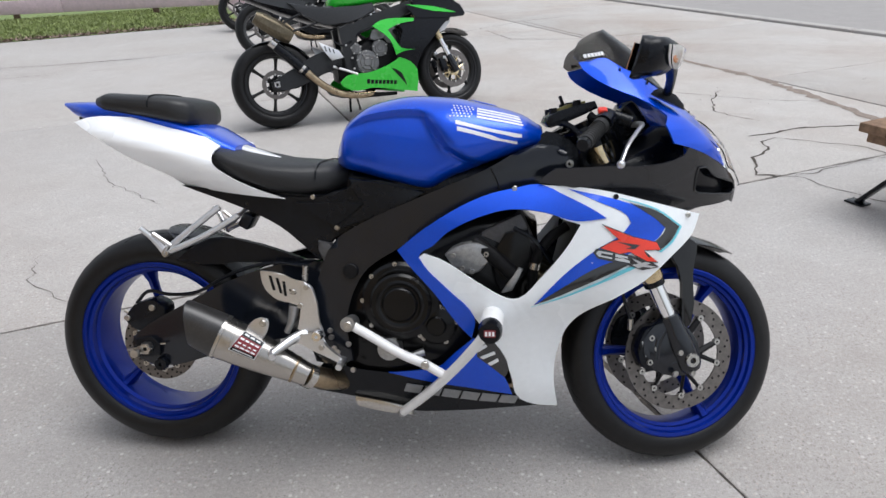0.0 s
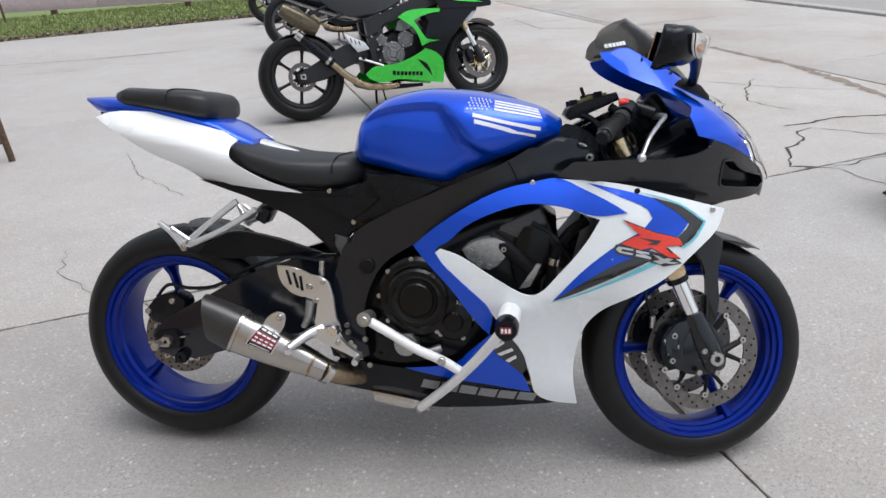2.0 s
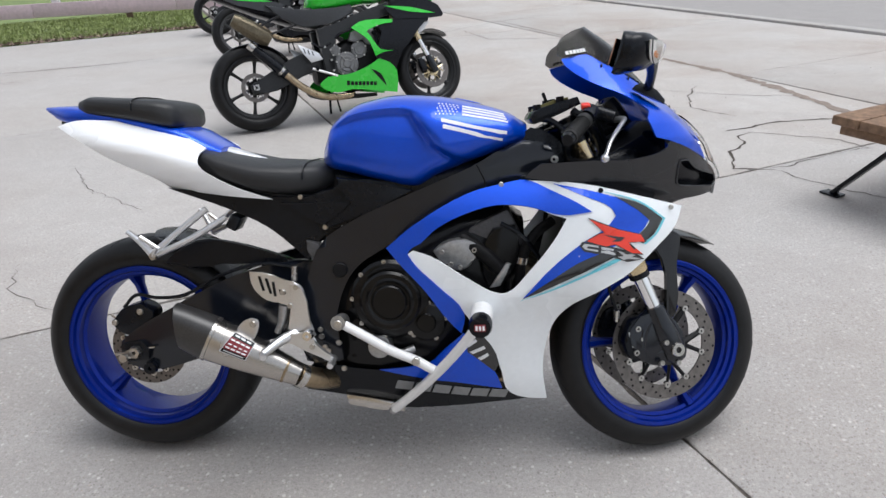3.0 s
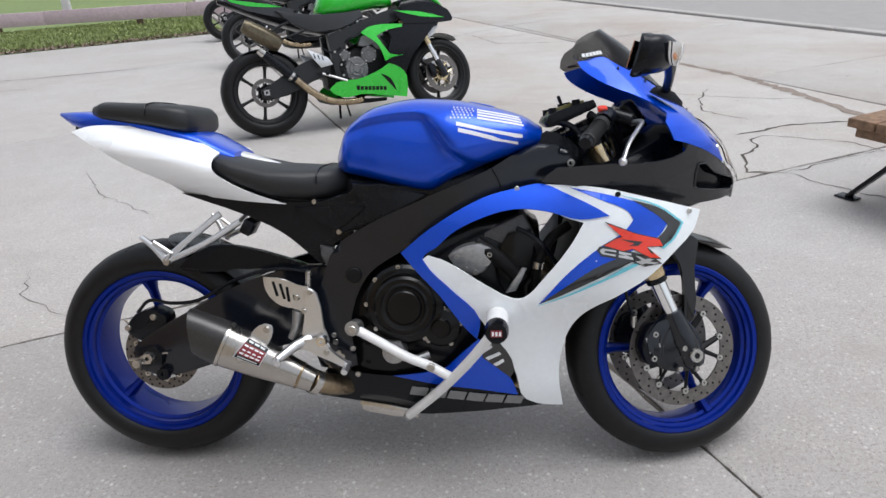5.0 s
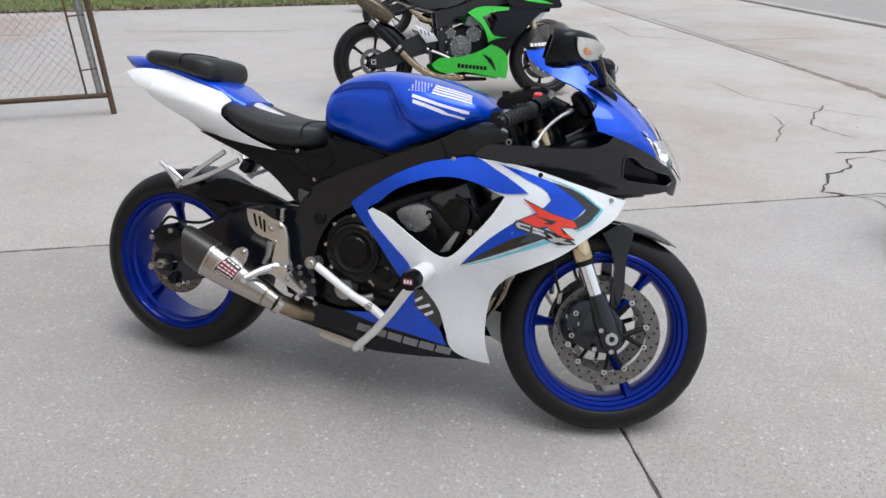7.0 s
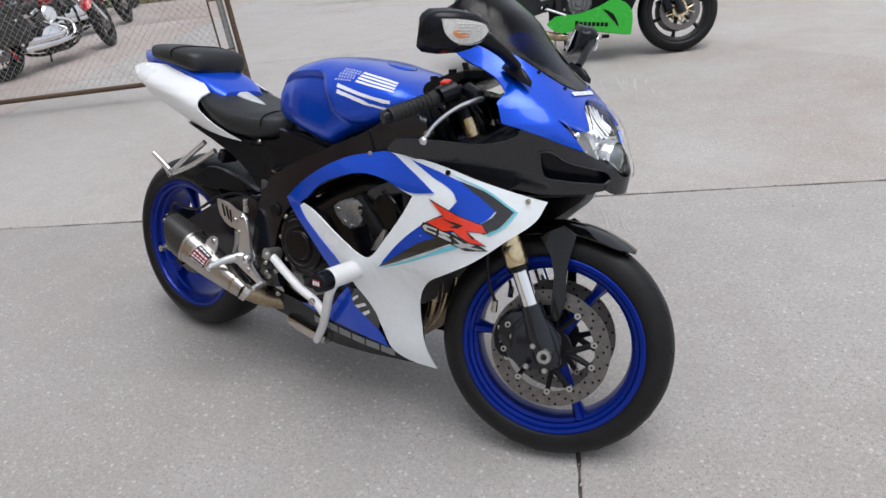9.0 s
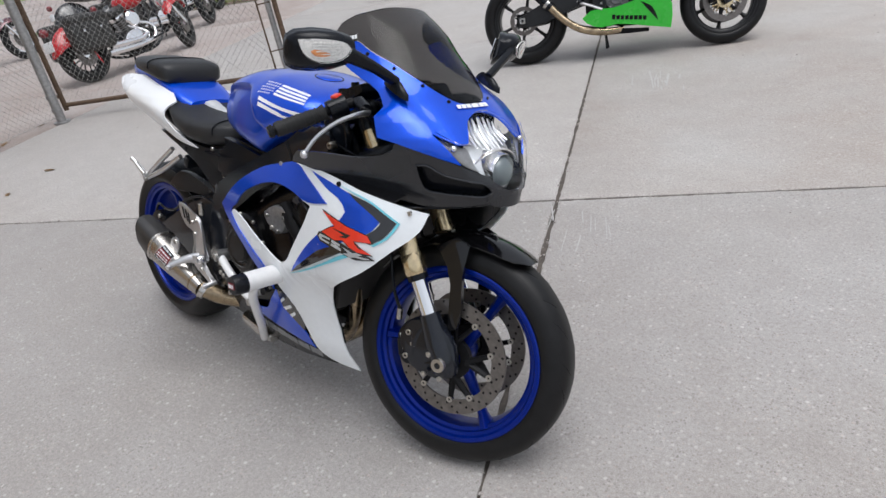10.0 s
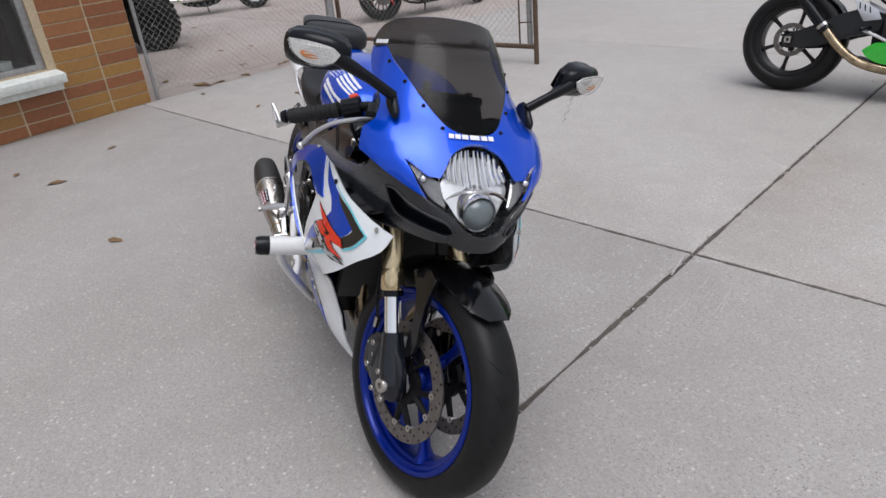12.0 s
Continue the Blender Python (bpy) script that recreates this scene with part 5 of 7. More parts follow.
A, B = Vector((-.520, -.248, .428)), Vector((-.229, -.214, .280))
AX = (B - A).normalized()
OUT = AX.cross(Vector((0, 0, 1))).normalized()
OVER = OUT.cross(AX)
can_w = curve([-.05, 0, .26, .55, .80, 1.0], [.041, .043, .047, .043, .035, .028])
can_h = curve([-.05, 0, .26, .55, .80, 1.0], [.047, .050, .054, .047, .037, .028])


def on_can(t, a, more=0.0):
    """A place on the muffler's skin: t along it, a degrees up from its outer side. The tail is cut on the slant."""
    c, d = math.cos(radians(a)), math.sin(radians(a))
    k = (abs(c) ** 2.7 + abs(d) ** 2.7) ** (-1 / 2.7)
    slant = -.030 * max(0, 1 - t / .25)
    return tuple(A.lerp(B, t) + OUT * (can_w(t) + more) * k * c + OVER * (can_h(t) + more) * k * d + AX * slant * d)


def sleeve(ts, more, n=40):
    return loft([[on_can(t, 360 * k / n, m) for k in range(n)] for t, m in zip(ts, more)])


mid = lambda t: A.lerp(B, t)
muf = part("muffler", sleeve((.24, .30, .45, .60, .75, .88, 1.0), (0,) * 7), MUFFLER, bike, "brushed steel angular muffler", 50)
part("end_cap", sleeve((.05, .012, 0, .004, .08, .16, .25), (-.016, -.014, -.004, 0, .001, .0015, .002)), CARBON, muf, "dark carbon muffler end cap", 50)
part("outlet", tube([mid(.03), mid(.07)], .024, 20, 1), DARK, muf)
part("band", sleeve((.248, .252, .275, .279), (.001, .003, .003, .001)), STEEL, muf)
part("weld", sleeve((.875, .882, .890, .897), (0, .0014, .0014, 0)), TITANIUM, muf)


def on_badge(u, v):
    return on_can(.365 + .215 * u + .05 * v * (1 - .7 * u), -4 + 66 * v - 4 * u * v)


BADGE = dict(centre=tuple(mid(.5)), scale=(12, 12))
bad = part("badge", panel([(0, 0), (1, 0), (1, 1), (0, 1)], on_badge, .0012, .002, .02, 1, **BADGE), SILVER, muf, "red and black maker's badge with pale strokes")
part("badge_field", panel([(.04, .05), (.96, .05), (.96, .95), (.04, .95)], on_badge, .0022, .001, .02, 1, **BADGE), RED_DARK, bad)
part("badge_field", panel([(.04, .74), (.96, .74), (.96, .95), (.04, .95)], on_badge, .0030, .001, .02, 1, **BADGE), BLACK, bad)
part("badge_field", panel([(.04, .05), (.96, .05), (.96, .20), (.04, .20)], on_badge, .0030, .001, .02, 1, **BADGE), BLACK, bad)
for k in range(4):
    u = .10 + .21 * k
    for bar in (((u, .60), (u + .16, .60), (u + .16, .67), (u, .67)), ((u + .02, .42), (u + .15, .42), (u + .15, .48), (u + .02, .48)), ((u, .26), (u + .16, .26), (u + .16, .33), (u, .33))):
        part("badge_mark", panel(bar, on_badge, .0032, .001, .02, 1, **BADGE), STICKER, bad)
for k in range(3):
    part("badge_mark", panel(((.14 + .26 * k, .80), (.34 + .26 * k, .80), (.32 + .26 * k, .88), (.12 + .26 * k, .88)), on_badge, .0040, .001, .02, 1, **BADGE), SILVER, bad)
part("badge_mark", panel(((.12, .10), (.88, .10), (.88, .15), (.12, .15)), on_badge, .0040, .001, .02, 1, **BADGE), SILVER, bad)
hang = part("hanger", prism([(-.378, .405), (-.368, .424), (-.338, .441), (-.320, .436), (-.318, .420), (-.332, .388), (-.352, .370)], -.238, -.232, .002, 2), ALU, bike, "aluminium muffler hanger")
bolts(hang, [(-.332, -.238, .426)], .009, .006, STEEL)

# rear-sets
for f in (1, -1):
    heel = part("heel_guard", prism([(-.342, .555), (-.291, .549), (-.255, .533), (-.222, .524), (-.206, .510), (-.240, .458), (-.265, .472), (-.290, .475), (-.323, .496), (-.338, .524)], -.209, -.204, .0018, 3, f, 30), ALU, bike, "silver heel guard plate with slots")
    part("hanger_plate", prism([(-.238, .520), (-.222, .524), (-.204, .506), (-.195, .442), (-.188, .398), (-.180, .386), (-.192, .376), (-.214, .378), (-.238, .398), (-.252, .402), (-.246, .422), (-.240, .457)], -.214, -.2045, .003, 2, f), ALU, heel, "cast silver rear-set hanger")
    for x0, z0, x1, z1 in ((-.320, .543, -.308, .505), (-.302, .537, -.290, .497), (-.285, .528, -.279, .490)):
        part("slot", prism([(x0, z0), (x0 + .007, z0), (x1 + .004, z1), (x1 - .003, z1)], -.2104, -.2086, 0, 2, f), BLACK, heel)
    part("slot", prism([(-.268, .508), (-.252, .503), (-.250, .497), (-.255, .493), (-.266, .495)], -.2104, -.2086, 0, 2, f), BLACK, heel)
    bolts(heel, [(-.258, -.209, .501), (-.240, -.214, .466), (-.222, -.214, .514)], .007, .006, STEEL, f)
    part("peg", tube([(-.232, -.205 * f, .392), (-.262, -.240 * f, .382), (-.296, -.285 * f, .362)], [.013, .013, .009], 12, 3), ALU, heel, "silver foot peg")
    part("peg_ball", tube([(-.299, -.270 * f, .364), (-.293, -.296 * f, .356)], .009, 10, 1), ALU, heel)
    part("pedal", prism([(-.286, .372), (-.252, .394), (-.222, .396), (-.192, .404), (-.180, .396), (-.185, .378), (-.160, .352), (-.132, .332), (-.138, .318), (-.168, .334), (-.215, .356), (-.244, .374), (-.276, .360)], -.232, -.218, .004, 3, f), ALU, heel, "cast silver foot lever")
    part("pedal_pivot", lathe([(.004, -.006), (.012, -.006), (.015, 0), (.015, .012), (.004, .012)], 20, pose(-.196, -.233 * f, .391, 0, 0, 0 if f > 0 else 180)), CHROME, heel)
    part("pedal_tip", tube([(-.135, -.215 * f, .326), (-.137, -.258 * f, .318)], .0085, 10, 1), ALU, heel)
    bolts(heel, [(-.176, -.176, .390), (-.185, -.232, .362), (-.167, -.176, .342), (-.119, -.176, .283)], .0075, .006, STEEL, f)
    part("master_cylinder", tube([(-.262, -.195 * f, .462), (-.272, -.198 * f, .415), (-.285, -.2 * f, .39)], [.014, .010, .008], 10, 2), CAST, heel)
    part("pillar", tube([(-.232, -.19 * f, .525), (-.228, -.192 * f, .565)], .008, 8, 1), STEEL, heel)
    pp = part("pillion_peg_bracket", tube([(-.462, -.15 * f, .712), (-.535, -.172 * f, .655), (-.598, -.19 * f, .604)], .0085, 10, 3), ALU, bike, "cast silver pillion peg bracket")
    part("strut", tube([(-.412, -.15 * f, .690), (-.50, -.172 * f, .638), (-.592, -.19 * f, .600)], .0085, 10, 3), ALU, pp)
    part("peg", tube([(-.596, -.19 * f, .598), (-.622, -.205 * f, .640), (-.646, -.218 * f, .668)], [.011, .008, .006], 10, 2, .6), ALU, pp)
    part("peg", tube([(-.60, -.195 * f, .600), (-.575, -.21 * f, .622), (-.615, -.215 * f, .652)], .006, 8, 2), ALU, pp)
    bolts(pp, [(-.594, -.196, .598)], .010, .008, STEEL, f)
part("silencer_bracket", box((.03, .06, .04), pose(-.40, -.11, .672, 0, 30, 0), .005), BLACK, bike)
part("side_stand", tube([(-.12, .13, .28), (-.10, .19, .12), (-.09, .235, -.045)], [.014, .012, .012], 10, 2), BLACK, bike, "black side stand")

# crash cage
part("slider_puck", tube([(.25, -.20, .452), (.246, -.335, .45)], .027, 24, 1), WHITE_BAR, bike, "white frame slider")
cap = part("slider_cap", tube([(.246, -.335, .45), (.2455, -.36, .45), (.245, -.372, .45)], [.0275, .0275, .024], 24, 1), BLACK, bike, "black rubber slider cap with a red badge")
part("cap_badge", box((.026, .002, .016), pose(.245, -.3735, .45)), RED_DARK, cap)
for k in range(3):
    part("cap_mark", box((.005, .002, .010), pose(.237 + .008 * k, -.3745, .45)), STICKER, cap)
cage = part("crash_bar", tube([(.238, -.30, .432), (.215, -.295, .40), (.16, -.255, .325), (.09, -.20, .24), (.005, -.142, .152)], .0125, 12, 4), WHITE_BAR, bike, "white tubular crash bar")
part("crash_bar_plug", tube([(.005, -.142, .152), (-.002, -.137, .144)], .0115, 12, 1), CAST, cage)
part("crash_stay", tube([(-.119, -.20, .415), (-.06, -.21, .385), (.02, -.215, .340), (.075, -.214, .316), (.125, -.228, .293)], .0125, 12, 4), WHITE_BAR, cage, "white crash bar stay")
part("clamp", tube([(-.117, -.17, .412), (-.120, -.216, .418)], .019, 16, 1), CAST, cage, "grey clamp")
bolts(cage, [(-.119, -.216, .416), (.078, -.228, .318)], .011, .006, STEEL)
part("slider_puck", tube([(.25, .20, .452), (.246, .335, .45)], .027, 24, 1), WHITE_BAR, bike, "white frame slider")

# bars, levers, controls
bar = part("handlebar", tube([(.447, -.346, .868), (.505, -.215, .912), (.522, -.17, .925)], .0115, 12, 1), DARK, bike, "black clip-on handlebar")
part("grip", tube([(.449, -.340, .8695), (.452, -.333, .872), (.490, -.248, .900), (.497, -.235, .906)], [.0165, .0175, .0165, .019], 20, 1), GRIP, bar, "ribbed black rubber grip")
for k in range(9):
    p = Vector((.453, -.331, .8725)).lerp(Vector((.488, -.252, .899)), k / 8)
    part("grip_rib", tube([p, p.lerp(Vector((.505, -.215, .912)), .02)], .0188, 16, 1), GRIP, bar)
part("bar_end", tube([(.4465, -.3465, .868), (.4425, -.356, .865)], [.016, .013], 16, 1), BLACK, bar)
sw = part("switch_box", tube([(.500, -.228, .908), (.516, -.19, .922)], [.022, .024], 16, 1), BLACK, bar)
part("kill_switch", box((.022, .022, .014), pose(.503, -.205, .938, 20, 0, 0), .004), RED, sw, "red kill switch")
part("lever", tube([(.578, -.175, .905), (.590, -.215, .905), (.572, -.262, .890), (.545, -.300, .858), (.530, -.322, .826)], [.009, .008, .0065, .006, .006], 10, 4, .7), ALU, bar, "bright aluminium brake lever")
bm = bmesh.new()
bmesh.ops.create_uvsphere(bm, u_segments=14, v_segments=8, radius=.0095, matrix=Matrix.Translation((.529, -.324, .822)))
part("lever_ball", bm, ALU, bar)
part("master_cylinder", tube([(.535, -.165, .925), (.575, -.18, .91)], .016, 12, 1), BLACK, bar)
yoke = part("bracket", prism([(.376, .912), (.384, .930), (.42, .944), (.495, .964), (.503, .946), (.43, .914), (.39, .900)], -.125, .125, .006, 2), BLACK, bike, "black top yoke plate")
part("yoke_plate", prism([(.392, .933), (.40, .944), (.475, .965), (.477, .958), (.42, .941)], -.09, .09, .002, 2), BRASS, yoke, "dull brass yoke top plate")
for x, y, z in ((.398, -.10, .940), (.455, -.105, .958), (.43, 0, .952), (.398, .10, .940), (.455, .105, .958)):
    part("nut", tube([(x, y, z - .01), (x - .002, y, z + .008)], [.011, .010], 8, 1), DARK, yoke)
part("headstock_panel", prism([(.325, .79), (.352, .872), (.378, .893), (.42, .882), (.455, .85), (.490, .80), (.47, .77)], -.135, -.122, .005, 3), BLACK, bike, "black headstock cover panel")
part("wiring", tube([(.40, -.10, .915), (.44, -.14, .90), (.47, -.15, .86), (.46, -.14, .80)], .008, 8, 4), BLACK, bike)
part("wiring", tube([(.48, -.14, .93), (.52, -.13, .90), (.55, -.12, .85), (.56, -.10, .78)], .010, 8, 4), BLACK, bike)
part("ignition_key", box((.008, .022, .032), pose(.425, 0, .966, 0, -20, 0), .003), DARK, bike)
part("inner_panel", prism([(.37, .765), (.40, .84), (.45, .885), (.56, .93), (.64, .93), (.70, .88), (.70, .74), (.50, .735)], .128, .140, .004, 2), BLACK, bike, "black inner fairing panel")
part("handlebar", tube([(.44, .175, .89), (.393, .211, .862), (.282, .284, .794)], .0115, 12, 1), DARK, bike, "black clip-on handlebar")
part("grip", tube([(.375, .222, .851), (.286, .281, .7965)], .0175, 16, 1), GRIP, bike, "ribbed black rubber grip")
part("cable", tube([(.53, -.17, .915), (.56, -.13, .86), (.57, -.09, .80), (.50, -.06, .74)], .005, 8, 4), BLACK, bike)
part("cable", tube([(.45, -.20, .88), (.46, -.17, .82), (.50, -.12, .78)], .004, 8, 4), BLACK, bike)
bolts(bike, [(.433, -.16, .815)], .010, .02, STEEL)

# mirrors
LENS_BACK = worn("pale_indicator_reflector", (0.80, 0.79, 0.77), 0.3, 0.35, 0, 220, 0.2)
WEDGE = [(math.cos(a) ** .8 if k not in (0, 14) else -.10, math.copysign(abs(math.sin(a)) ** .9, math.sin(a))) for k, a in enumerate([radians(-90 + 180 * k / 14) for k in range(15)])] + [(-.35, 1.10), (-.62, 1.12), (-.62, -1.12), (-.35, -1.10)]
for f in (1, -1):
    base = Vector((.650, -.137 * f, .980))
    mir = part("mirror", loft([[Vector((.592 + px * w + pz * h * .30 - .10 * (abs(y) - .30), y * f, 1.045 + pz * h)) for px, pz in WEDGE]
                              for y, w, h in ((-.396, .010, .015), (-.390, .023, .028), (-.370, .036, .037), (-.33, .042, .040), (-.285, .040, .037), (-.25, .030, .028), (-.238, .015, .016))]), BLACK, bike, "black mirror housing with a clear indicator lens", 42)
    mir.matrix_basis = Matrix.Translation((.596, -.312 * f, 0)) @ Matrix.Rotation(radians(-24 * f), 4, "Z") @ Matrix.Diagonal((1, .90, 1, 1)) @ Matrix.Translation((-.592, .31 * f, 0))
    arm = part("mirror_arm", tube([base + Vector((0, 0, -.004)), (.643, -.188 * f, 1.005), (.630, -.236 * f, 1.028), (.614, -.285 * f, 1.050)], [.013, .0125, .016, .022], 14, 4, .8), BLACK, mir, "black mirror arm")
    foot = part("mirror_foot", loft([[(base.x + dx + r * math.cos(a) * 1.6, base.y + r * .55 * math.sin(a), base.z - .02 + dz - r * .8 * math.cos(a)) for a in [2 * math.pi * k / 14 for k in range(14)]] for dx, dz, r in ((0, -.004, .024), (.004, .006, .022), (.002, .02, .012))]), BLACK, mir)
    arm.matrix_basis = foot.matrix_basis = mir.matrix_basis.inverted()

    def on_mirror(u, v, f=f):
        return (.6365 + .30 * v - .10 * (abs(u) - .30) - 1.9 * (u + .325) ** 2 - 4.5 * v * v, u * f, 1.045 + v)
    ind = part("indicator", panel([(-.373, .020), (-.345, .021), (-.30, .019), (-.268, .013), (-.255, .003), (-.268, -.012), (-.300, -.022), (-.335, -.020), (-.362, -.004)], on_mirror, .0085, .003, .01, 4, 1, (.5, -.32 * f, 1.05)), LENS, mir, "clear indicator lens")
    ind.visible_shadow = False
    part("indicator_back", panel([(-.373, .020), (-.345, .021), (-.30, .019), (-.268, .013), (-.255, .003), (-.268, -.012), (-.300, -.022), (-.335, -.020), (-.362, -.004)], on_mirror, .003, .003, .01, 4, 1, (.5, -.32 * f, 1.05)), LENS_BACK, mir, "pale faceted indicator reflector")
    part("bulb", loft([[(.6330 + r * .35 * math.cos(a), y * f, 1.042 + r * math.sin(a)) for a in [2 * math.pi * k / 12 for k in range(12)]] for y, r in ((-.346, .002), (-.338, .009), (-.320, .0118), (-.302, .009), (-.294, .002))]), AMBER, mir, "amber bulb behind the lens")
    for k in range(6):
        v = .013 - k * .0055
        part("lens_rib", tube([Vector(on_mirror(u, v)) + Vector((.0045, 0, 0)) for u in (-.345 + .003 * k, -.31, -.272 - .002 * k)], .0010, 6, 2), LENS_BACK, mir)
    part("mirror_glass", panel([(-.385, .03), (-.26, .03), (-.255, -.02), (-.30, -.034), (-.38, -.028)], lambda u, v, f=f: (.562 + v * .30 - .10 * (abs(u) - .30), u * f, 1.045 + v * .9), 0, .002, .03, 2, 1, (.7, -.32 * f, 1.05)), CHROME, mir)


# ---- the green and black sport motorcycle and the two parked behind it ----
SWING = worn("dark_grey_painted_metal", (0.016, 0.017, 0.019), 0.38, 0.0, 0, 50, 0.2, 0.03, spec=0.4)
COVER = worn("grey_engine_casting", (0.20, 0.20, 0.20), 0.42, 0.75, 0, 120, 0.2, 0.1)


def sport_bike(name, m, paint, label, rim):
    low = paint if paint is GREEN else BLACK
    b = thing(name, m, label, "motorcycle", "sport motorcycles")
    hub_f = Vector((.715, 0, .297))
    turn = Matrix.Translation(hub_f) @ Matrix.Rotation(radians(9), 4, AXIS) @ Matrix.Translation(-hub_f)
    rw = wheel("rear_wheel", b, (-.730, 0, .325), I4, .328, .195, .224, .145, rim, 6, .042, radians(80))
    fw = wheel("front_wheel", b, hub_f, turn, .298, .120, .220, .095, rim, 6, .040, radians(20))
    brake_disc(rw, -.078, .108, .075, -1, DARK, False)
    for s in (-1, 1):
        brake_disc(fw, s * .066, .150, .105, s, GOLD, False)
    part("wave_cap", lathe([(.014, -.012), (.028, -.012), (.030, 0), (.014, 0)], 4, pose(-.730, -.135, .325, 0, 45, 0)), STEEL, b, "square axle plate")
    fork_ = new("fork")
    fork_.parent, fork_.matrix_basis = b, turn
    for s in (-1, 1):
        at = lambda d: tuple(hub_f + AXIS * d + Vector((0, s * .103, 0)))
        part("outer_tube", tube([at(.26), at(.62)], .028, 14, 1), GOLD, fork_, "gold fork tube")
        part("stanchion", tube([at(.05), at(.27)], .0215, 14, 1), CHROME, fork_)
        part("fork_bottom", tube([at(-.03), at(.03), at(.12)], [.028, .032, .025], 12, 1), BLACK_FRAME, fork_)
        part("caliper", box((.055, .05, .11), Matrix.Translation(hub_f + Vector((-.10, s * .085, .04))) @ pose(0, 0, 0, 0, -15, 0), .012), BLACK, fork_)
        part("reflector", box((.03, .004, .02), Matrix.Translation(hub_f + AXIS * .10 + Vector((-.05, s * .11, 0))), .002), SILVER, fork_)

    def guard_g(t, y):
        r, a = .333 - 1.6 * y * y, radians(t)
        return (hub_f.x + r * math.cos(a), y, hub_f.z + r * math.sin(a))
    part("front_mudguard", panel([(52, -.03), (62, -.07), (125, -.075), (140, -.05), (140, .05), (125, .075), (62, .07), (52, .03)], guard_g, 0, .003, .015, 2, 1, tuple(hub_f), (1000, 1)), BLACK, fork_)

    def flank(x, z):
        return (x, -(.205 + .05 * math.exp(-((z - .55) / .22) ** 2)) * (1 - .9 * max(0, x - .3) ** 2) * (1 - 1.6 * max(0, .32 - z) ** 1.5), z)
    for f in (1, -1):
        bel = part("belly_fairing", panel([(-0.267, 0.287), (-0.201, 0.334), (-0.043, 0.337), (0.051, 0.356), (0.149, 0.388), (0.224, 0.427), (0.312, 0.387), (0.364, 0.32), (0.354, 0.154), (0.165, 0.19), (-0.016, 0.222), (-0.132, 0.21), (-0.237, 0.249)], flank, 0, .004, .04, 2, f, (0, 0, .5)), low, b, "lime green belly fairing" if paint is GREEN else "")
        part("slot", panel([(0.15, 0.357), (0.228, 0.313), (0.269, 0.212), (0.213, 0.28)], flank, .0015, .002, .04, 2, f, (0, 0, .5)), BLACK, bel)
        for k in range(8 if paint is GREEN else 0):
            u, z0 = -.055 + .031 * k, .272 - .0038 * k
            part("lettering_bar", panel([(u, z0 - .015), (u + .024, z0 - .017), (u + .026, z0 + (.012 if k else .016)), (u + .002, z0 + (.013 if k else .018))], flank, .0012, .001, .04, 1, f, (0, 0, .5)), BLACK, bel, "black block in place of a lettered name" if k == 0 else "")
        part("side_fairing", panel([(0.036, 0.674), (0.107, 0.711), (0.231, 0.719), (0.379, 0.708), (0.371, 0.684), (0.244, 0.673), (0.154, 0.637), (0.209, 0.544), (0.242, 0.496), (0.356, 0.476), (0.262, 0.470), (0.197, 0.447), (0.163, 0.557), (0.122, 0.605)], flank, .004, .004, .04, 2, f, (0, 0, .5)), low, b, "angular lime green side fairing" if paint is GREEN else "")
        part("inner_fairing", panel([(0.25, 0.671), (0.388, 0.71), (0.60, 0.71), (0.694, 0.70), (0.587, 0.614), (0.488, 0.517), (0.433, 0.468), (0.397, 0.409), (0.361, 0.33), (0.221, 0.40), (0.206, 0.44), (0.237, 0.532), (.277, .626)], flank, -.008, .004, .04, 2, f, (0, 0, .5)), BLACK, b, "black inner fairing")
        part("upper_fairing", panel([(0.33, 0.80), (0.48, 0.84), (.62, .86), (0.80, 0.79), (0.836, 0.72), (0.82, 0.70), (0.72, 0.695), (0.55, 0.70), (.40, .71)], flank, -.002, .004, .04, 2, f, (0, 0, .5)), BLACK, b, "black upper fairing")
        part("stripe", panel([(0.327, 0.814), (0.554, 0.786), (0.756, 0.729), (0.549, 0.750)], flank, .003, .003, .04, 2, f, (0, 0, .5)), paint, b)
        part("side_lamp", panel([(0.711, 0.68), (0.643, 0.606), (0.591, 0.587), (0.629, 0.661)], flank, -.03, .004, .04, 1, f, (0, 0, .5)), SILVER, b, "pale duct trim")
        part("frame_spar", prism([(-0.21, 0.70), (-0.07, 0.72), (0.079, 0.77), (.38, .85), (.40, .76), (.12, .68), (-0.071, 0.66), (-0.087, 0.507), (-0.125, 0.35), (-0.19, 0.355), (-0.20, 0.553)], -.165, -.10, .014, 2, f), SWING, b, "dark grey frame spar")
        part("swingarm", prism([(-0.77, 0.345), (-0.542, 0.448), (-0.354, 0.532), (-0.20, 0.50), (-0.22, 0.40), (-0.38, 0.36), (-0.572, 0.284), (-0.76, 0.275)], -.125, -.09, .012, 2, f), SWING, b, "black swingarm")
        hg = part("heel_guard", prism([(-0.385, 0.60), (-0.236, 0.524), (-0.205, 0.47), (-.30, .455), (-0.345, 0.52)], -.20, -.194, .002, 1, f), ALU, b, "silver heel guard")
        for k in range(3):
            part("slot", prism([(-.345 + .03 * k, .565 - .013 * k), (-.337 + .03 * k, .562 - .013 * k), (-.330 + .03 * k, .525 - .010 * k), (-.338 + .03 * k, .527 - .010 * k)], -.2015, -.199, 0, 1, f), BLACK, hg)
        part("pedal", tube([(-.30, -.21 * f, .41), (-.20, -.215 * f, .37), (-.12, -.22 * f, .335)], .010, 8, 2), ALU, b)
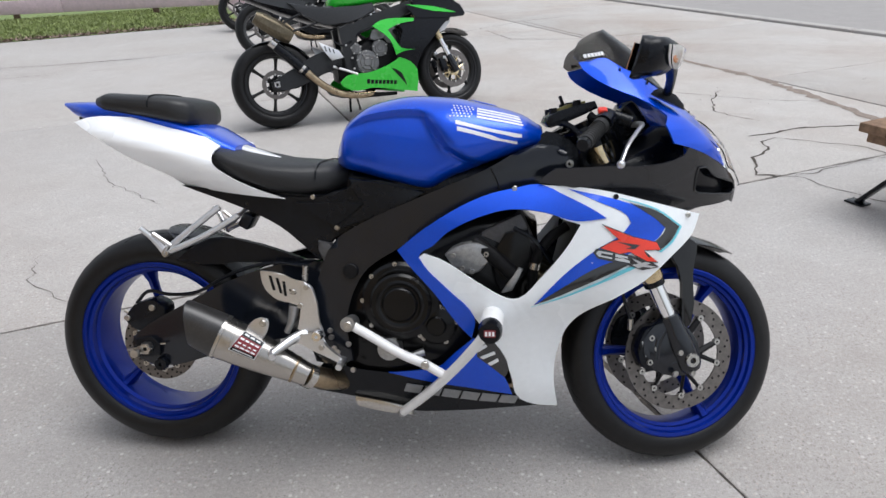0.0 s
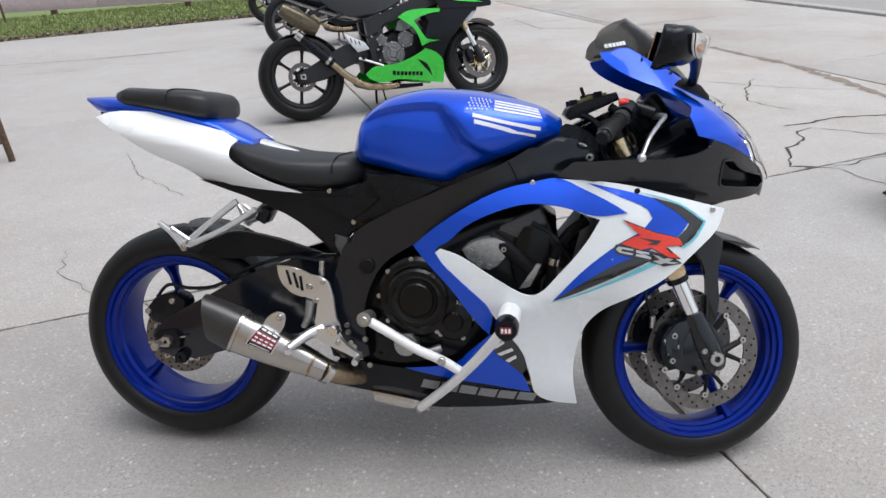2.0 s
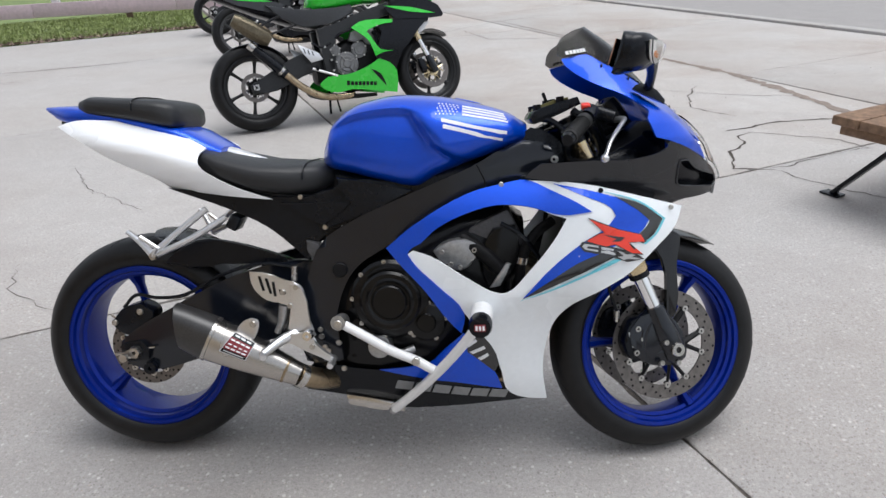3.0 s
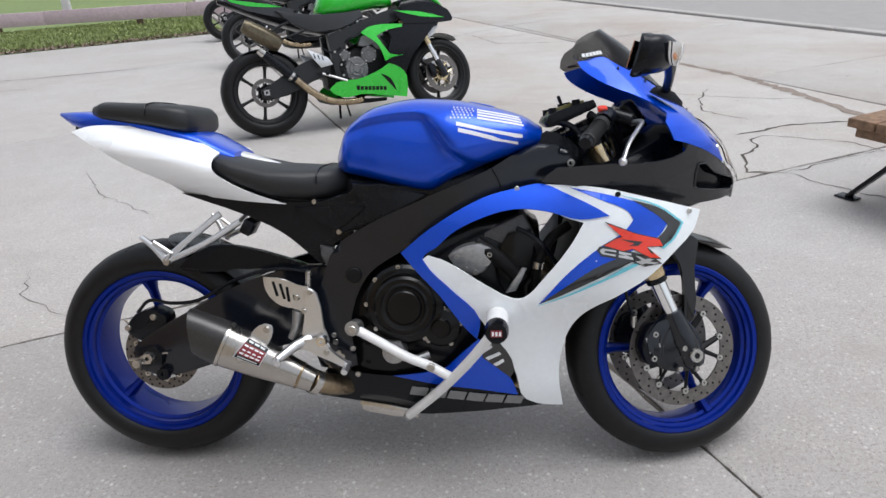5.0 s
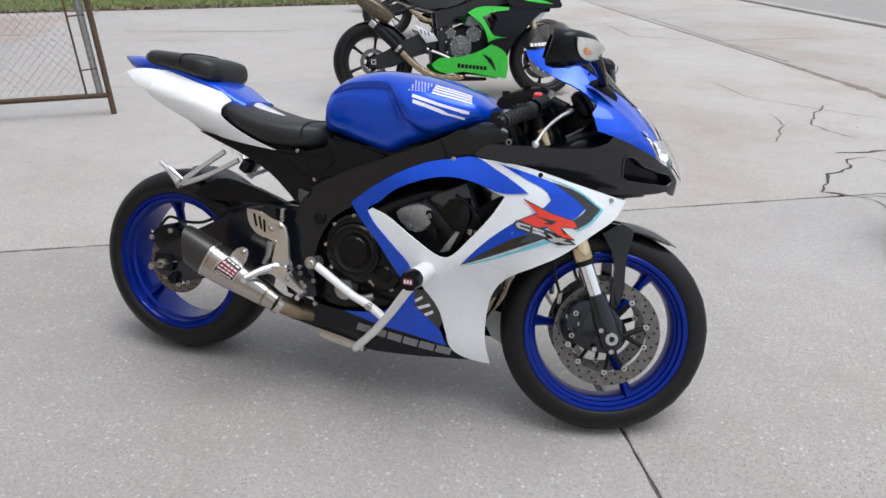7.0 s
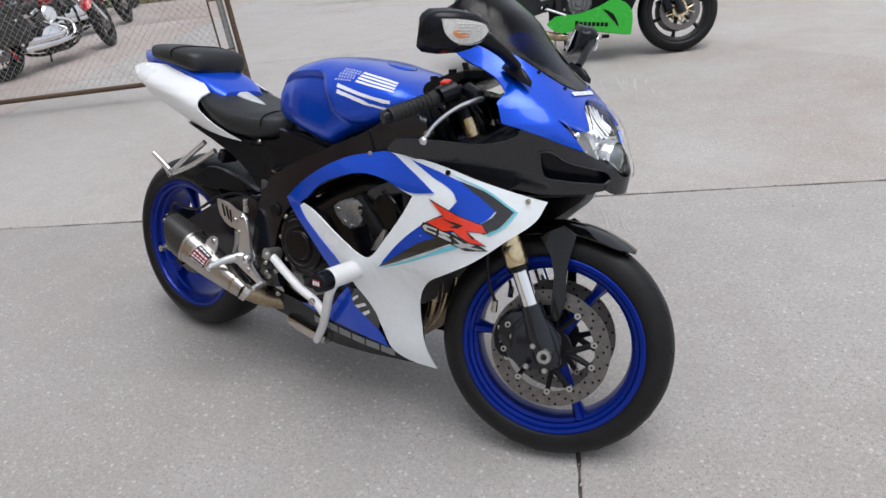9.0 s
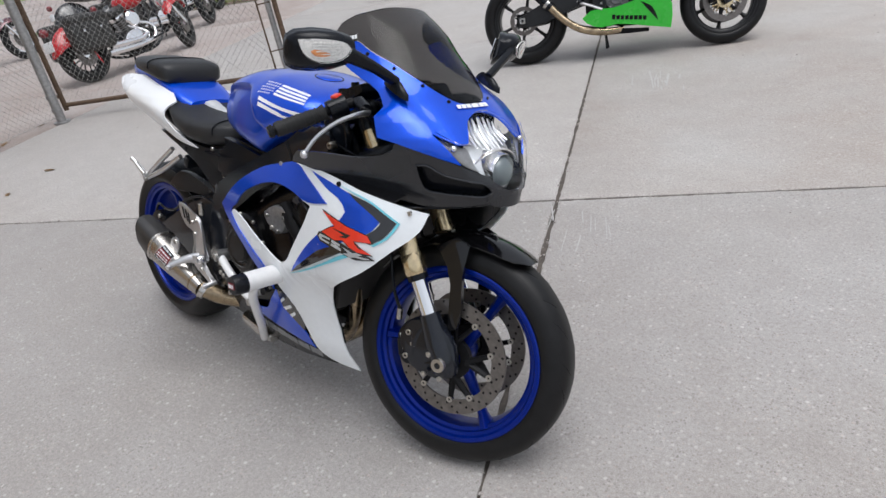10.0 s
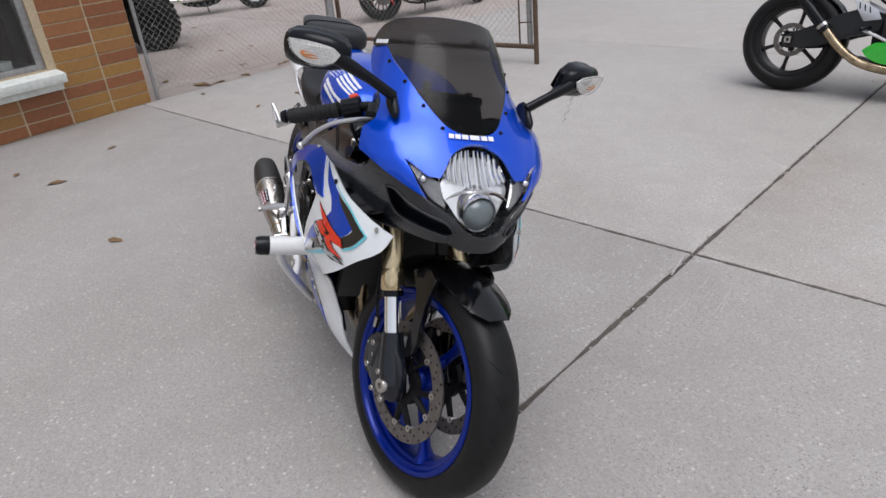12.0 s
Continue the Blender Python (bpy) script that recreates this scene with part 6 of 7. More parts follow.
        part("peg", tube([(-.26, -.19 * f, .42), (-.28, -.30 * f, .40)], .012, 8, 1), BLACK, b)
        part("side_cover", prism([(-0.561, 0.90), (-0.364, 0.86), (-0.151, 0.83), (0.084, 0.86), (0.10, 0.79), (-0.123, 0.726), (-0.30, 0.72), (-0.45, 0.80)], -.15, -.10, .012, 2, f), GREY_PANEL, b, "grey side cover")
        part("tail_panel", panel([(-.90, 1.02), (-.62, .965), (-.42, .90), (-.45, .83), (-.62, .88), (-.88, .99)], lambda x, z: (x, -.07 - .12 * (x + .95), z), 0, .004, .05, 2, f, (-.6, 0, .9)), GREY_PANEL, b)
        part("tail_stripe", panel([(-.88, 1.015), (-.60, .955), (-.50, .925), (-.62, .935), (-.86, .995)], lambda x, z: (x, -.07 - .12 * (x + .95), z), .002, .002, .05, 2, f, (-.6, 0, .9)), paint, b)
    part("fuel_tank", loft([oval(x, w, t, l, l + (t - l) * .5, .65) for x, w, t, l in ((-.24, .06, .90, .84), (-.20, .13, .99, .83), (-.10, .17, 1.05, .83), (.05, .18, 1.07, .84), (.20, .17, 1.05, .86), (.32, .13, .99, .86), (.37, .07, .93, .87))]), paint, b, "lime green fuel tank" if paint is GREEN else "bright blue fuel tank", 50)
    part("seat", loft([oval(x, w, t, l, (t + l) / 2, .6) for x, w, t, l in ((-.58, .10, .92, .86), (-.45, .14, .88, .82), (-.32, .14, .86, .80), (-.20, .10, .87, .81))]), VINYL, b, "black seat", 50)
    part("pillion_seat", loft([oval(x, w, t, l, (t + l) / 2, .6) for x, w, t, l in ((-.88, .05, 1.04, 1.0), (-.80, .09, 1.06, .99), (-.64, .11, 1.02, .94), (-.56, .09, .98, .92))]), VINYL, b, "", 50)
    part("tail_unit", loft([oval(x, w, t, l, (t + l) / 2, .6) for x, w, t, l in ((-.95, .03, 1.03, 1.0), (-.85, .07, 1.01, .95), (-.62, .10, .95, .84), (-.42, .11, .88, .76), (-.20, .11, .82, .70))]), BLACK, b)
    part("cowl_nose", loft([oval(x, w, t, l, (t + l) / 2, .7) for x, w, t, l in ((.40, .17, .90, .76), (.55, .18, .93, .75), (.68, .15, .90, .74), (.78, .10, .83, .73), (.83, .04, .79, .74))]), BLACK, b, "black nose cowl", 50)
    part("nose_panel", loft([oval(x, w, t, l, (t + l) / 2, .7) for x, w, t, l in ((.50, .14, .99, .93), (.62, .15, .965, .90), (.74, .11, .90, .84), (.80, .05, .85, .82))]), paint, b, "", 50)
    part("windscreen", loft([oval(x, w, t, l, (t + l) / 2, .8) for x, w, t, l in ((.36, .10, 1.12, 1.08), (.48, .13, 1.08, .98), (.60, .11, .99, .93))]), SMOKE, b)
    e = part("engine", loft([oval(x, w, t, l, (t + l) / 2, .45) for x, w, t, l in ((-.25, .11, .50, .30), (-.15, .14, .54, .24), (.0, .15, .60, .20), (.15, .15, .64, .20), (.28, .14, .66, .30), (.33, .10, .60, .38))]), DARK, b, "dark engine block", 60)
    for (x, z, r) in ((-.018, .418, .092), (.095, .515, .062), (-.095, .525, .042)):
        part("engine_cover", lathe([(0, -.020), (r * .30, -.020), (r * .36, -.015), (r * .60, -.017), (r * .66, -.010), (r * .88, -.009), (r * .93, -.004), (r, -.004), (r, .02), (0, .02)], 32, pose(x, -.158, z), closed=False), COVER, e, "round grey engine cover", 35)
        bolts(e, [(x + r * .92 * math.cos(a), -.172, z + r * .92 * math.sin(a)) for a in [radians(20 + 72 * k) for k in range(5)]], .007, .006, STEEL)
    part("cylinder_bank", box((.12, .29, .12), pose(.20, 0, .60, 0, -20, 0), .01), COVER, e)
    for k in range(4):
        part("cover_rib", tube([(-.018 + .030 * math.cos(a), -.178, .418 + .030 * math.sin(a)) for a in (radians(30 + 90 * k), )] + [(-.018 + .075 * math.cos(radians(30 + 90 * k)), -.172, .418 + .075 * math.sin(radians(30 + 90 * k)))], .006, 8, 1), COVER, e)
    part("cam_cover", prism([(.02, .585), (.05, .65), (.13, .665), (.16, .60), (.10, .575)], -.170, -.13, .008, 2), COVER, e)
    part("sprocket_case", prism([(-.15, .36), (-.16, .47), (-.11, .50), (-.09, .42), (-.10, .34)], -.165, -.13, .006, 2), SWING, e)
    bolts(e, [(-.135, -.168, .46), (-.13, -.168, .38), (-.17, -.168, .56), (-.14, -.168, .31)], .009, .007, STEEL)
    for pts, r in (([(-.10, -.15, .60), (-.05, -.165, .64), (.02, -.165, .66), (.10, -.16, .69)], .010), ([(-.26, -.15, .60), (-.20, -.16, .56), (-.12, -.165, .585)], .008), ([(.22, -.17, .64), (.25, -.175, .58), (.22, -.175, .52)], .014)):
        part("hose", tube(pts, r, 8, 4), BLACK, e)
    part("mid_pipe", tube([(.02, -.10, .175), (-.15, -.14, .18), (-.284, -.17, .215), (-.402, -.175, .292), (-.512, -.175, .405)], .027, 14, 4), TITANIUM, b, "bronze heat-tinted exhaust pipe")
    part("mid_pipe", tube([(-.50, -.175, .392), (-.62, -.175, .516), (-.715, -.175, .612)], .036, 16, 3), BLACK, b, "dark exhaust sleeve")
    part("pipe_clamp", tube([(-.52, -.175, .412), (-.535, -.175, .428)], .0385, 16, 1), STEEL, b)
    part("pipe_clamp", tube([(-.70, -.175, .60), (-.735, -.175, .635)], .038, 16, 1), STEEL, b)
    part("muffler", can([(-.575, -.185, .645), (-.605, -.187, .668), (-.70, -.195, .735), (-.785, -.20, .792)], [(.035, .045), (.050, .062), (.052, .064), (.046, .055)]), BRONZE, b, "short titanium muffler", 25)
    part("muffler_bracket", tube([(-.66, -.16, .74), (-.52, -.14, .80), (-.40, -.13, .84)], .010, 8, 1), BLACK, b)
    part("tray_bracket", tube([(-.70, -.17, .66), (-.45, -.14, .72), (-.30, -.13, .76)], .008, 8, 1), BLACK, b)
    part("muffler_end", can([(-.780, -.20, .789), (-.818, -.202, .814)], [(.048, .057), (.036, .044)]), BRONZE, b)
    part("under_tray", prism([(-.33, .25), (-.10, .20), (.20, .17), (.20, .145), (-.10, .155), (-.30, .20)], -.13, .13, .01, 2), DARK, b)
    part("side_stand", tube([(-.13, .10, .24), (-.128, .19, .10), (-.122, .26, -.05)], [.012, .010, .012], 8, 2), BLACK, b, "black side stand")
    part("stand_lever", tube([(-.12, -.05, .19), (-.105, -.04, .10), (-.10, -.05, .06)], [.008, .007, .010], 8, 2), BLACK, b)
    part("rear_mudguard", panel([(120, -.03), (110, -.08), (60, -.09), (30, -.085), (30, .085), (60, .09), (110, .08), (120, .03)], lambda t, y: (-.722 + (.338 - .9 * y * y) * math.cos(radians(t)), y, .315 + (.338 - .9 * y * y) * math.sin(radians(t))), 0, .004, .015, 2, 1, (-.72, 0, .315), (1000, 1)), BLACK, b)
    for f in (1, -1):
        part("handlebar", tube([(.42, -.12 * f, .93), (.36, -.32 * f, .89)], .015, 10, 1), GRIP, b)
    return b


BLACK_RIM = worn("black_rim_paint", (0.008, 0.008, 0.009), 0.35, 0, 0.1, 60, 0.25, spec=0.35)
GREEN_POSE = pose(-.845, 5.695, 0, -12, 0, 26)
sport_bike("sport_motorcycle", GREEN_POSE, GREEN, "lime green and black sport motorcycle on its side stand", BLACK_RIM)
SKY_BLUE = worn("bright_blue_paint", (0.01, 0.12, 0.55), 0.25, 0, 0.7, 40, 0.06)
sport_bike("sport_motorcycle", pose(-2.10, 9.0, 0, -12, 0, 26), SKY_BLUE, "blue and black sport motorcycle parked behind the green one", CAST_DARK)
sport_bike("sport_motorcycle", pose(-3.40, 11.62, 0, -12, 0, 26), BLACK_GLOSS, "black sport motorcycle parked beside the grass edge", BLACK_RIM)


# ---- fence, gate ----
def wires(length, height, pitch=.062, r=.0015):
    """Diamond wire mesh in the plane of x and z."""
    bm = bmesh.new()
    n = int((length + height) / pitch / 1.0)
    for k in range(n + 1):
        for s in (1, -1):
            x0 = k * pitch * 1.0 - height
            a, b = (x0, 0.0), (x0 + height, height)
            if a[0] < 0:
                a = (0.0, -x0)
            if b[0] > length:
                b = (length, length - x0)
            if b[0] - a[0] < .02:
                continue
            if s < 0:
                a, b = (length - a[0], a[1]), (length - b[0], b[1])
            steps = max(1, int(abs(b[0] - a[0]) / pitch))
            pts = [(a[0] + (b[0] - a[0]) * q / steps, .003 * s * (1 if q % 2 else -1), a[1] + (b[1] - a[1]) * q / steps) for q in range(steps + 1)]
            add_tube(bm, pts, r, 3, 1)
    return bm


def chain_fence(name, p, q, height, label, kind_post, lift=.05):
    p, q = Vector(p), Vector(q)
    d = q - p
    m = Matrix.Translation((p.x, p.y, 0)) @ Matrix.Rotation(math.atan2(d.y, d.x), 4, "Z")
    f = thing(name, m, label, "fence")
    part("wire_mesh", wires(d.length, height - lift), WIRE, f, "grey diamond wire mesh").matrix_basis = Matrix.Translation((0, 0, lift))
    part("top_rail", tube([(0, 0, height), (d.length, 0, height)], .021, 10, 1), kind_post, f)
    part("tension_wire", tube([(0, 0, lift + .02), (d.length, 0, lift + .02)], .003, 6, 1), WIRE, f)
    return f, d.length


WIRE = worn("weathered_wire", (0.38, 0.375, 0.36), 0.6, 0.4, 0, 60, 0.3)
f1, L1 = chain_fence("chain_link_fence", (-4.46, 1.20), (-5.40, 3.04), 1.55, "galvanised chain-link fence between brick wall and gate post", GALV)
part("post", tube([(0.0, 0, -.02), (0.0, 0, 1.58)], .016, 12, 1), GALV, f1, "thin galvanised fence post")
part("post", tube([(L1, 0, -.02), (L1 + .03, 0, 1.62)], .042, 16, 1), GALV, f1, "thick galvanised gate post")
part("band", tube([(L1, 0, .24), (L1, 0, .28)], .047, 16, 1), GALV, f1)
part("band", tube([(L1, 0, .12), (L1, 0, .15)], .047, 16, 1), GALV, f1)
part("post_collar", tube([(L1, 0, -.01), (L1, 0, .018)], .075, 16, 1), GALV, f1)

gp, gq = Vector((-5.52, 3.16, 0)), Vector((-3.36, 4.46, 0))
gd = gq - gp
gate = thing("chain_link_gate", Matrix.Translation(gp) @ Matrix.Rotation(math.atan2(gd.y, gd.x), 4, "Z"), "open rusty-framed chain-link gate standing on one foot", "gate")
GL = gd.length
part("wire_mesh", wires(GL - .24, 1.42), WIRE, gate, "grey diamond wire mesh").matrix_basis = Matrix.Translation((.04, 0, .14))
part("bottom_rail", tube([(0, 0, .13), (GL - .02, 0, .15)], .021, 10, 1), RUST, gate, "rusty brown bottom rail")
part("top_rail", tube([(0, 0, 1.6), (GL - .02, 0, 1.6)], .021, 10, 1), RUST, gate)
part("hinge_stile", tube([(.0, 0, .08), (0, 0, 1.62)], .024, 12, 1), RUST, gate, "rusty hinge stile")
part("end_stile", tube([(GL - .03, 0, 0), (GL - .05, 0, 1.62)], .022, 12, 1), RUST, gate, "dark rusty end stile with its foot on the ground")
part("inner_stile", tube([(GL - .105, .02, .15), (GL - .125, .02, 1.60)], .026, 12, 1), GALV, gate, "grey galvanised stile")
part("tension_bar", tube([(GL - .20, 0, .16), (GL - .215, 0, 1.58)], .008, 8, 1), RUST, gate)
for z in (.35, .75, 1.15):
    part("clip", tube([(GL - .21, 0, z), (GL - .08, 0, z + .01)], .006, 6, 1), RUST, gate)
part("hinge", tube([(-.13, -.04, .22), (-.02, 0, .22)], .018, 10, 1), RUST, gate)

# ---- brick building ----
WALL_M = Matrix.Translation((-4.42, 1.15, 0)) @ Matrix.Rotation(math.atan2(-.842, .539), 4, "Z")
MORTAR = worn("sandy_mortar", (0.50, 0.40, 0.27), 0.95, 0, 0, 120, 0.2, 0.4)
BRICK = worn("glazed_brown_brick", (0.29, 0.118, 0.045), 0.5, 0, 0, 24, 0.16, 0.25, 0.2)
info = BRICK.node_tree.nodes.new("ShaderNodeObjectInfo")
base_in = BRICK.node_tree.nodes["Principled BSDF"].inputs["Base Color"]
vary = ramp(BRICK, info.outputs["Random"], [(0, (.80, .72, .74)), (.4, (1, .96, 1)), (.7, (1.02, 1.22, .95)), (1, (1.12, 1.45, 1.0))])
old = base_in.links[0].from_socket
BRICK.node_tree.links.new(mixed(BRICK, 1.0, old, vary.outputs[0], "MULTIPLY"), base_in)
wall = thing("wall_brick", WALL_M, "brown glazed brick wall of a building", "wall")
tagged(wall, kind="structure")
WX0, WX1, WZ0, WZ1 = .76, 2.16, .46, 1.75
# Upper wall and roof are out of view, raised to darken the yard's left.
for k, (x0, x1, z0, z1) in enumerate(((0, WX0, -.05, 3.6), (WX1, 8, -.05, 3.6), (WX0, WX1, -.05, WZ0), (WX0, WX1, WZ1, 3.6))):
    part("masonry", box((x1 - x0, .24, z1 - z0), pose((x0 + x1) / 2, -.132, (z0 + z1) / 2)), MORTAR, wall, "sandy mortar bed")
part("masonry", box((.24, 5, 3.65), pose(.12, -2.755, 1.775)), MORTAR, wall)
part("unseen_roof", box((8.3, 5.4, .18), pose(4.0, -2.6, 3.68), .02), SILL, wall)
brick_mesh = None
BW, BH = .345, .097
for row in range(21):
    for col in range(9):
        x, z = .172 + col * .352, .048 + row * BH
        if x + .17 > WX0 and x - .17 < WX1 and z + .04 > WZ0 - .14 and z - .04 < WZ1:
            if not (x - .17 < WX0 - .06 and z > 0):
                continue
            w = (WX0 - .01 - (x - BW / 2 + .005)) if z > WZ0 - .14 else BW - .01
        else:
            w = BW - .01
        if w < .05:
            continue
        if brick_mesh is None:
            ob = part("brick", box((1, .03, BH - .011), I4, .003, 1), BRICK, wall)
            brick_mesh = ob.data
        else:
            ob = new("brick", brick_mesh)
            ob.parent = wall
        ob.matrix_basis = pose(x - BW / 2 + .005 + w / 2, -.0215 + .001 * ((row * 7 + col * 3) % 3), z) @ Matrix.Diagonal((w, 1, 1, 1))
win = thing("window_1", WALL_M, "window with peeling white frame in the brick wall", "window")
tagged(win, kind="structure")
bm = box((WX1 - WX0 + .14, .20, .075), pose((WX0 + WX1) / 2, .02, WZ0 - .055, -8, 0, 0), .008)
part("window_sill", bm, SILL, win, "peeling white painted sill")
part("window_sill", box((WX1 - WX0 + .10, .12, .07), pose((WX0 + WX1) / 2, 0, WZ0 - .125), .006), SILL, win)
for x in (WX0 + .03, (WX0 + WX1) / 2, WX1 - .03):
    part("window_frame", box((.06 if x != (WX0 + WX1) / 2 else .04, .06, WZ1 - WZ0), pose(x, -.06, (WZ0 + WZ1) / 2), .005), GALV, win, "grey window frame")
for z in (WZ0 + .02, WZ1 - .03):
    part("window_frame", box((WX1 - WX0, .06, .05), pose((WX0 + WX1) / 2, -.062, z), .005), GALV, win)
part("pane", box((WX1 - WX0 - .1, .006, WZ1 - WZ0 - .08), pose((WX0 + WX1) / 2, -.065, (WZ0 + WZ1) / 2)), WINDOW, win, "clear reflecting window pane before the darkened room sheets")
# Sheets coloured near-black stand in for the shade of an unlit room.
part("dark_room_back", box((1.6, .02, 1.6), pose((WX0 + WX1) / 2, -.8, 1.1)), DARK, win)
part("dark_room_side", box((.02, .8, 1.6), pose(WX0 - .12, -.55, 1.1)), DARK, win)
part("dark_room_side", box((.02, .8, 1.6), pose(WX1 + .12, -.55, 1.1)), DARK, win)
part("dark_room_top", box((1.7, .8, .02), pose((WX0 + WX1) / 2, -.55, 1.85)), DARK, win)
part("room_floor", box((1.6, .8, .02), pose((WX0 + WX1) / 2, -.5, WZ0 - .02)), GREY_PANEL, win)
part("papers", box((.14, .10, .10), pose(WX0 + .26, -.18, WZ0 + .05, 0, 0, 20), .01), SILL, win)

# ---- parked cruisers and a quad bike behind the fence ----


def cruiser(m, paint, label, bag, rim_paint=None, turn=20):
    b = thing("cruiser_motorcycle", m, label, "motorcycle", "parked cruisers")
    for nm, x, r, w in (("rear_wheel", -.82, .33, .15), ("front_wheel", .84, .335, .10)):
        h = new(nm)
        h.parent, h.matrix_basis = b, Matrix.Translation((x, 0, r)) @ Matrix.Rotation(radians(0 if x < 0 else turn), 4, "Z")
        rim_r = r - .115
        prof = [(rim_r, -w * .35)] + [(rim_r + (r - rim_r) * math.sin(math.pi * k / 12) ** .6, -w / 2 * math.copysign(abs(math.cos(math.pi * k / 12)) ** .7, math.cos(math.pi * k / 12))) for k in range(1, 12)] + [(rim_r, w * .35)]
        part("tyre", lathe(prof, 48), RUBBER, h, "black tyre", 60)
        part("rim", lathe([(rim_r + .008, -w * .37), (rim_r - .014, -w * .34), (rim_r - .024, 0), (rim_r - .014, w * .34), (rim_r + .008, w * .37)], 48), rim_paint or CHROME, h, "cast wheel rim")
        for k in range(16):
            a = 2 * math.pi * k / 16
            part("spoke", tube([(.03 * math.cos(a + .6), -.03 * (-1) ** k, .03 * math.sin(a + .6)), ((rim_r - .015) * math.cos(a), 0, (rim_r - .015) * math.sin(a))], .0035 if rim_paint is None else .009, 5, 1), BLACK if rim_paint else CHROME, h)
        part("hub", lathe([(0, -w * .45), (.04, -w * .45), (.045, 0), (.04, w * .45), (0, w * .45)], 20, closed=False), CHROME, h)
        part("brake_disc", lathe([(.06, -.003), (.14, -.003), (.14, .003), (.06, .003)], 40, pose(0, -w * .5, 0)), DISC, h)
        part("fender", panel([(20 if x < 0 else 30, -.03), (25 if x < 0 else 36, -w * .62), (165 if x < 0 else 150, -w * .62), (172 if x < 0 else 156, -.03), (172 if x < 0 else 156, .03), (165 if x < 0 else 150, w * .62), (25 if x < 0 else 36, w * .62), (20 if x < 0 else 30, .03)],
                             lambda t, y, r=r, q=(7.0 if x < 0 else 6.0): ((r + .055 - q * y * y) * math.cos(radians(t)), y, (r + .055 - q * y * y) * math.sin(radians(t))), 0, .004, .018, 2, 1, (0, 0, 0), (1000, 1)), paint, h, "glossy painted fender")
    part("fuel_tank", loft([oval(x, w, t, l, (t + l) / 2, .75) for x, w, t, l in ((-.08, .04, .80, .72), (.0, .13, .88, .68), (.18, .17, .92, .68), (.34, .14, .93, .74), (.42, .06, .90, .82))]), paint, b, "glossy painted fuel tank", 50)
    part("seat", loft([oval(x, w, t, l, (t + l) / 2, .6) for x, w, t, l in ((-.78, .10, .80, .74), (-.62, .14, .80, .70), (-.42, .15, .74, .66), (-.20, .16, .72, .64), (-.04, .10, .78, .66))]), LEATHER, b, "black leather seat", 50)
    e = part("engine_case", loft([oval(x, w, t, l, (t + l) / 2, .55) for x, w, t, l in ((-.34, .10, .42, .22), (-.25, .13, .46, .18), (-.05, .14, .44, .16), (.14, .14, .44, .16), (.24, .10, .40, .20))]), DARK, b, "V-twin engine case", 50)
    for s in (-1, 1):
        part("primary_cover", loft([[(x + rr * 1.7 * math.cos(a), s * y, z + rr * math.sin(a)) for a in [2 * math.pi * k / 24 for k in range(24)]] for x, y, z, rr in ((-.08, .13, .32, .12), (-.08, .165, .32, .115), (-.08, .18, .32, .09))]), CHROME, e, "polished primary cover", 40)
    for tilt in (-24, 22):
        m2 = Matrix.Translation((-.03, 0, .40)) @ Matrix.Rotation(radians(tilt), 4, "Y")
        for k in range(7):
            part("fin", box((.15 - .004 * k, .17, .012), m2 @ pose(0, 0, .04 + .026 * k), .004), CAST, e)
        part("barrel", tube([m2 @ Vector((0, 0, 0)), m2 @ Vector((0, 0, .23))], .06, 16, 1), DARK, e)
        part("rocker_cover", box((.14, .15, .06), m2 @ pose(0, 0, .25), .02), CHROME, e)
    part("air_cleaner", lathe([(0, -.05), (.08, -.048), (.10, -.03), (.10, 0), (0, 0)], 32, pose(-.02, -.13, .56), closed=False), CHROME, e, "round chrome air cleaner")
    for k, (z, y) in enumerate(((.24, -.20), (.31, -.215))):
        part("exhaust_pipe", tube([(.10 - .20 * k, -.10, .50), (.22 - .22 * k, -.16, .42), (.16 - .1 * k, y, z + .04), (-.05, y, z), (-.30, y, z), (-.62 + .06 * k, y, z + .015)], [.022, .022, .024, .030, .038, .042], 16, 4), CHROME, b, "chrome exhaust pipe")
    for s in (-1, 1):
        part("fork_tube", tube([(.84, s * .10, .33), (.50, s * .10, 1.02)], .024, 12, 1), CHROME, b, "chrome fork tube")
        part("frame_rail", tube([(.42, s * .10, .78), (.32, s * .12, .25), (-.30, s * .13, .18), (-.55, s * .12, .40), (-.75, s * .12, .62)], .018, 10, 4), BLACK_FRAME, b)
        part("handlebar", tube([(.42, s * .04, 1.05), (.38, s * .2, 1.16), (.22, s * .40, 1.12)], .013, 10, 3), CHROME, b)
        part("foot_board", box((.26, .09, .025), pose(.22, s * .25, .28, 0, -8, 0), .01), BLACK, b)
        if bag:
            bg = part("saddlebag", box((.56, .17, .40), pose(-.76, s * .24, .53, 0, 3, 0), .06, 3), LEATHER, b, "black leather saddlebag with straps")
            part("bag_lid", box((.55, .18, .10), pose(-.76, s * .245, .705, 0, 3, 0), .035, 3), LEATHER, bg)
            for dx in (-.12, .12):
                part("strap", box((.035, .012, .24), pose(-.76 + dx, s * .330, .60), .004), LEATHER, bg)
                part("buckle", box((.03, .008, .025), pose(-.76 + dx, s * .338, .57), .003), CHROME, bg)
    part("headlamp", lathe([(0, -.06), (.06, -.05), (.088, 0), (.09, .05), (0, .055)], 28, pose(.60, 0, .92, 0, 0, -90), closed=False), CHROME, b, "round chrome headlamp")
    part("tail_plate", box((.012, .18, .12), pose(-1.19, 0, .52, 0, 8, 0), .004), STICKER, b)
    bm = bmesh.new()
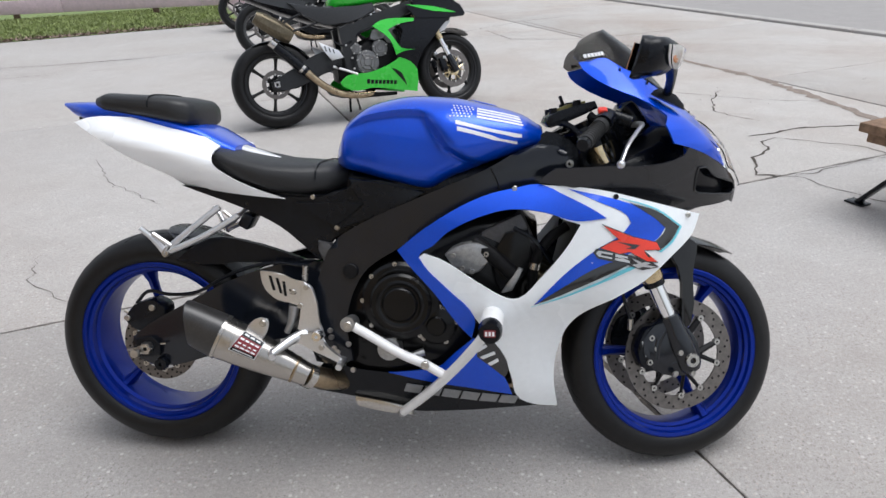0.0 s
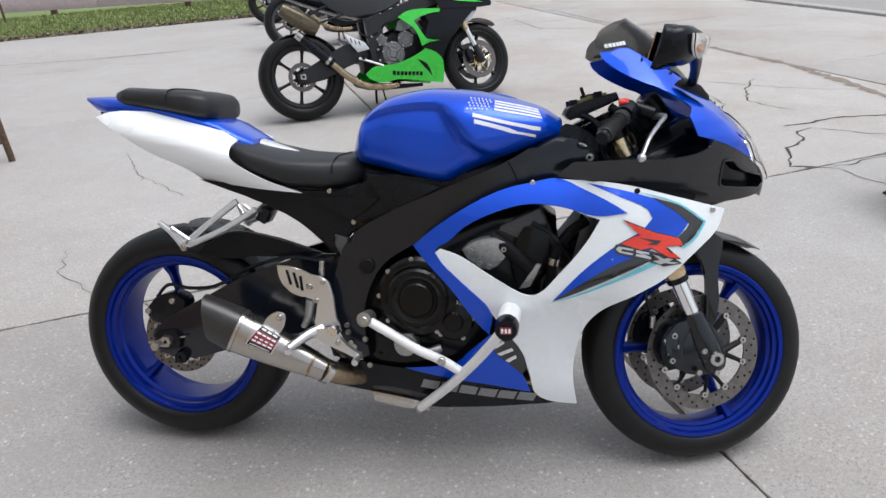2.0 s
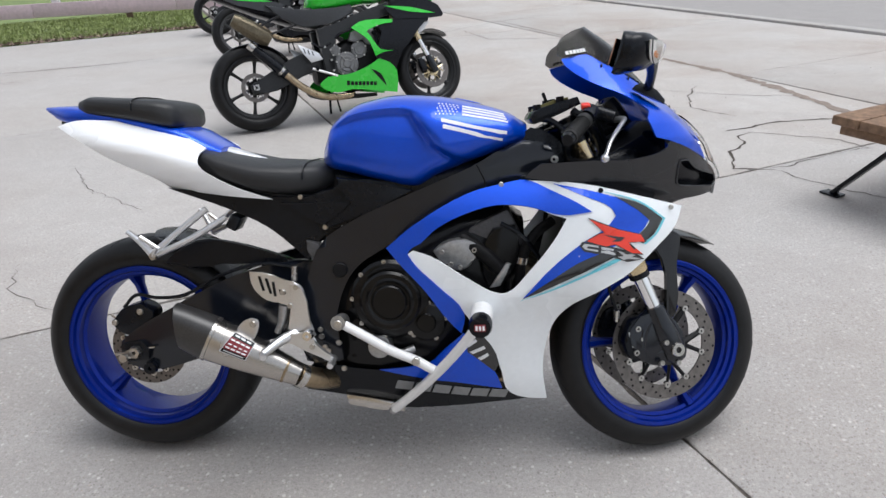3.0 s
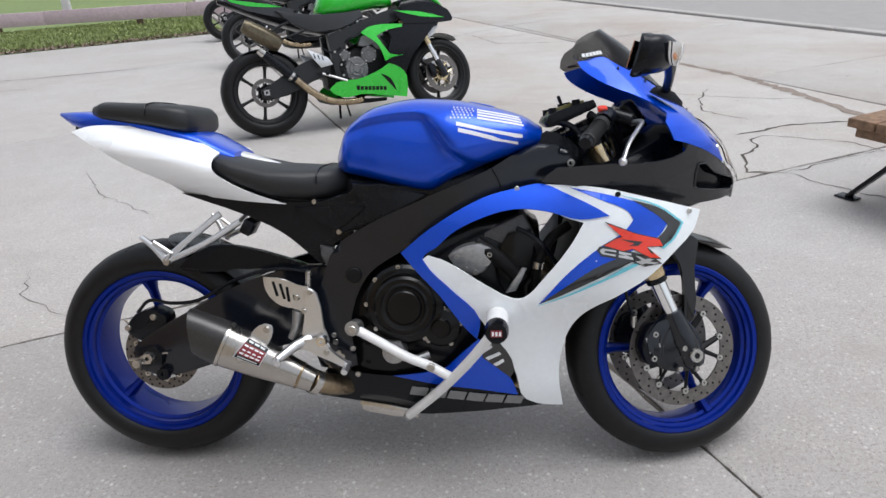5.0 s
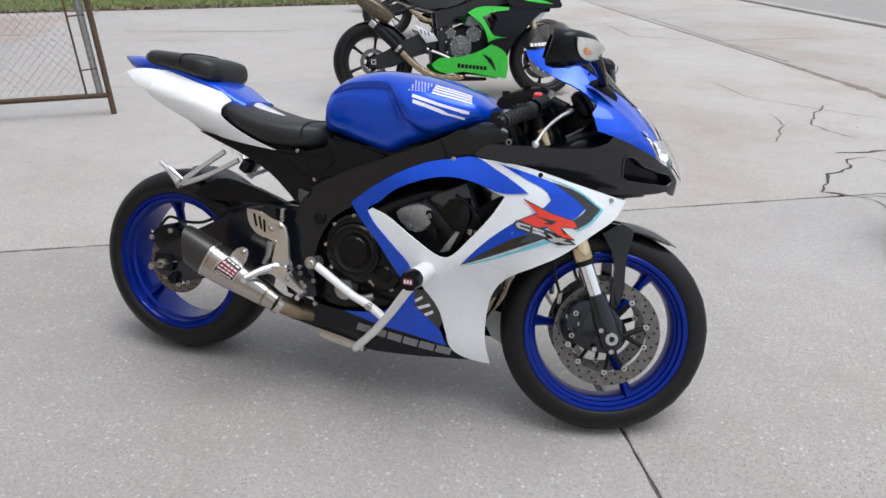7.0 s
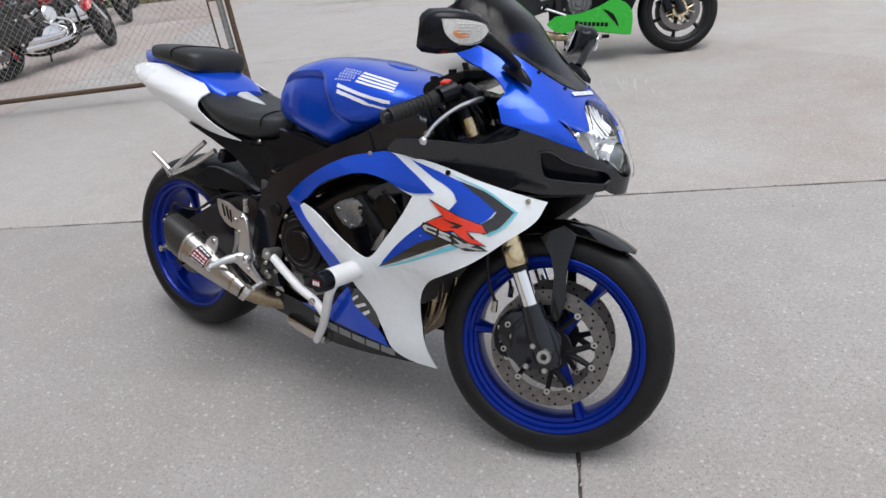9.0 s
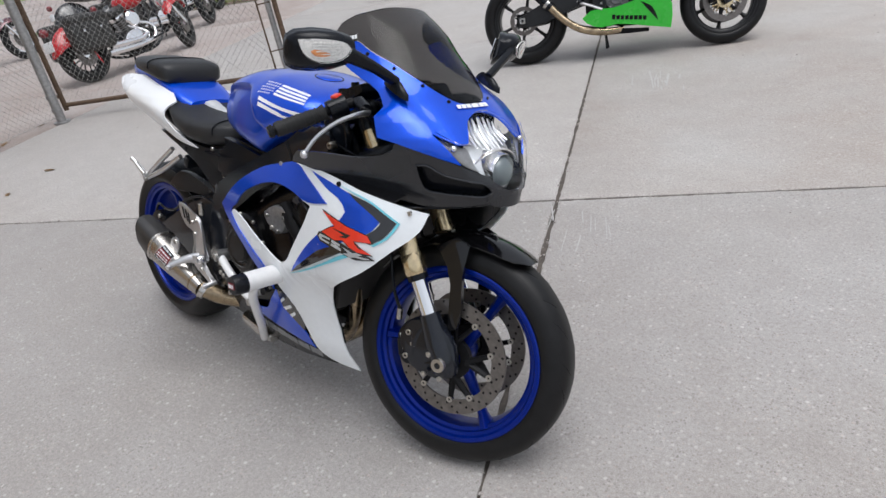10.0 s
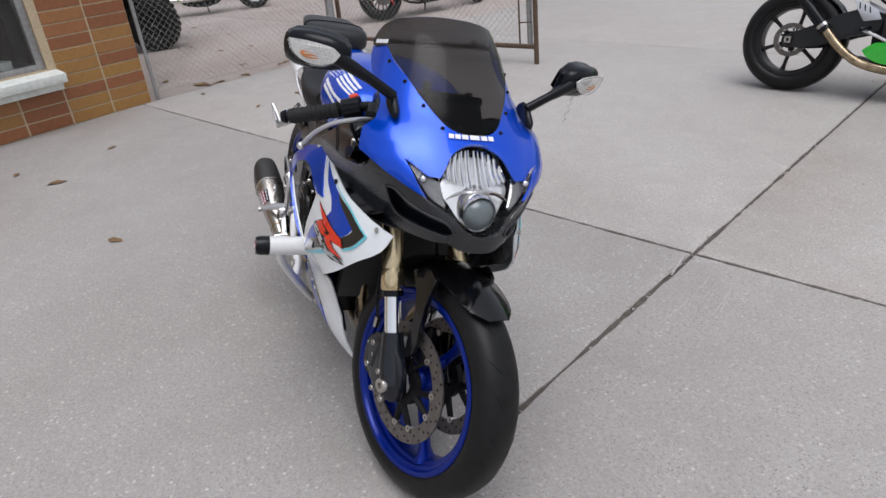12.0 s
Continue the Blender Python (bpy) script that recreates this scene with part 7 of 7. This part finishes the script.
    bmesh.ops.create_uvsphere(bm, u_segments=16, v_segments=10, radius=.05, matrix=Matrix.Translation((-1.16, 0, .68)))
    part("tail_lamp", bm, RED_DARK, b)
    part("side_stand", tube([(0, .14, .22), (.04, .30, -.055)], .012, 8, 1), BLACK, b)
    return b


cruiser(pose(-7.44, 4.92, 0, -9, 0, 106), RED_PAINT, "red cruiser motorcycle with black leather saddlebags and chrome pipes", True, DARK, 28)
cruiser(pose(-10.85, 1.95, 0, -9, 0, 86), BLACK_GLOSS, "black cruiser motorcycle with a chrome-rimmed front wheel", False)
cruiser(pose(-11.9, 4.0, 0, -9, 0, 92), MAROON, "dark cruiser motorcycle with a polished engine", False)
cruiser(pose(-9.35, 6.34, 0, -9, 0, 102), BLACK_GLOSS, "black cruiser motorcycle parked beside the red one", True, DARK, 30)
cruiser(pose(-11.2, 7.6, 0, -9, 0, 100), MAROON, "maroon cruiser motorcycle parked beyond the gate", True, DARK)
cruiser(pose(-12.4, 6.8, 0, -9, 0, 96), BLACK_GLOSS, "black cruiser motorcycle parked in the second row", False)


def quad(m):
    b = thing("quad_bike", m, "dark quad bike with knobbly tyres", "quad bike")
    for x in (-.6, .6):
        for s in (-1, 1):
            h = new("wheel")
            h.parent, h.matrix_basis = b, Matrix.Translation((x, s * .40, .32))
            prof = [(.17, -.11)] + [(.17 + .145 * math.sin(math.pi * k / 10) ** .4, -.13 * math.copysign(abs(math.cos(math.pi * k / 10)) ** .6, math.cos(math.pi * k / 10))) for k in range(1, 10)] + [(.17, .11)]
            tyre = part("tyre", lathe(prof, 36), RUBBER, h, "knobbly black tyre", 60)
            bm = bmesh.new()
            for k in range(26):
                for y in (-.085, -.03, .03, .085):
                    a = 2 * math.pi * (k + (.5 if abs(y) < .05 else 0)) / 26
                    add_box(bm, (.032, .045, .035), Matrix.Translation((.312 * math.cos(a) * (1 if abs(y) < .05 else .965), y, .312 * math.sin(a) * (1 if abs(y) < .05 else .965))) @ Matrix.Rotation(-a, 4, "Y"))
            part("knobs", bm, RUBBER, tyre)
            part("rim", lathe([(.17, -.10), (.12, -.07), (.03, -.04), (.03, .04), (.12, .07), (.17, .10)], 28), DARK, h)
            part("fender", panel([(15, -.16), (165, -.16), (165, .16), (15, .16)], lambda t, y: (.42 * math.cos(radians(t)), y, .42 * math.sin(radians(t)) * .9 + .05), 0, .006, .04, 1, 1, (0, 0, 0), (300, 1)), PALE_GREEN, h, "pale green fender")
    part("body", loft([oval(x, w, t, l, (t + l) / 2, .6) for x, w, t, l in ((-.75, .16, .75, .45), (-.4, .20, .85, .35), (0, .18, .80, .30), (.4, .22, .90, .35), (.75, .18, .80, .45))]), DARK, b, "dark body", 50)
    part("seat", box((.75, .30, .12), pose(-.25, 0, .90), .05, 3), VINYL, b)
    part("handlebar", tube([(.35, -.38, 1.10), (.42, 0, 1.05), (.35, .38, 1.10)], .014, 8, 3), BLACK, b)
    return b


PALE_GREEN = worn("faded_green_plastic", (0.20, 0.26, 0.10), 0.5, 0, 0, 30, 0.15)
quad(pose(-7.84, .58, 0, 0, 0, 92))

# ---- board fence beyond the grass ----
p0, p1 = Vector((-17.65, 13.10, 0)), Vector((-3.2, 14.98, 0))
d = p1 - p0
board = thing("board_fence", Matrix.Translation(p0) @ Matrix.Rotation(math.atan2(d.y, d.x), 4, "Z"), "low pale pink painted board fence with pale posts beyond the grass", "fence")
for k in range(5):
    part("rail", box((2.89, .035, .27), pose(1.45 + 2.90 * k, 0, .255 + .004 * (k % 2)), .004), PINK_BOARD, board, "wide pale pink painted board")
    part("post", box((.15, .10, .56), pose(.47 + 2.90 * k, .070, .46), .008), PINK_POST, board, "short off-white painted post")
    part("foot_block", box((.13, .05, .14), pose(1.90 + 2.90 * k, .02, .07), .01), RUST, board)
stake = thing("fence_stake", pose(-10.3, 13.0, 0), "thin dark rusty steel stake standing in the grass", "stake")
part("shaft", tube([(0, 0, -.02), (-.02, 0, 1.25)], .022, 8, 1), RUST, stake, "rusty steel shaft")
for z in (.45, .95):
    part("clip", tube([(-.03, -.02, z), (.03, -.02, z)], .006, 6, 1), RUST, stake)

# ---- picnic bench ----
bench = thing("low_table", Matrix.Translation((1.93, 3.65, 0)) @ Matrix.Rotation(radians(29), 4, "Z"), "low weathered wooden table with black steel legs", "table")
for k in range(5):
    part("plank", box((1.3, .135, .045), pose(.65, -.07 - .142 * k, .43), .006), OLD_WOOD, bench, "weathered brown plank")
part("beam", box((.07, .70, .06), pose(.10, -.36, .378), .006), OLD_WOOD, bench)
part("block", box((.20, .12, .06), pose(.42, -.10, .483, 0, 0, 12), .01), OLD_WOOD, bench, "reddish wooden block")
for x in (.16, 1.10):
    part("leg", box((.05, .02, .52), pose(x, -.15, .21, 40, 0, 0), .004), BLACK, bench, "black steel leg")
    part("leg", box((.05, .02, .52), pose(x, -.56, .21, -40, 0, 0), .004), BLACK, bench)
    part("foot_plate", box((.07, .10, .010), pose(x, .02, .006), .002), BLACK, bench)
    part("foot_plate", box((.07, .10, .010), pose(x, -.73, .006), .002), BLACK, bench)
